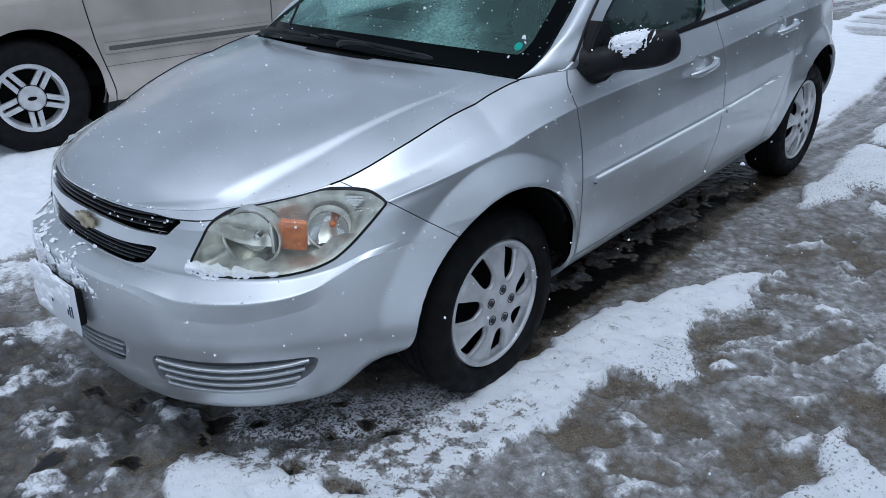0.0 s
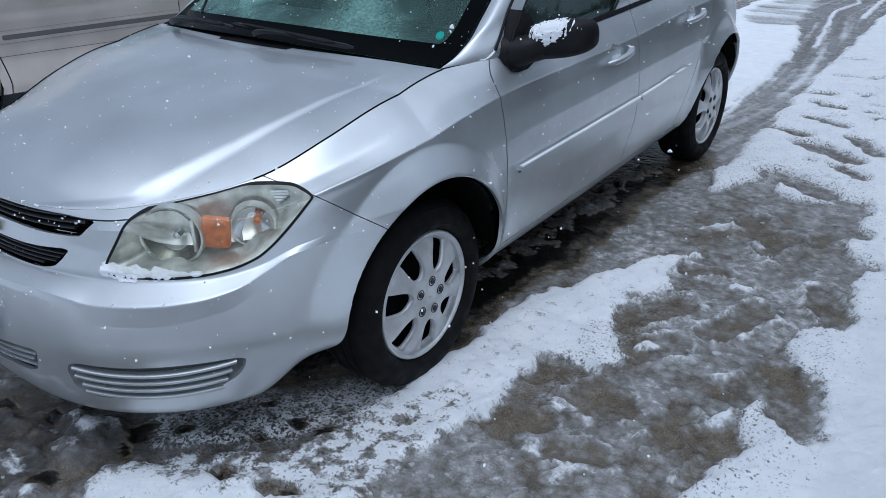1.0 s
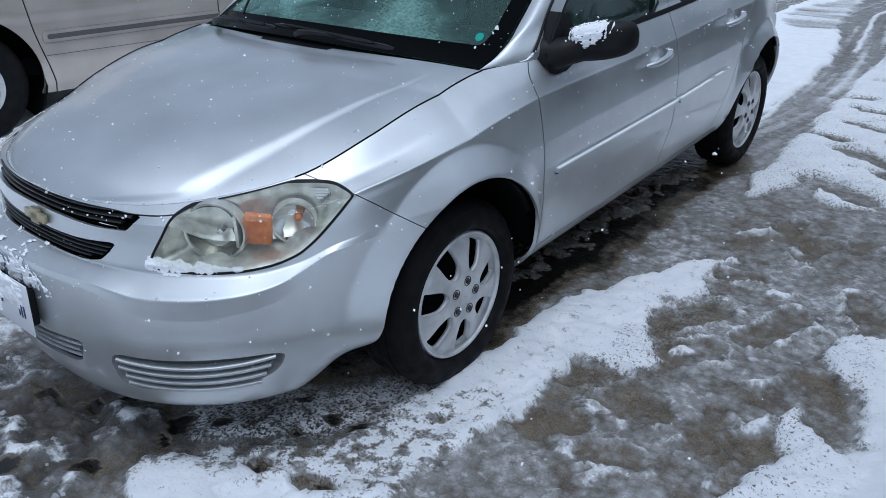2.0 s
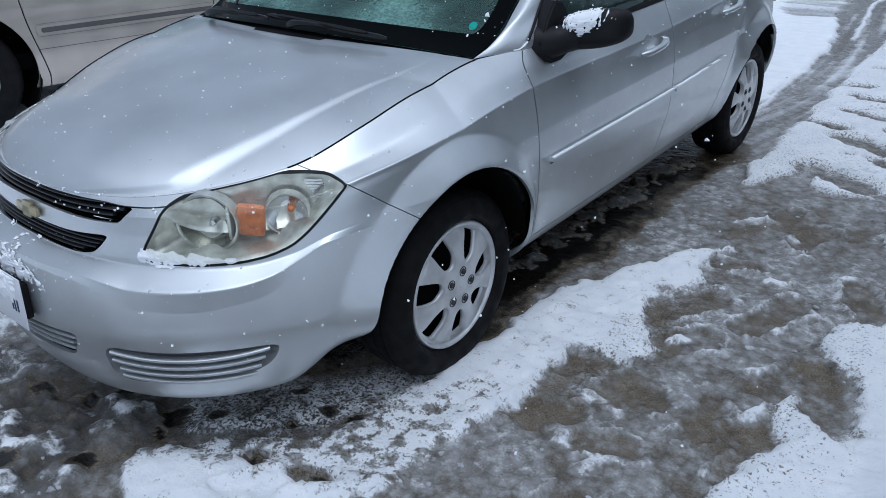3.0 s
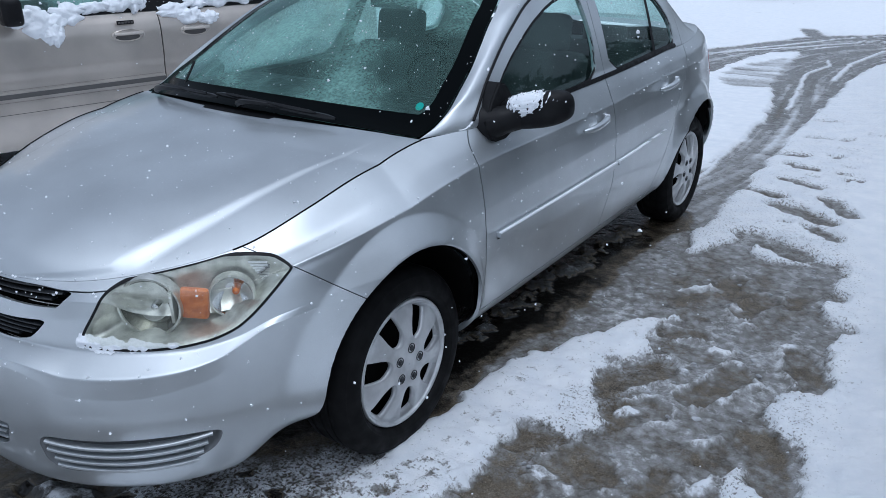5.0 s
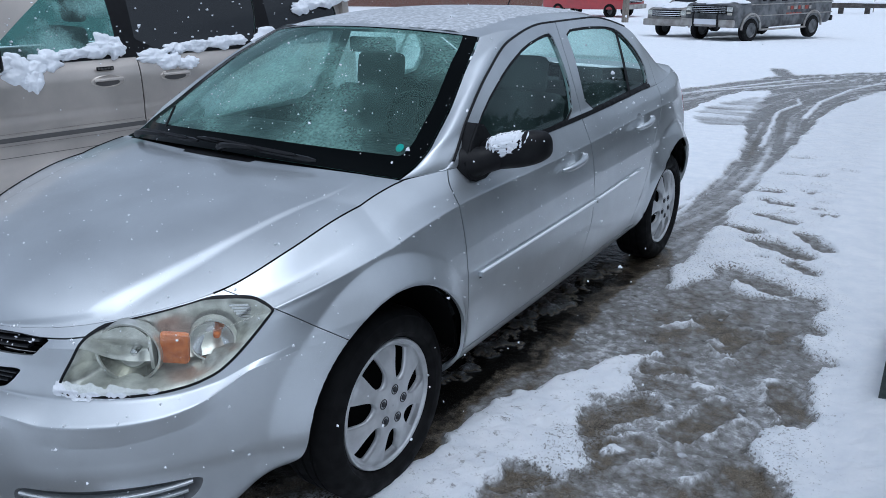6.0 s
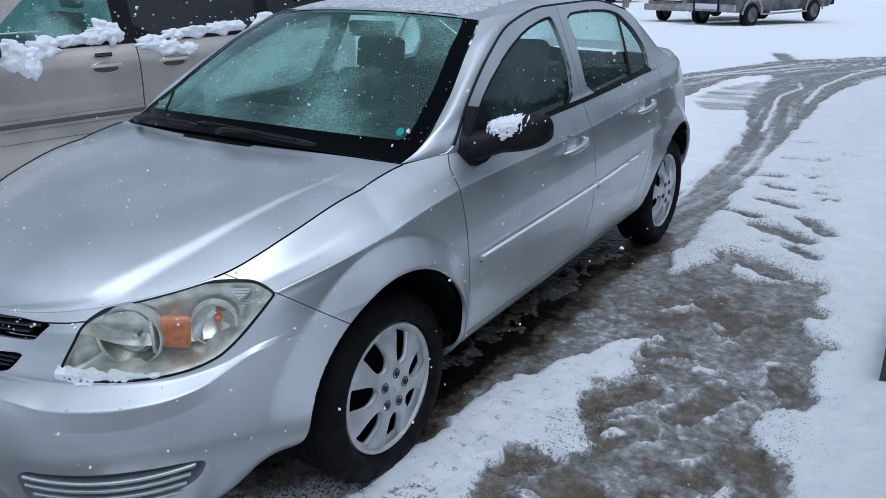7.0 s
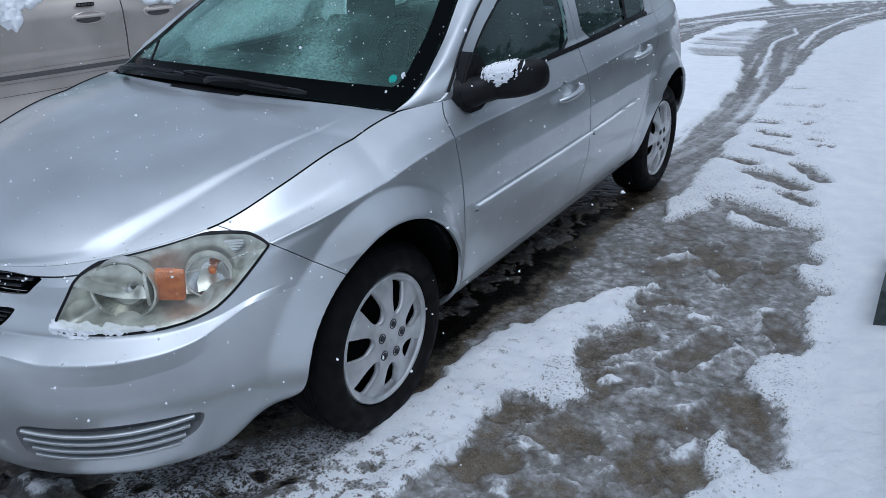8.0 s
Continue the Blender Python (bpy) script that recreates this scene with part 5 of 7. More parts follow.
# wet gutter, plus the sedan's shade painted in under it and along the sill
wet_shade = np.where(under > gutter, -.60 + .5 * lump, -.07 + .6 * (lump - .5) + .5 * (mottle - .5) - .50 * shade_side)
wet_shaded = np.maximum(gutter * (1 - strip_in), under) * (row < .004)
cover = cover * (1 - wet_shaded) + wet_shaded * np.minimum(cover, wet_shade)
cover = np.clip(cover * (1 - .62 * dent), -.4, 1)
plain = np.clip(plain * (1 - under) * (1 - .62 * dent), 0, 1)
snowy = smooth(.55, .9, plain)
height = slope(flat[:, 1]) + .030 * snowy + .010 * (lump - .5) * smooth(.2, .5, plain) + .018 * (broad - .5) * snowy - .018 * dent
height += .016 * (rough(flat[:, 0], flat[:, 1], 14, 71, 4) - .5) * drive_in * (1 - under) * (1 - .7 * trod)
height += .010 * ring * drive_in * (1 - trod) - .006 * trod * drive_in + .035 * front_rise + pile + row
height += .021 * (rough(flat[:, 0], flat[:, 1], 26, 73, 3) - .5) * snowy * smooth(3.2, 1.5, np.abs(flat[:, 1]))
height += .10 * smooth(1.9, 2.4, flat[:, 0]) * smooth(4.5, 2.0, flat[:, 1])  # the bank beside the drive
pts = np.concatenate([flat, height[:, None]], 1)
idx = np.arange(len(flat)).reshape(shape)
faces = np.stack([idx[:-1, :-1], idx[1:, :-1], idx[1:, 1:], idx[:-1, 1:]], -1).reshape(-1, 4)
me = bpy.data.meshes.new("ground")
me.from_pydata(pts.tolist(), [], faces.tolist())
me.polygons.foreach_set("use_smooth", [True] * len(me.polygons))
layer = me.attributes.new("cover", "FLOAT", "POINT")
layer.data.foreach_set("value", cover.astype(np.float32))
layer = me.attributes.new("grime", "FLOAT", "POINT")
layer.data.foreach_set("value", (smooth(0, .004, row) * .80 + front_slush * (.80 - 14 * pile + .9 * (rough(flat[:, 0], flat[:, 1], 3.2, 87, 3) - .4))).clip(0, 1).astype(np.float32))
layer = me.attributes.new("pits", "FLOAT", "POINT")
layer.data.foreach_set("value", pits.astype(np.float32))
layer = me.attributes.new("crumble", "FLOAT", "POINT")
layer.data.foreach_set("value", (1 - .78 * smooth(1.0, 2.8, flat[:, 1])).astype(np.float32))
ground = tagged(new("ground", me), "driveway with wet concrete, grey slush and packed white snow", "ground", "", "structure")

gm = bpy.data.materials.new("snow_slush_concrete")
gm.use_nodes = True
n, l, b = nodes_of(gm)
att = n.new("ShaderNodeAttribute")
att.attribute_name = "cover"
geo = n.new("ShaderNodeNewGeometry")


def noise_node(scale, detail=6, rough_=.6):
    t = n.new("ShaderNodeTexNoise")
    t.inputs["Scale"].default_value, t.inputs["Detail"].default_value, t.inputs["Roughness"].default_value = scale, detail, rough_
    l.new(geo.outputs["Position"], t.inputs["Vector"])
    return t


def calc(op, a, c):
    t = n.new("ShaderNodeMath")
    t.operation = op
    for i, v in enumerate((a, c)):
        if isinstance(v, (int, float)):
            t.inputs[i].default_value = v
        else:
            l.new(v, t.inputs[i])
    return t.outputs[0]


def ramp(source, *stops):
    r = n.new("ShaderNodeValToRGB")
    while len(r.color_ramp.elements) < len(stops):
        r.color_ramp.elements.new(.5)
    for e, (at, c) in zip(r.color_ramp.elements, stops):
        e.position = at
        e.color = (*c, 1) if hasattr(c, "__len__") else (c, c, c, 1)
    l.new(source, r.inputs[0])
    return r.outputs[0]


breakup = calc("ADD", calc("MULTIPLY", calc("SUBTRACT", noise_node(26).outputs["Fac"], .5), .75), calc("MULTIPLY", calc("SUBTRACT", noise_node(130, 3).outputs["Fac"], .5), .25))
crumble = n.new("ShaderNodeAttribute")
crumble.attribute_name = "crumble"
amount = calc("ADD", att.outputs["Fac"], calc("MULTIPLY", breakup, crumble.outputs["Fac"]))
pit = n.new("ShaderNodeAttribute")
pit.attribute_name = "pits"
# pinholes melted into thin snow
holes = calc("MULTIPLY", pit.outputs["Fac"], calc("MULTIPLY", ramp(noise_node(95, 3, .7).outputs["Fac"], (.50, 0.0), (.66, 1.0)), .62))
amount = calc("SUBTRACT", amount, holes)
concrete = ramp(calc("ADD", calc("ADD", calc("MULTIPLY", noise_node(150, 8, .8).outputs["Fac"], .65), calc("MULTIPLY", calc("SUBTRACT", noise_node(330, 2, .6).outputs["Fac"], .5), .40)), calc("MULTIPLY", noise_node(11, 5, .6).outputs["Fac"], .35)), (.34, (.026, .019, .012)), (.47, (.115, .092, .062)), (.58, (.20, .168, .122)), (.68, (.42, .385, .33)))
veil = calc("ADD", calc("MULTIPLY", calc("ADD", calc("MULTIPLY", noise_node(15, 7, .65).outputs["Fac"], .58), calc("MULTIPLY", noise_node(70, 8, .8).outputs["Fac"], .40)), .76), calc("MULTIPLY", amount, .5))
# broken chunks in the slush, each a little lighter or darker, with wet joints between them
warp, chunk = n.new("ShaderNodeVectorMath"), n.new("ShaderNodeTexVoronoi")
warp.operation = "MULTIPLY_ADD"
warp.inputs[1].default_value = (.055, .055, .055)
l.new(noise_node(14, 4).outputs["Color"], warp.inputs[0])
l.new(geo.outputs["Position"], warp.inputs[2])
chunk.inputs["Scale"].default_value = 26
l.new(warp.outputs[0], chunk.inputs["Vector"])
shade_ = n.new("ShaderNodeSeparateColor")
l.new(chunk.outputs["Color"], shade_.inputs[0])
chunky = calc("SUBTRACT", calc("MULTIPLY", calc("SUBTRACT", shade_.outputs[0], .5), .09), calc("MULTIPLY", calc("SUBTRACT", chunk.outputs["Distance"], .4), .22))
veil = calc("ADD", veil, chunky)
slush = ramp(veil, (.38, (.085, .079, .069)), (.52, (.205, .197, .184)), (.66, (.335, .332, .330)), (.79, (.50, .51, .525)))
white = ramp(noise_node(9, 5).outputs["Fac"], (.30, (.81, .84, .88)), (.65, (.91, .925, .945)))
mix1, mix2 = n.new("ShaderNodeMix"), n.new("ShaderNodeMix")
for m_, lo, hi in ((mix1, .12, .40), (mix2, .57, .74)):
    m_.data_type = "RGBA"
    mr = n.new("ShaderNodeMapRange")
    mr.inputs["From Min"].default_value, mr.inputs["From Max"].default_value = lo, hi
    l.new(amount, mr.inputs["Value"])
    l.new(mr.outputs[0], m_.inputs["Factor"])
# near-black for puddles, holes and the shade painted beneath the sedan
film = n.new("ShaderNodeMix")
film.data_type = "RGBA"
bare_fac = n.new("ShaderNodeMapRange")
bare_fac.inputs["From Min"].default_value, bare_fac.inputs["From Max"].default_value = -.25, .12
l.new(amount, bare_fac.inputs["Value"])
l.new(bare_fac.outputs[0], film.inputs["Factor"])
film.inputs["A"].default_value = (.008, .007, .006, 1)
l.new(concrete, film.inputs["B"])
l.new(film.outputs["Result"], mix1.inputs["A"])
grime, sooty = n.new("ShaderNodeAttribute"), n.new("ShaderNodeVectorMath")
grime.attribute_name, sooty.operation = "grime", "SCALE"
l.new(slush, sooty.inputs[0])
l.new(calc("SUBTRACT", 1.0, calc("MULTIPLY", grime.outputs["Fac"], .75)), sooty.inputs["Scale"])
l.new(sooty.outputs[0], mix1.inputs["B"])
l.new(mix1.outputs["Result"], mix2.inputs["A"])
l.new(white, mix2.inputs["B"])
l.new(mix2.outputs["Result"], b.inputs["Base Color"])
l.new(ramp(amount, (0, .16), (.25, .26), (.5, .22), (.62, .42), (.8, .9)), b.inputs["Roughness"])
bp = n.new("ShaderNodeBump")
bp.inputs["Strength"].default_value, bp.inputs["Distance"].default_value = .62, .012
# standing water lies smooth
still = n.new("ShaderNodeMapRange")
still.inputs["From Min"].default_value, still.inputs["From Max"].default_value = -.30, .18
still.inputs["To Min"].default_value, still.inputs["To Max"].default_value = .08, 1.2
l.new(amount, still.inputs["Value"])
hgt = calc("ADD", calc("MULTIPLY", noise_node(60, 9, .80).outputs["Fac"], still.outputs[0]), calc("ADD", calc("MULTIPLY", amount, 1.0), calc("MULTIPLY", chunky, 2.6)))
l.new(hgt, bp.inputs["Height"])
l.new(bp.outputs[0], b.inputs["Normal"])
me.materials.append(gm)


def ground_z(x, y):
    i = int(np.clip(np.searchsorted(gx, x), 1, len(gx) - 1))
    j = int(np.clip(np.searchsorted(gy, y), 1, len(gy) - 1))
    return float(pts[idx[i, j], 2])


# broken crusts of slush and lumps of snow
ice = material("slush_crust", (.50, .52, .55), .45)
grain(ice, 30, (.26, .262, .268), (.52, .535, .56))
bumpy(ice, 80, .6, .006)


def crust(name, count, place, size, mat, label):
    rng = random.Random(len(name) * 7 + count)
    bm = bmesh.new()
    made = 0
    while made < count:
        x, y = place(rng)
        if x is None:
            continue
        made += 1
        s = size * rng.uniform(.4, 1.0) ** 1.4 * (1.6 if rng.random() < .07 else 1)
        sides, turn, tilt, z0 = rng.randint(6, 9), rng.uniform(0, 6.3), rng.uniform(-.12, .12), ground_z(x, y)
        rim_ = [(turn + 6.283 * (k + rng.uniform(-.3, .3)) / sides, s * rng.uniform(.55, 1.35)) for k in range(sides)]
        rows_ = []
        for f_, up in ((.98, -.003), (1.0, .0015), (.80, .003 + .06 * s)):
            rows_.append([bm.verts.new((x + r_ * f_ * math.cos(a_), y + .8 * r_ * f_ * math.sin(a_), z0 + up + tilt * r_ * math.cos(a_))) for a_, r_ in rim_])
        for lo_, hi_ in zip(rows_, rows_[1:]):
            for k in range(sides):
                bm.faces.new((lo_[k], lo_[(k + 1) % sides], hi_[(k + 1) % sides], hi_[k]))
        bm.faces.new(rows_[-1])
    ob = part(name, bm, mat)
    return tagged(ob, label, "snow", "", "stuff")


def on_drive(rng):
    x, y = rng.uniform(-1.4, 1.95), rng.uniform(-1.7, 2.6)
    if abs(x) < .80 and -.85 < y < 3.2:
        return None, None
    i, j = int(np.searchsorted(gx, x)), int(np.searchsorted(gy, y))
    c = cover[idx[i, j]]
    k = strip_in[idx[i, j]] + bank_in[idx[i, j]]
    return (x, y) if k < .3 and (.40 < c < .7 or rng.random() < .06) else (None, None)


crust("slush_crusts", 260, on_drive, .013, ice, "broken grey crusts of slush on the drive")


# ---- the champagne SUV next to it ----
SUV_AT = pose(-3.15, .077, 0, 0, 0, -12)
suv = thing("suv", "champagne four-door SUV with snow along its windows", "car", SUV_AT)
suv_out = track((.24, -.08), (.34, -.02), (.50, 0), (.58, .0), (.70, -.005), (.80, .004), (.95, 0), (1.03, -.018), (1.09, -.05), (1.12, -.058), (1.60, -.19), (1.70, -.26))
suv_plan = track((-.85, -.45), (-.75, -.18), (-.55, -.05), (-.3, -.01), (0, 0), (2.9, 0), (3.5, -.02), (3.75, -.08))


def suv_sheet(z0, z1, n, y0=-.85, y1=3.75):
    rows = []
    z = np.linspace(z0, z1, n)
    for y in np.linspace(y0, y1, 190):
        rows.append(np.stack([suv_out(z) + float(suv_plan(y)), np.full(n, y), z], -1))
    return Sheet.grid(np.array(rows))


low, high = suv_sheet(.26, 1.09, 54), suv_sheet(1.094, 1.66, 34, .30, 3.72)
for cy in (.05, 2.94):
    low = low.outside(lambda p: np.hypot(p[:, 1] - cy, p[:, 2] - .40) - .41)
gap_f = track((.34, .525), (.366, .521), (.679, .46), (.917, .436), (1.1, .425))
s_fender, rest_ = low.split(lambda p: p[:, 1] - gap_f(p[:, 2]), .004)
s_fdoor, rest_ = rest_.split(lambda p: p[:, 1] - 1.725 - .03 * (p[:, 2] - .8), .004)
s_rdoor, s_quarter = rest_.split(lambda p: p[:, 1] - np.where(p[:, 2] > .8, 2.75, 2.75 - .5 * (.8 - p[:, 2])), .004)
sheet_part("fender", s_fender.thick(.012), champagne, suv)
fdoor = sheet_part("front_door", s_fdoor.thick(.012), champagne, suv)
rdoor = sheet_part("rear_door", s_rdoor.thick(.012), champagne, suv)
sheet_part("quarter_panel", s_quarter.thick(.012), champagne, suv)
sheet_part("inner_body", low.offset(-.015), inner_black, suv)
dark_trim = material("grey_moulding", (.085, .08, .076), .5)
for door, sheet, ends in ((fdoor, s_fdoor, (.50, 1.715)), (rdoor, s_rdoor, (1.735, 2.7))):
    m1 = sheet.inside(lambda p: np.maximum(np.abs(p[:, 2] - .628) - .031, np.maximum(ends[0] + .0 - p[:, 1], p[:, 1] - ends[1]))).offset(.012).thick(.014)
    sheet_part("side_moulding", m1, champagne, door)
    m2 = sheet.inside(lambda p: np.maximum(np.abs(p[:, 2] - .628) - .015, np.maximum(ends[0] + .03 - p[:, 1], p[:, 1] - ends[1]))).offset(.016).thick(.005)
    sheet_part("moulding_insert", m2, dark_trim, door)
    # thin dark lines that paint the shadow at the moulding's two edges
    for z_ in (.594, .662):
        line_s = sheet.inside(lambda p: np.maximum(np.abs(p[:, 2] - z_) - .0055, np.maximum(ends[0] - p[:, 1], p[:, 1] - ends[1]))).offset(.0015)
        sheet_part("moulding_joint", line_s, dark_trim, door)
    groove = sheet.inside(lambda p: np.abs(p[:, 2] - .515) - .0055).offset(.001)
    sheet_part("lower_groove", groove, dark_trim, door)
W1 = outline([(.72, 1.115), (1.0, 1.36), (1.2, 1.52), (1.35, 1.62), (1.60, 1.64), (1.615, 1.3), (1.61, 1.115)], 1)
W2 = outline([(1.75, 1.115), (1.755, 1.63), (2.78, 1.63), (2.77, 1.3), (2.70, 1.115)], 1)
W3 = outline([(2.90, 1.115), (2.86, 1.62), (3.5, 1.60), (3.62, 1.3), (3.60, 1.115)], 1)
frame_s = high
for k, (line, door, mat, label) in enumerate(((W1, fdoor, clear_glass, ""), (W2, rdoor, privacy_glass, "dark privacy glass"), (W3, suv, privacy_glass, "dark privacy glass"))):
    f = lambda p: within_line(side_view(p), line)
    pane_s, frame_s = frame_s.cut(f)
    sheet_part("window", pane_s.offset(-.008), mat, door, label)
upper_black = frame_s.inside(lambda p: np.minimum(np.abs(p[:, 1] - 2.2) - .72, np.abs(p[:, 2] - 1.10) - .012))
upper_paint = frame_s.outside(lambda p: np.minimum(np.abs(p[:, 1] - 2.2) - .72, np.abs(p[:, 2] - 1.10) - .012))
sheet_part("window_surround", upper_black, black_plastic, suv)
for keep_ in (1, -1):
    sheet_part("roof_side", upper_paint.inside(lambda p: keep_ * (p[:, 1] - 2.2)), champagne, suv)
part("roof", box_bm((1.35, 2.9, .10), (-.92, 2.2, 1.69), .045, 3), champagne, suv)
part("far_side", box_bm((.06, 4.4, .75), (-1.80, 1.45, .72), .02), champagne, suv)
part("far_windows", box_bm((.03, 2.9, .52), (-1.72, 2.2, 1.37), .01), far_glass, suv)
part("hood", box_bm((1.70, 1.15, .12), (-.92, -.25, 1.02), .05, 3), champagne, suv)
part("floor_pan", box_bm((1.5, 4.2, .12), (-.92, 1.45, .42), .03), inner_black, suv)
part("tailgate", box_bm((1.6, .08, 1.1), (-.92, 3.70, 1.0), .03), champagne, suv)
part("front_end", box_bm((1.5, .12, .5), (-.92, -.82, .72), .05, 3), champagne, suv)
part("backrest", box_bm((.5, .14, .65), (-.55, 1.45, .98), .05, 3), cloth, suv)
part("headrest", box_bm((.28, .10, .18), (-.55, 1.52, 1.42), .04, 3), cloth, suv)
part("wing_mirror", box_bm((.20, .12, .17), (.10, .74, 1.16), .04, 3), black_plastic, fdoor)
for door, y in ((fdoor, 1.488), (rdoor, 1.99)):
    bez = part("handle_bezel", lathe_bm([(.118, -.004), (.118, .008), (.108, .012), (.098, .006), (.001, .004)], 40), champagne, door)
    bez.matrix_local = pose(.0, y, .948) @ Matrix.Diagonal((1, 1, .36, 1))
    rec = part("handle_recess", lathe_bm([(.086, .006), (.001, .0085)], 32), dark_trim, door)
    rec.matrix_local = pose(.0, y - .005, .936) @ Matrix.Diagonal((1, 1, .26, 1))
    pts_ = [(.02 + .014 * math.sin(math.pi * k / 8), y - .10 + .025 * k, .962) for k in range(9)]
    part("door_handle", tube_bm(pts_, .012, 8), champagne, door)
part("keypad", box_bm((.012, .118, .026), (.004, 1.48, 1.034), .004), black_plastic, fdoor, "small black entry keypad")
for k in range(5):
    part("keypad_button", box_bm((.004, .016, .012), (.011, 1.436 + .022 * k, 1.034)), dark_trim, fdoor)


def suv_wheel(y):
    w = thing("wheel", "", "")
    w.parent = suv
    part("tyre", lathe_bm([(.20, -.24), (.33, -.24), (.365, -.22), (.372, -.18), (.372, -.07), (.36, -.03), (.33, -.005), (.26, .0), (.235, -.008), (.218, -.02)], 72), rubber, w)
    part("rim", lathe_bm([(.222, -.03), (.222, -.006), (.212, -.004), (.196, -.012), (.188, -.03), (.17, -.12), (.10, -.14), (.09, -.09), (.001, -.09)], 60), hub_silver, w)
    part("wheel_back", lathe_bm([(.185, -.075), (.001, -.075)], 40), inner_black, w)
    part("hub_ring", lathe_bm([(.090, -.05), (.090, -.008), (.087, -.004), (.084, -.010)], 40), inner_black, w)
    part("hub_cover", lathe_bm([(.084, -.05), (.084, -.010), (.078, -.003), (.001, -.001)], 40), hub_silver, w)
    part("hub_badge", lathe_bm([(.030, -.003), (.028, .002), (.001, .0025)], 24), inner_black, w, "small dark oval badge").scale = (1, 1, .45)
    for k in range(5):
        a = math.radians(90 + 72 * k + 36)
        for d in (-.026, .026):
            bar = part("spoke", box_bm((.040, .138, .034), (-.028, .136, d), .009, 2), hub_silver, w)
            bar.matrix_local = pose(0, 0, 0, math.degrees(a), 0, 0)
    w.matrix_world = SUV_AT @ pose(-.015, y, .374)
    a = np.linspace(-.75, math.pi + .75, 56)
    s = Sheet.grid(np.array([np.stack([np.full(56, x), y + .05 + r * np.cos(a), .40 + r * np.sin(a)], -1) for x, r in ((-.012, .411), (-.03, .43), (-.3, .43), (-.301, .05))]))
    sheet_part("wheel_liner", s, inner_black, suv)


suv_wheel(0.0)
suv_wheel(2.89)

# ---- things across the lot ----
weathered = material("weathered_grey_paint", (.17, .165, .155), .55, .2)
grain(weathered, 3.5, (.035, .037, .040), (.17, .175, .18))
pale = material("old_silver_paint", (.33, .32, .30), .5, .2)
grain(pale, 3, (.22, .20, .18), (.42, .41, .39))
faded_red = material("faded_red_letters", (.30, .06, .04), .6)


def far_wheel(parent, x, y, z, r):
    w = part("wheel", lathe_bm([(r * .6, -.12), (r * .96, -.12), (r, -.09), (r, .06), (r * .93, .09), (r * .62, .10)], 32), rubber, parent)
    w.location = (x, y, z)
    c = part("rim", lathe_bm([(r * .62, .10), (r * .55, .06), (r * .2, .08), (.001, .085)], 24), weathered, w)
    return w


def loft(name, stations, mat, parent, steps_=9):
    """A body skin from cross-sections (y, half width, low z, shoulder z, top half width, top z)."""
    rows = []
    for y, hw, z0, zs, tw, zt in stations:
        half = [(hw - .04, z0), (hw, z0 + .12), (hw, zs), ((hw + tw) / 2 + .03, (zs + zt) / 2 + .02), (tw, zt - .05), (tw - .10, zt)]
        rows.append([(x, y, z) for x, z in half] + [(-x, y, z) for x, z in half[::-1]])
    bm = bmesh.new()
    rings = [[bm.verts.new(q) for q in r] for r in rows]
    for a, c in zip(rings, rings[1:]):
        for k in range(len(a)):
            bm.faces.new((a[k], a[(k + 1) % len(a)], c[(k + 1) % len(a)], c[k]))
    bm.faces.new(rings[0])
    bm.faces.new(rings[-1][::-1])
    bmesh.ops.recalc_face_normals(bm, faces=bm.faces)
    return part(name, bm, mat, parent)


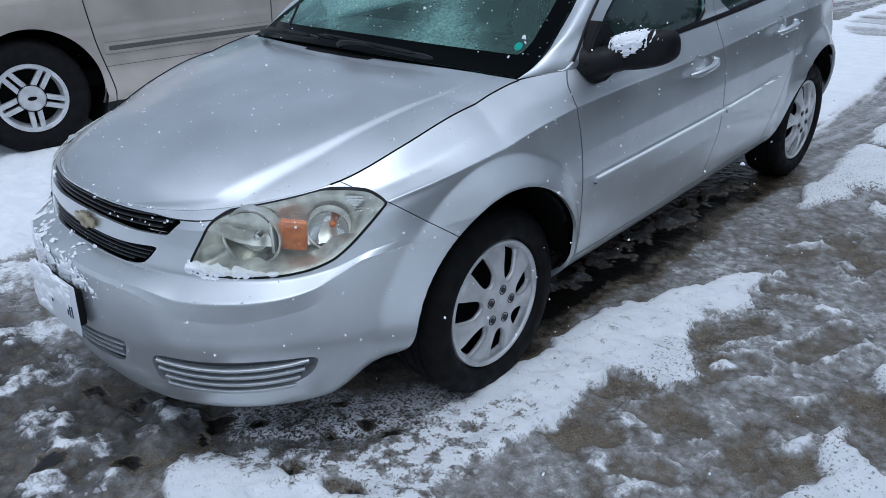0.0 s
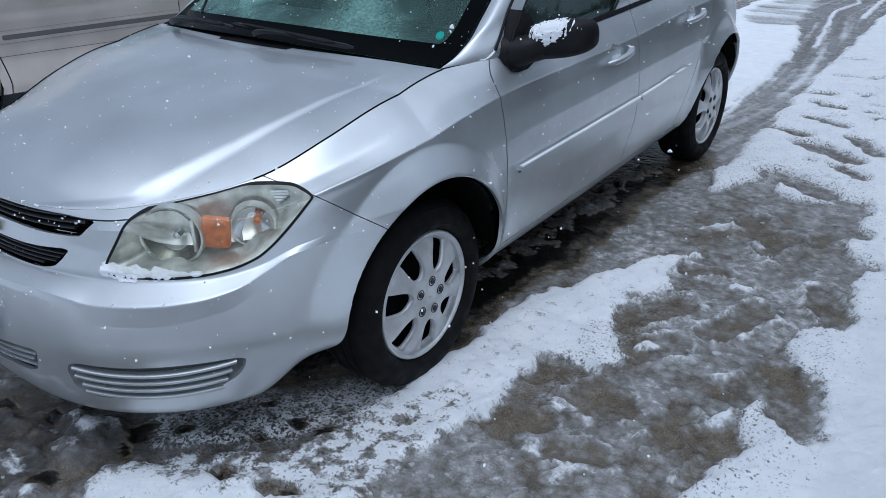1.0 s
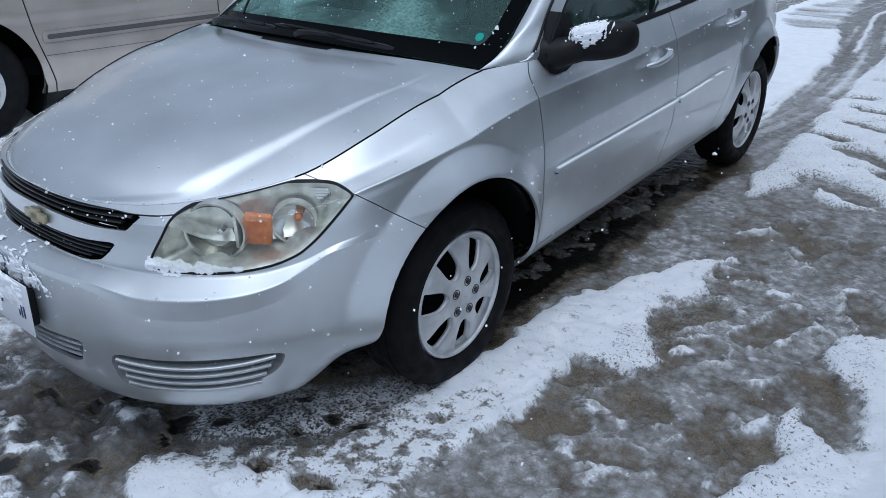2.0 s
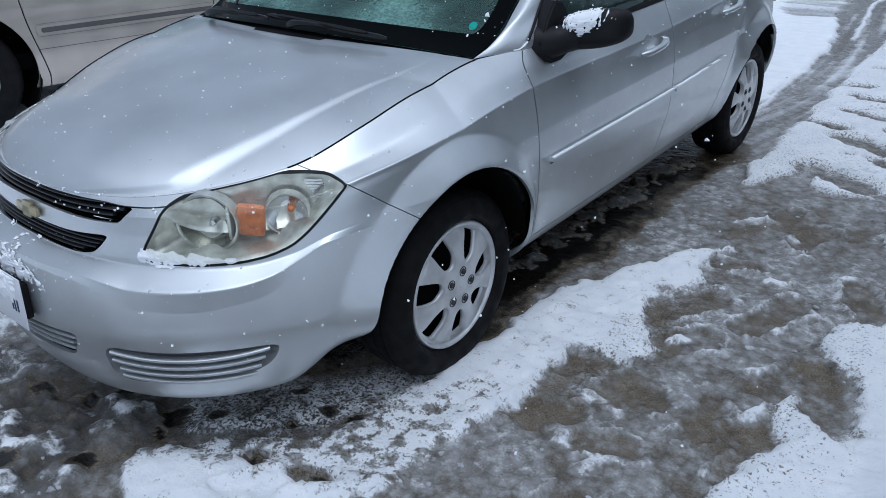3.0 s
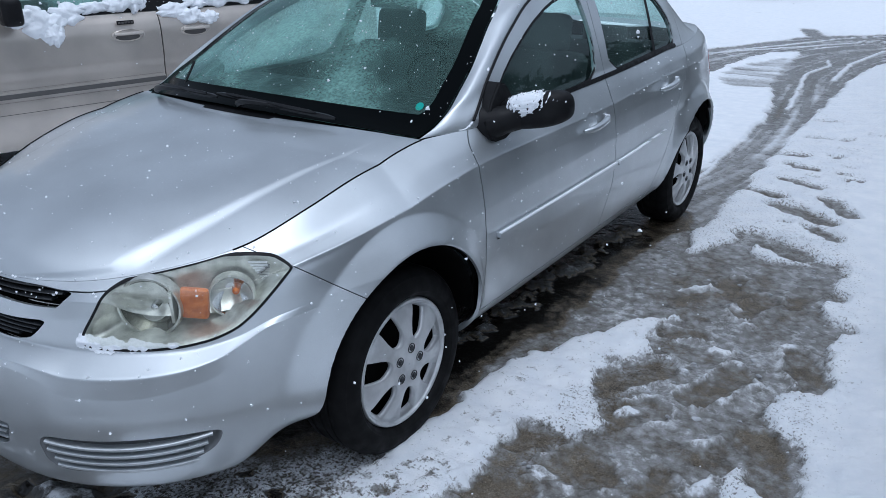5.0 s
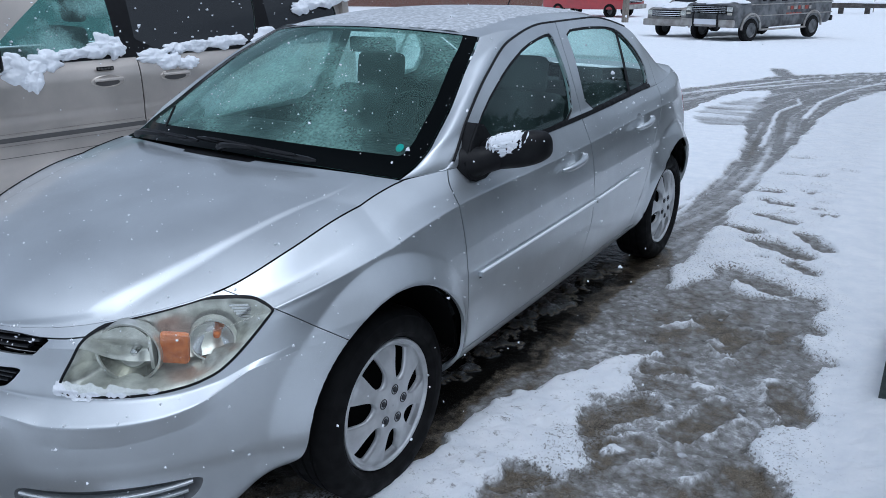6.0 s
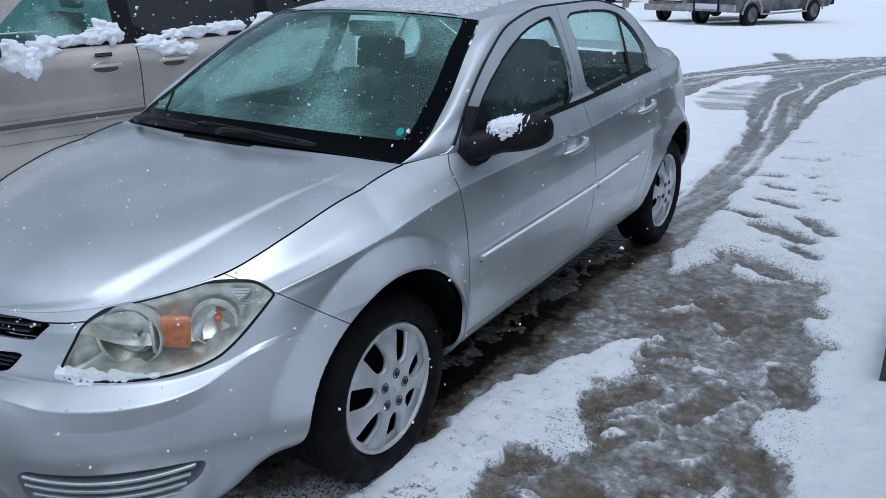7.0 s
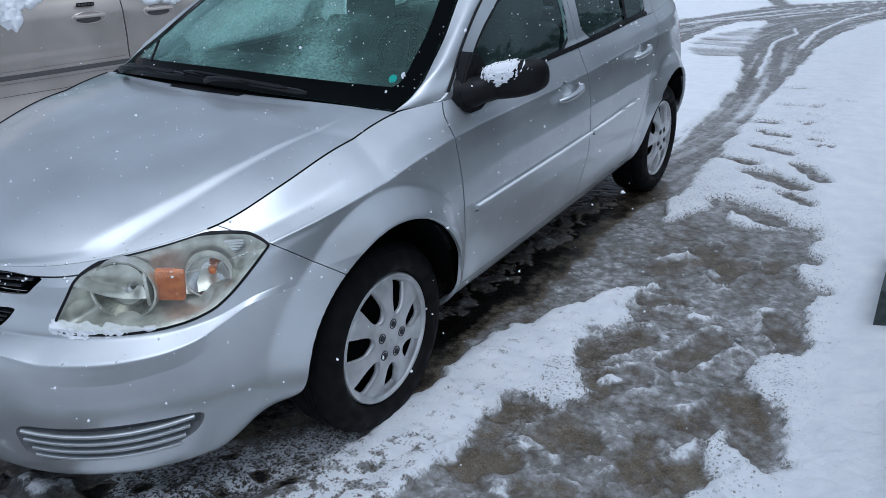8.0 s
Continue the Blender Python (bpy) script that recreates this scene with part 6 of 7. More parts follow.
def old_van(at):
    v = thing("van", "weathered grey conversion van with snow on its hood", "van", at)
    loft("body", [(0, .92, .50, .78, .86, 1.12), (.05, .96, .45, .82, .90, 1.16), (.75, .98, .42, .95, .92, 1.26), (1.55, .99, .42, 1.2, .78, 2.05), (2.2, .99, .42, 1.25, .80, 2.12), (4.9, .99, .45, 1.25, .80, 2.10), (5.15, .93, .50, 1.2, .76, 2.0)], weathered, v)
    part("windshield", box_bm((1.42, .03, .72), (0, 1.07, 1.66), .01, 2, pose(0, 0, 0, -42, 0, 0)), privacy_glass, v)
    part("grille", box_bm((1.30, .06, .24), (0, -.02, .98), .02), inner_black, v)
    for k in range(4):
        part("grille_bar", box_bm((1.30, .03, .016), (0, -.055, .90 + .055 * k), .004), chrome, v)
    for sx in (1, -1):
        part("headlight", box_bm((.20, .05, .13), (sx * .77, -.03, 1.0), .02), reflector, v)
        part("marker_light", box_bm((.16, .05, .07), (sx * .78, -.03, .86), .015), lens_solid, v)
        part("bull_bar", tube_bm([(sx * .46, -.16, .40), (sx * .46, -.20, .80), (sx * .46, -.15, .90)], .03, 8), black_plastic, v)
        for y in (.78, 4.05):
            far_wheel(v, sx * .92, y, .36, .36)
            part("arch_trim", tube_bm([(sx * 1.0, y + .47 * math.cos(a), .38 + .47 * math.sin(a)) for a in np.linspace(0, math.pi, 17)], .035, 6), pale, v)
    part("front_bumper", box_bm((2.0, .14, .22), (0, -.08, .58), .04), pale, v)
    part("plate", box_bm((.9, .03, .16), (0, -.165, .62), .01), plate_mat, v)
    part("rear_bumper", box_bm((1.9, .16, .18), (0, 5.2, .58), .04), black_plastic, v)
    for sx in (1, -1):
        part("running_board", box_bm((.14, 2.3, .05), (sx * 1.02, 2.4, .36), .01), pale, v)
        part("belt_line", box_bm((.02, 4.4, .03), (sx * .995, 2.9, 1.12), .004), pale, v)
        part("lower_line", box_bm((.02, 4.4, .03), (sx * .998, 2.9, .78), .004), pale, v)
        for k, w in enumerate((.34, .30, .30, .30, .28)):
            part("side_window", box_bm((.05, w, .48), (sx * .925, 1.75 + .62 * k, 1.42), .02, 2, pose(0, 0, 0, 0, sx * -13, 0)), privacy_glass, v)
        for k in range(7):
            part("side_mark", box_bm((.012, .11 + .03 * (k % 3), .11), (sx * 1.0, 2.6 + .2 * k, .98)), faded_red if k % 2 else pale, v)
        for k in range(5):
            part("side_mark", box_bm((.012, .12, .06), (sx * 1.0, 2.6 + .17 * k, .80)), faded_red, v)
    part("wing_mirror", box_bm((.10, .08, .22), (1.12, 1.15, 1.32), .02), black_plastic, v)
    return v


lens_solid = material("clouded_lamp", (.55, .52, .45), .3)
VAN_AT = pose(-5.90, 27.8, slope(28.5), 0, 0, -23) @ Matrix.Scale(1.155, 4)
old_van(VAN_AT)


def pickup(name, label, at, mat, cab_mat):
    v = thing(name, label, "pickup", at)
    loft("body", [(0, .86, .50, .80, .80, 1.02), (.06, .93, .45, .85, .86, 1.06), (1.3, .97, .42, .95, .90, 1.18), (2.9, .98, .42, .98, .92, 1.20), (3.1, .98, .45, .98, .93, 1.18), (5.2, .97, .48, .98, .93, 1.18), (5.3, .93, .52, .95, .90, 1.15)], mat, v)
    loft("cab", [(1.25, .90, 1.1, 1.16, .84, 1.2), (1.75, .90, 1.1, 1.3, .72, 1.76), (2.7, .90, 1.1, 1.3, .72, 1.80), (2.95, .88, 1.1, 1.25, .72, 1.70)], cab_mat, v)
    part("windshield", box_bm((1.34, .03, .62), (0, 1.45, 1.50), .01, 2, pose(0, 0, 0, -40, 0, 0)), privacy_glass, v)
    part("grille", box_bm((1.28, .06, .24), (0, -.02, .88), .02), inner_black, v)
    for k in range(3):
        part("grille_bar", box_bm((1.28, .03, .03), (0, -.05, .81 + .07 * k), .006), chrome, v)
    for sx in (1, -1):
        part("headlight", box_bm((.22, .05, .16), (sx * .74, -.02, .90), .02), reflector, v)
        part("side_window", box_bm((.04, .8, .36), (sx * .84, 2.2, 1.46), .02, 2, pose(0, 0, 0, 0, sx * -15, 0)), privacy_glass, v)
        for y in (.95, 4.25):
            far_wheel(v, sx * .86, y, .36, .36)
    part("front_bumper", box_bm((1.9, .14, .24), (0, -.10, .56), .05), pale, v)
    part("rear_bumper", box_bm((1.8, .14, .18), (0, 5.36, .58), .03), pale, v)
    return v


silver_pickup = pickup("pickup", "old silver pickup with a snow-covered hood", pose(-8.05, 29.6, slope(30), 0, 0, -20) @ Matrix.Scale(1.08, 4), pale, pale)
red_pickup = pickup("pickup", "red pickup parked at the far side of the lot", pose(-15.6, 46.4, slope(40), 0, 0, 80) @ Matrix.Scale(1.18, 4), red_paint, red_paint)


def snow_cap(name, label, at, size, seed, lumpy=.25, mat=None):
    """A soft cap of snow, flat below, lumpy on top."""
    bm = bmesh.new()
    bmesh.ops.create_icosphere(bm, subdivisions=5 if max(size) > .05 else 3, radius=1)
    long = max(size)
    for v in bm.verts:
        d = v.co.normalized()
        q = Vector((d.x * size[0], d.y * size[1], d.z * size[2])) / long
        f = 1 + lumpy * (1.1 * noise.noise(q * 2.6 + Vector((seed, 0, 0))) + .55 * noise.noise(q * 5.5 + Vector((0, seed, 0))) + .16 * noise.noise(q * 12 + Vector((0, 0, seed))))
        v.co = (d.x * size[0] * f, d.y * size[1] * f, (d.z if d.z > 0 else d.z * .35) * size[2] * f)
    ob = part(name, bm, mat or snow_mat, shade=False)
    ob.data.polygons.foreach_set("use_smooth", [True] * len(ob.data.polygons))
    ob.matrix_world = at
    return tagged(ob, label, "snow", "", "stuff")


snow_cap("snow_cap", "snow cover on the hood of the van", VAN_AT @ pose(0, .55, 1.19, 4), (.92, .55, .10), 1)
snow_cap("snow_cap", "snow cover on the roof of the van", VAN_AT @ pose(0, 3.3, 2.08), (.78, 1.9, .10), 2)
PICKUP_AT = pose(-8.05, 29.6, slope(30), 0, 0, -20) @ Matrix.Scale(1.08, 4)
snow_cap("snow_cap", "snow cover on the hood of the silver pickup", PICKUP_AT @ pose(0, .65, 1.12, 5), (.90, .66, .11), 3)
snow_cap("snow_cap", "snow cover on the roof of the silver pickup", PICKUP_AT @ pose(0, 2.3, 1.76), (.74, .6, .10), 4)

# wooden utility pole, guard rail, brick building
wood = material("weathered_pole", (.22, .19, .16), .85)
grain(wood, 6, (.13, .11, .09), (.30, .27, .23), stretch=(6, 6, .5))
pole = thing("utility_pole", "weathered wooden utility pole standing in the snow", "pole")
part("shaft", tube_bm([(-14.0, 40.7, -1.0), (-14.0, 40.7, 3.5), (-14.02, 40.7, 8.6)], [.19, .17, .13], 16), wood, pole)
beam = material("dark_rail", (.075, .07, .065), .8)
grain(beam, 5, (.05, .045, .04), (.12, .11, .10))
fence = thing("guard_rail", "dark timber guard rail with snow on top", "fence")
part("rail", box_bm((16.4, .16, .30), (2.6, 54.5, -.30), .02), beam, fence)
for k in range(11):
    part("post", box_bm((.30, .22, .75), (-5.0 + 1.5 * k, 54.62, -.62), .02), beam, fence)
snow_cap("snow_cap", "ridge of snow along the guard rail", pose(2.6, 54.5, -.16), (8.2, .14, .12), 5)
part_wire = thing("wire_fence", "thin grey wire fence behind the guard rail", "fence")
for k in range(8):
    part("post", tube_bm([(-6 + 2.6 * k, 57, -.95), (-6 + 2.6 * k, 57, 1.0)], .03, 8), pale, part_wire)
for z in (.95, .3, -.4):
    part("wire", tube_bm([(-6, 57, z), (12.2, 57, z)], .012, 5), pale, part_wire)

brick = material("red_brown_brick", (.23, .10, .075), .85)
n, l, b = nodes_of(brick)
tx, co = n.new("ShaderNodeTexBrick"), n.new("ShaderNodeTexCoord")
mp = n.new("ShaderNodeMapping")
mp.inputs["Rotation"].default_value = (radians(90), 0, 0)
tx.inputs["Scale"].default_value = 4.4
tx.inputs["Color1"].default_value, tx.inputs["Color2"].default_value, tx.inputs["Mortar"].default_value = (.24, .10, .07, 1), (.17, .075, .055, 1), (.33, .30, .27, 1)
l.new(co.outputs["Object"], mp.inputs[0])
l.new(mp.outputs[0], tx.inputs["Vector"])
l.new(tx.outputs["Color"], b.inputs["Base Color"])
house = thing("brick_building", "red-brown brick building across the lot", "building")
part("wall", box_bm((40, 8, 6.5), (-42, 62, 2.3), .03), brick, house)
part("roof", box_bm((40.8, 8.8, .35), (-42, 62, 5.72), .05), beam, house)
trim_white = material("white_trim", (.7, .7, .68), .6)
for k in range(6):
    wdw = part("window", box_bm((1.6, .10, 1.5), (-58 + 6.2 * k, 57.97, 2.2), .02), privacy_glass, house)
    part("sill", box_bm((1.8, .22, .12), (-58 + 6.2 * k, 57.92, 1.38), .02), trim_white, wdw)
    part("frame", box_bm((.10, .14, 1.5), (-58 + 6.2 * k, 57.93, 2.2), .01), trim_white, wdw)

# ---- a hedge beside the drive, seen only in reflections, and an added house behind the camera ----
needles = material("evergreen_needles", (.035, .055, .035), .8)
grain(needles, 12, (.02, .035, .022), (.06, .085, .055))
hedge = bmesh.new()
rng = random.Random(3)
for k in range(15000):
    y = rng.uniform(-.4, 15)
    top = 1.75 + .6 * (1 - abs((y / .62) % 1 - .5) * 2) ** .8 + .25 * math.sin(y * 1.7)
    z = rng.uniform(0.03, 1) ** .85 * top
    x = 3.5 + rng.uniform(-1, 1) * .55 * (1 - .75 * max(0, z / top - .55) / .45)
    s_ = rng.uniform(.05, .12)
    a, c = rng.uniform(0, 6.3), rng.uniform(.4, 1.1)
    base = Vector((x, y, z + slope(y)))
    d = Vector((math.cos(a), math.sin(a), c)).normalized()
    e_ = d.cross(Vector((0, 0, 1))).normalized() * s_ * .45
    tip = base + d * s_ * 2.2
    v = [hedge.verts.new(q) for q in (base - e_, base + e_, tip)]
    hedge.faces.new(v)
    w = d.cross(e_).normalized() * s_ * .4
    v = [hedge.verts.new(q) for q in (base - w, base + w, tip)]
    hedge.faces.new(v)
tagged(part("hedge", hedge, needles), "tall dark evergreen hedge with pointed tops beside the drive", "hedge", "", "stuff")
# house added out of view; its pale wall brightens the front bumper
siding = material("grey_siding", (.62, .62, .60), .7)
grain(siding, 4, (.55, .55, .54), (.68, .68, .66))
added_house = thing("house", "grey sided house behind the drive", "house")
part("wall", box_bm((18, .3, 3.2), (0, -13.2, 1.5), .02), siding, added_house)
part("roof", box_bm((19, 4.2, .22), (0, -14.6, 3.9), .03, 2, pose(0, 0, 0, -28, 0, 0)), dark_trim, added_house)
part("garage_door", box_bm((4.8, .12, 2.2), (-1.0, -13.0, 1.08), .02), trim_white, added_house)
# dark edge of a raised bed by the bank
timber = material("dark_green_timber", (.035, .05, .048), .55)
grain(timber, 9, (.02, .03, .03), (.06, .075, .07), stretch=(4, .6, 4))
bed = thing("garden_edging", "dark green timber edging half buried in snow", "edging")
part("board", box_bm((.05, .72, .30), (2.122, 1.70, .07), .008), timber, bed)
part("stake", box_bm((.05, .05, .34), (2.165, 1.42, .07), .006), timber, bed)
twigs = bmesh.new()
for k in range(420):
    y = 2.35 + rng.gauss(0, .10) if k % 3 else .55 + rng.gauss(0, .12)
    base = Vector((2.16 + .12 * rng.random() if k % 3 else 2.26 + .1 * rng.random(), y, .06 + .28 * rng.random()))
    d = Vector((rng.gauss(0, 1), rng.gauss(0, 1), .6)).normalized()
    e_ = d.cross(Vector((0, 0, 1))).normalized() * .012
    twigs.faces.new([twigs.verts.new(q) for q in (base - e_, base + e_, base + d * .07)])
tagged(part("low_shrub", twigs, needles), "low dark shrub poking out of the snow bank", "shrub", "", "stuff")

# ---- snow lying on the cars ----
def clump(name, label, at, size, seed, lump=.022):
    """A patch of stuck snow: ragged outline, rounded lumps."""
    bm = bmesh.new()
    w, h, depth = size
    around_, out_ = 72, 16
    rings = []
    for i in range(1, out_ + 1):
        rho = (i / out_) ** .8
        ring_ = []
        for k in range(around_):
            a = 2 * math.pi * k / around_
            c, s = math.cos(a), math.sin(a)
            r = 1 + .50 * noise.noise(Vector((c * 1.3, s * 1.3, seed))) + .26 * noise.noise(Vector((c * 3.0, s * 3.0, seed + 5))) + .09 * noise.noise(Vector((c * 8, s * 8, seed + 9)))
            r = 1 + (r - 1) * rho
            x, y = w * rho * r * c, h * rho * r * s
            f = .85 + .55 * noise.noise(Vector((x / lump, y / lump, seed))) + .14 * noise.noise(Vector((x / lump * 2.3, y / lump * 2.3, seed + 3)))
            z = depth * max(1 - rho ** 3, 0) ** .6 * max(f, .1) - .004
            ring_.append(bm.verts.new((x, y, z)))
        rings.append(ring_)
    bm.faces.new(rings[0])
    for a_, b_ in zip(rings, rings[1:]):
        for k in range(around_):
            bm.faces.new((a_[k], a_[(k + 1) % around_], b_[(k + 1) % around_], b_[k]))
    bmesh.ops.recalc_face_normals(bm, faces=bm.faces)
    ob = part(name, bm, snow_mat, shade=False)
    ob.data.polygons.foreach_set("use_smooth", [True] * len(ob.data.polygons))
    ob.matrix_world = at
    return tagged(ob, label, "snow", "", "stuff")



def plaster(label, sheet, field, depth, seed, grains, ragged):
    """Wet snow stuck to a skin: a ragged sheet that follows it, lumpy and thin at its rim."""
    def edge(p):
        u, v = np.degrees(np.arctan2(p[:, 0], -p[:, 1])) * .0155, p[:, 2] + np.hypot(p[:, 0], p[:, 1])
        return field(p) + ragged * ((rough(u, v, 45, seed, 3) - .5) + .7 * (rough(u, v, grains, seed + 3, 3) - .5))
    s = refined(sheet.inside(lambda p: field(p) - .06), 2).inside(edge)
    u, v = np.degrees(np.arctan2(s.p[:, 0], -s.p[:, 1])) * .0155, s.p[:, 2] + np.hypot(s.p[:, 0], s.p[:, 1])
    body = smooth(.004, -.030, edge(s.p))
    up_ = .0008 + depth * body * (.25 + 1.3 * rough(u, v, 60, seed + 7, 4) ** 1.5) + .0014 * rough(u, v, 300, seed + 9, 2)
    return tagged(sheet_part("snow_patch", displaced(s, up_), snow_mat), label, "snow", "", "stuff")


# wet snow along the lower edge of the lamps, on the bumper and the plate
lamp_heap = track((26.6, .012), (28.5, .020), (33, .017), (38, .012), (42, .004), (44, -.02))


def lamp_snow(p):
    a = np.degrees(np.arctan2(p[:, 0], -p[:, 1]))
    inside_ = np.abs(p[:, 2] - .654 + .0009 * (a - 30)) - lamp_heap(a)
    return np.where((p[:, 1] < -.4) & (a > 26.4) & (a < 45), inside_, 1.0)


for sheet in both(side):
    mx = 1 if sheet is side else -1
    plaster("wet snow along the lower edge of the headlight", sheet, lambda p: lamp_snow(p * (mx, 1, 1)), .010, 200, 110, .022)
front_snow = outline([(-.58, .605), (-.30, .610), (.02, .604), (.12, .592), (.14, .565), (.09, .54), (-.05, .535), (-.22, .52), (-.24, .45), (-.40, .44), (-.55, .47), (-.64, .54)], 1)
for sheet in both(side):
    plaster("thin wet snow plastered over the bumper", sheet, lambda p: np.where(p[:, 1] < -.5, within_line(np.stack([p[:, 0], p[:, 2]], -1), front_snow), 1.0), .006, 240, 130, .13)
for k, (x, z, w, h_) in enumerate(((-.10, .04, .07, .045), (-.02, .055, .08, .03), (.06, .06, .06, .02), (-.12, -.02, .04, .05), (-.06, .0, .05, .035), (.03, .02, .05, .03), (-.08, -.05, .06, .02), (.09, .03, .03, .035))):
    clump("snow_patch", "snow caked on the plate", plate.matrix_world @ pose(x, -.003, z, 90, 0, 0), (w, h_, .010), 270 + k, .03)
def mirror_skin():
    """The housing of the wing mirror as a fine sheet."""
    u, v = np.meshgrid(np.linspace(0, 2 * math.pi, 320), np.linspace(.02, math.pi - .02, 180), indexing="ij")
    raw = np.stack([np.sin(v) * np.cos(u), np.sin(v) * np.sin(u), np.cos(v)], -1)
    x, y, z = (np.sign(raw[..., i]) * np.abs(raw[..., i]) ** e for i, e in enumerate((.55, .75, .72)))
    taper = .80 + .22 * x
    low_ = np.where(z < 0, 1 - .34 * np.maximum(0, x + .2), 1)
    pts_ = np.stack([x * .125 + .905, np.where(y < 0, y * .064, y * .038) + .03 * x + .02 * x * x + .60, z * .078 * taper * low_ + .012 * x + 1.032], -1)
    s = Sheet.grid(pts_)
    s.n *= np.sign(((s.p - np.array([.905, .60, 1.032])) * s.n).sum(1).mean())
    return s


def mirror_heap(p):
    """Distance from the middle of the heap, and a coordinate that runs up over the housing."""
    up = p[:, 2] - p[:, 1]
    return np.hypot((p[:, 0] - .912) / .128, (up - .545) / .052), up


skin = mirror_skin()
d, up = mirror_heap(skin.p)
keep_ = skin.inside(.75 * d ** 2 - .40 + 1.2 * (rough(skin.p[:, 0], up, 34, 91, 4) - .5) + 1.9 * (rough(skin.p[:, 0], up, 170, 93, 3) - .5) + 3 * smooth(.585, .62, skin.p[:, 1]))
d, up = mirror_heap(keep_.p)
tagged(sheet_part("snow_cap", displaced(keep_, .001 + .017 * np.sqrt(np.clip(1.15 - d, 0, 1)) * rough(keep_.p[:, 0], up, 75, 95, 4) ** 1.4 + .005 * rough(keep_.p[:, 0], up, 330, 97, 2)), snow_mat), "wet grainy snow on top of the wing mirror", "snow", "", "stuff")
roof_snow = refined(roof_grid(.975, 2.32, 160).inside(lambda p: np.abs(p[:, 0]) - .53 + .05 * rough(p[:, 1], p[:, 1] * 0, 6, 9)), 0)
thin_snow = material("thin_wet_snow", (.7, .72, .75), .6)
grain(thin_snow, 55, (.40, .42, .44), (.68, .70, .73), lo=.40, hi=.66)
bumpy(thin_snow, 120, .5, .004)
h = rough(roof_snow.p[:, 0], roof_snow.p[:, 1], 26, 15, 4)
e = smooth(.53, .44, np.abs(roof_snow.p[:, 0]) + .05 * (h - .5)) * smooth(.87, .93, roof_snow.p[:, 1] + .08 * (h - .5))
tagged(sheet_part("snow_cover", displaced(roof_snow, e * (.0035 + .002 * h) - .004 * (1 - e)), thin_snow), "thin wet snow cover on the sedan roof", "snow", "", "stuff")

# clumps along the windows of the SUV, in its own measures
rng = random.Random(5)
CLUMPS = [(.86, 1.10, .15, .07), (.97, 1.05, .14, .10), (1.0, .985, .07, .06), (1.12, 1.11, .12, .06), (1.3, 1.14, .11, .035), (1.44, 1.15, .09, .045), (1.55, 1.18, .11, .075), (1.60, 1.16, .07, .06), (1.87, 1.085, .12, .05), (1.98, 1.04, .10, .06), (2.1, 1.02, .10, .05), (2.02, 1.13, .11, .04), (2.2, 1.14, .13, .045), (2.42, 1.15, .13, .045), (2.56, 1.16, .10, .04), (2.9, 1.16, .2, .07), (3.22, 1.38, .10, .05), (3.38, 1.42, .12, .05), (3.54, 1.44, .12, .06), (3.66, 1.46, .09, .05), (3.3, 1.52, .09, .07)]
for k, (y, z, w, hgt_) in enumerate(CLUMPS):
    x = float(suv_out(z)) + .012
    lean = -16 if z > 1.09 else -4
    clump("snow_clump", "lumpy snow stuck below the SUV windows", SUV_AT @ pose(x - .01, y, z, 0, lean, 0) @ pose(0, 0, 0, 90, 0, 90), (w, hgt_ * 1.1, .055), 20 + k, .055)
for k in range(130):
    y, z = rng.uniform(.85, 3.4), rng.uniform(1.12, 1.6)
    if rng.random() < .35:
        z = rng.uniform(1.1, 1.24)
    x = float(suv_out(z)) - .002
    s_ = rng.uniform(.002, .009)
    snow_cap("snow_fleck", "snow flecks stuck to the SUV glass", SUV_AT @ pose(x, y, z, 0, -15, 0), (.008, s_, s_ * rng.uniform(.6, 1.3)), 60 + k, .6)
snow_cap("snow_cap", "thick snow on the roof of the SUV", SUV_AT @ pose(-.92, 2.2, 1.73), (.70, 1.5, .16), 41, .2)
snow_cap("snow_cap", "thick snow on the hood of the SUV", SUV_AT @ pose(-.92, -.2, 1.07), (.80, .62, .14), 42, .2)

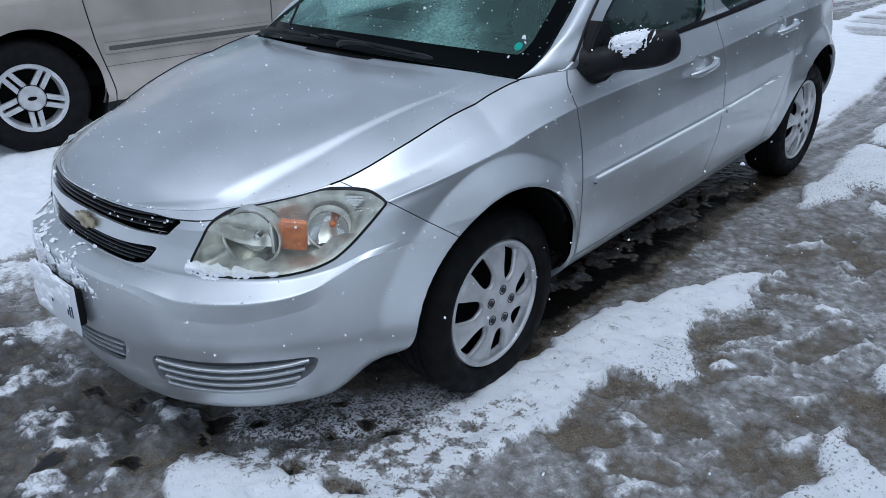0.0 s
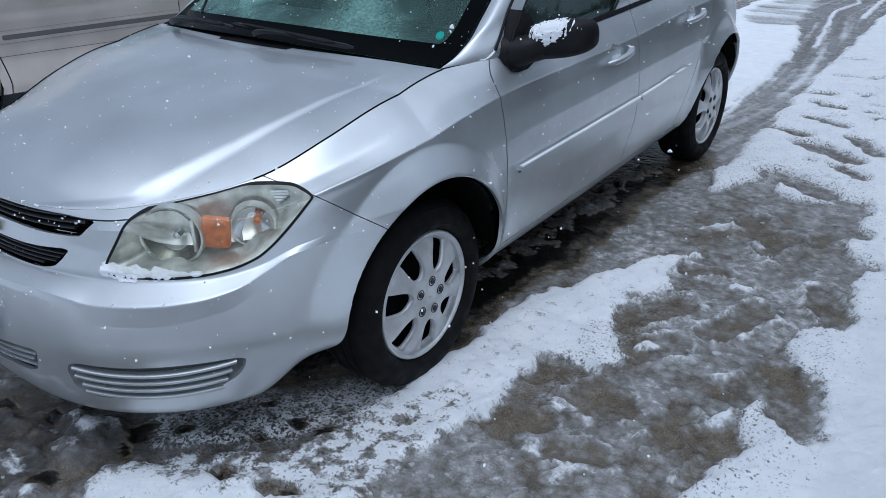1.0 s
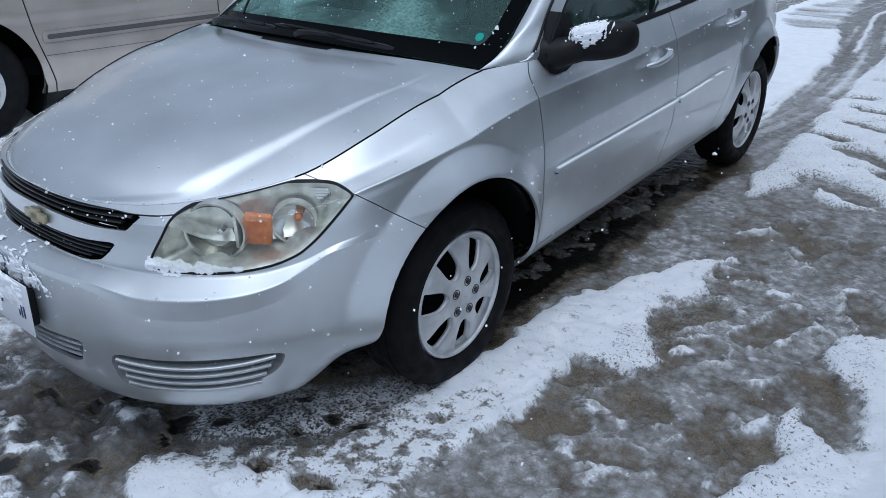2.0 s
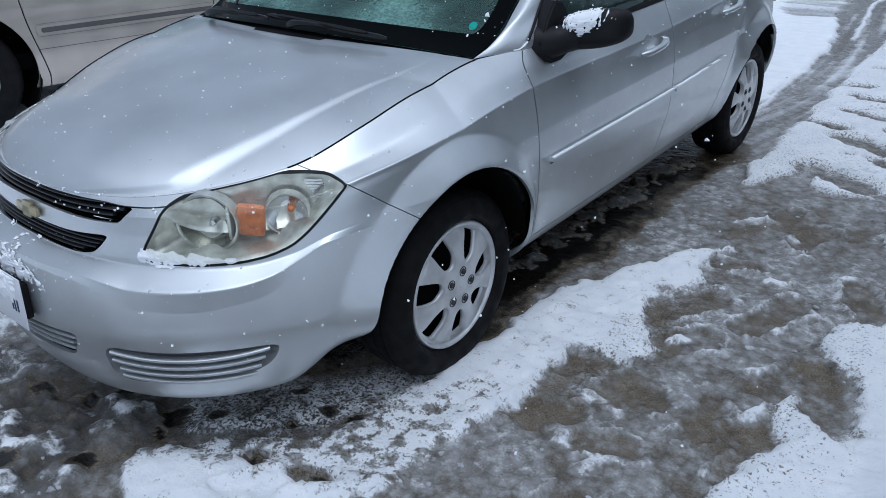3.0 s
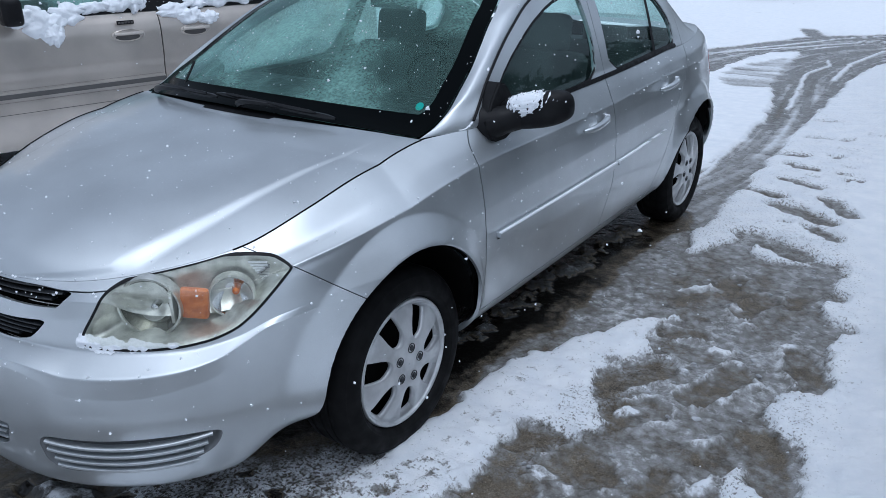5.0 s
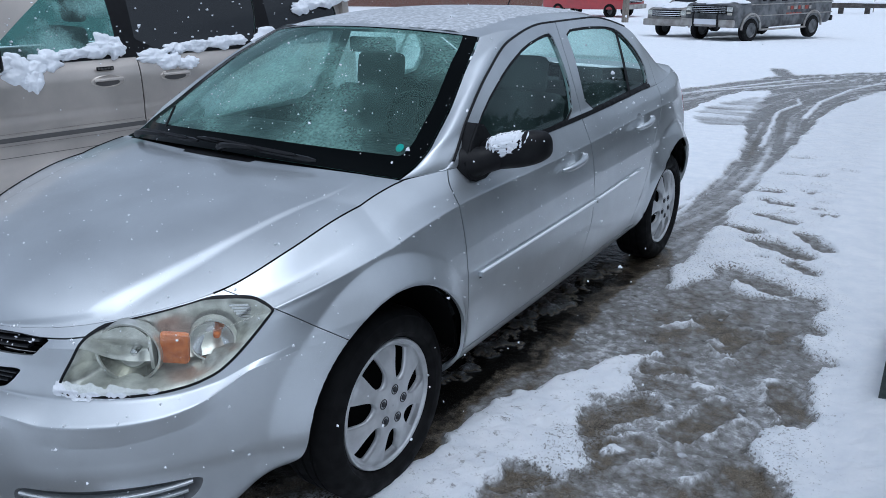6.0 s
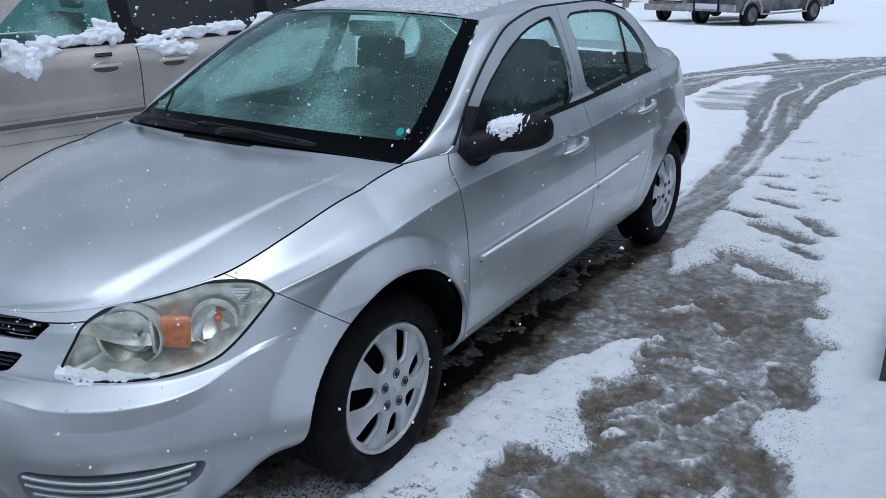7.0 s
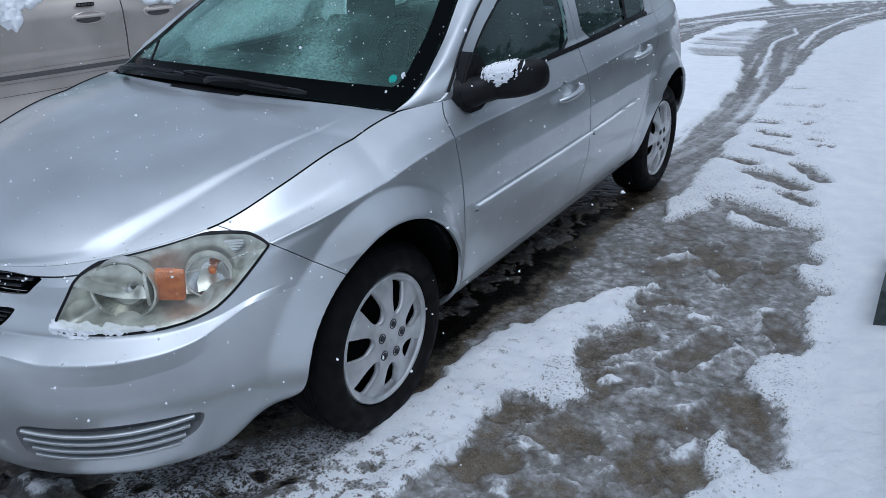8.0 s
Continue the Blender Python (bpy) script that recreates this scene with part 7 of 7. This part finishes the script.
# wet flecks of snow sticking to the paintwork
def flecks(name, label, sheet, count, low, high, keep, seed):
    rng = random.Random(seed)
    bm = bmesh.new()
    areas = [f for f in sheet.f if keep(sheet.p[f].mean(0))]
    for _ in range(count):
        f = rng.choice(areas)
        q = sheet.p[f].mean(0) + (sheet.p[f[0]] - sheet.p[f].mean(0)) * rng.uniform(-.9, .9)
        r = low + (high - low) * rng.random() ** 3
        nn = Vector(sheet.n[f[0]])
        made = bmesh.ops.create_icosphere(bm, subdivisions=1, radius=r, matrix=Matrix.Translation(Vector(q) + nn * r * .2))["verts"]
        for v in made:
            v.co += Vector((rng.uniform(-.5, .5), rng.uniform(-.5, .5), rng.uniform(-.5, .5))) * r
    tagged(part(name, bm, snow_mat), label, "snow", "", "stuff")


flecks("snow_flecks", "wet snow flecks on the hood of the sedan", hood_full, 420, .0007, .0034, lambda c: c[1] < .05, 1)
flecks("snow_flecks", "wet snow flecks on the side of the sedan", side, 620, .0009, .0042, lambda c: c[2] > .33 and not (np.hypot(c[1] + .05, c[2] - .365) < .38 or np.hypot(c[1] - 2.574, c[2] - .365) < .38), 2)
flecks("snow_flecks", "melting snow flecks on the windshield", screen, 380, .0008, .0036, lambda c: True, 3)
flecks("snow_flecks", "snow flecks on the side windows", front_glass.joined(rear_glass), 110, .0008, .0036, lambda c: True, 4)
# snow drifting down, a few flakes hanging in the air
air = bmesh.new()
rng = random.Random(8)
for _ in range(380):
    d = rng.uniform(.9, 6.5)
    x, y, z = 2.0 - d * rng.uniform(.1, .95), -1.5 + d * rng.uniform(.35, 1.0), rng.uniform(.35, 1.75)
    if abs(x) < .95 and z < 1.5 and y > -1.05:
        z += 1.2 if z < .6 else .6
    r = .0013 + .0030 * rng.random() ** 3
    made = bmesh.ops.create_icosphere(air, subdivisions=1, radius=r, matrix=Matrix.Translation((x, y, z)))["verts"]
    for v in made:
        v.co += Vector((rng.uniform(-.5, .5), rng.uniform(-.5, .5), rng.uniform(-.5, .5))) * r
tagged(part("falling_snow", air, snow_mat), "scattered snowflakes drifting down through the air", "snow", "", "stuff")


# what nobody could count lies in one mesh
def gather(label_):
    obs = sorted((o for o in bpy.data.objects if o.type == "MESH" and o.parent is None and o.name.startswith("snow_") and o.get("label") == label_), key=lambda o: o.name)
    if len(obs) < 2:
        return
    bm = bmesh.new()
    for o in obs:
        o.data.transform(o.matrix_world)
        bm.from_mesh(o.data)
    first = obs[0]
    bm.to_mesh(first.data)
    bm.free()
    first.matrix_world = Matrix()
    for o in obs[1:]:
        bpy.data.objects.remove(o)


for label_ in ("wet snow along the lower edge of the headlight", "thin wet snow plastered over the bumper", "snow caked on the plate", "lumpy snow stuck below the SUV windows", "snow flecks stuck to the SUV glass"):
    gather(label_)
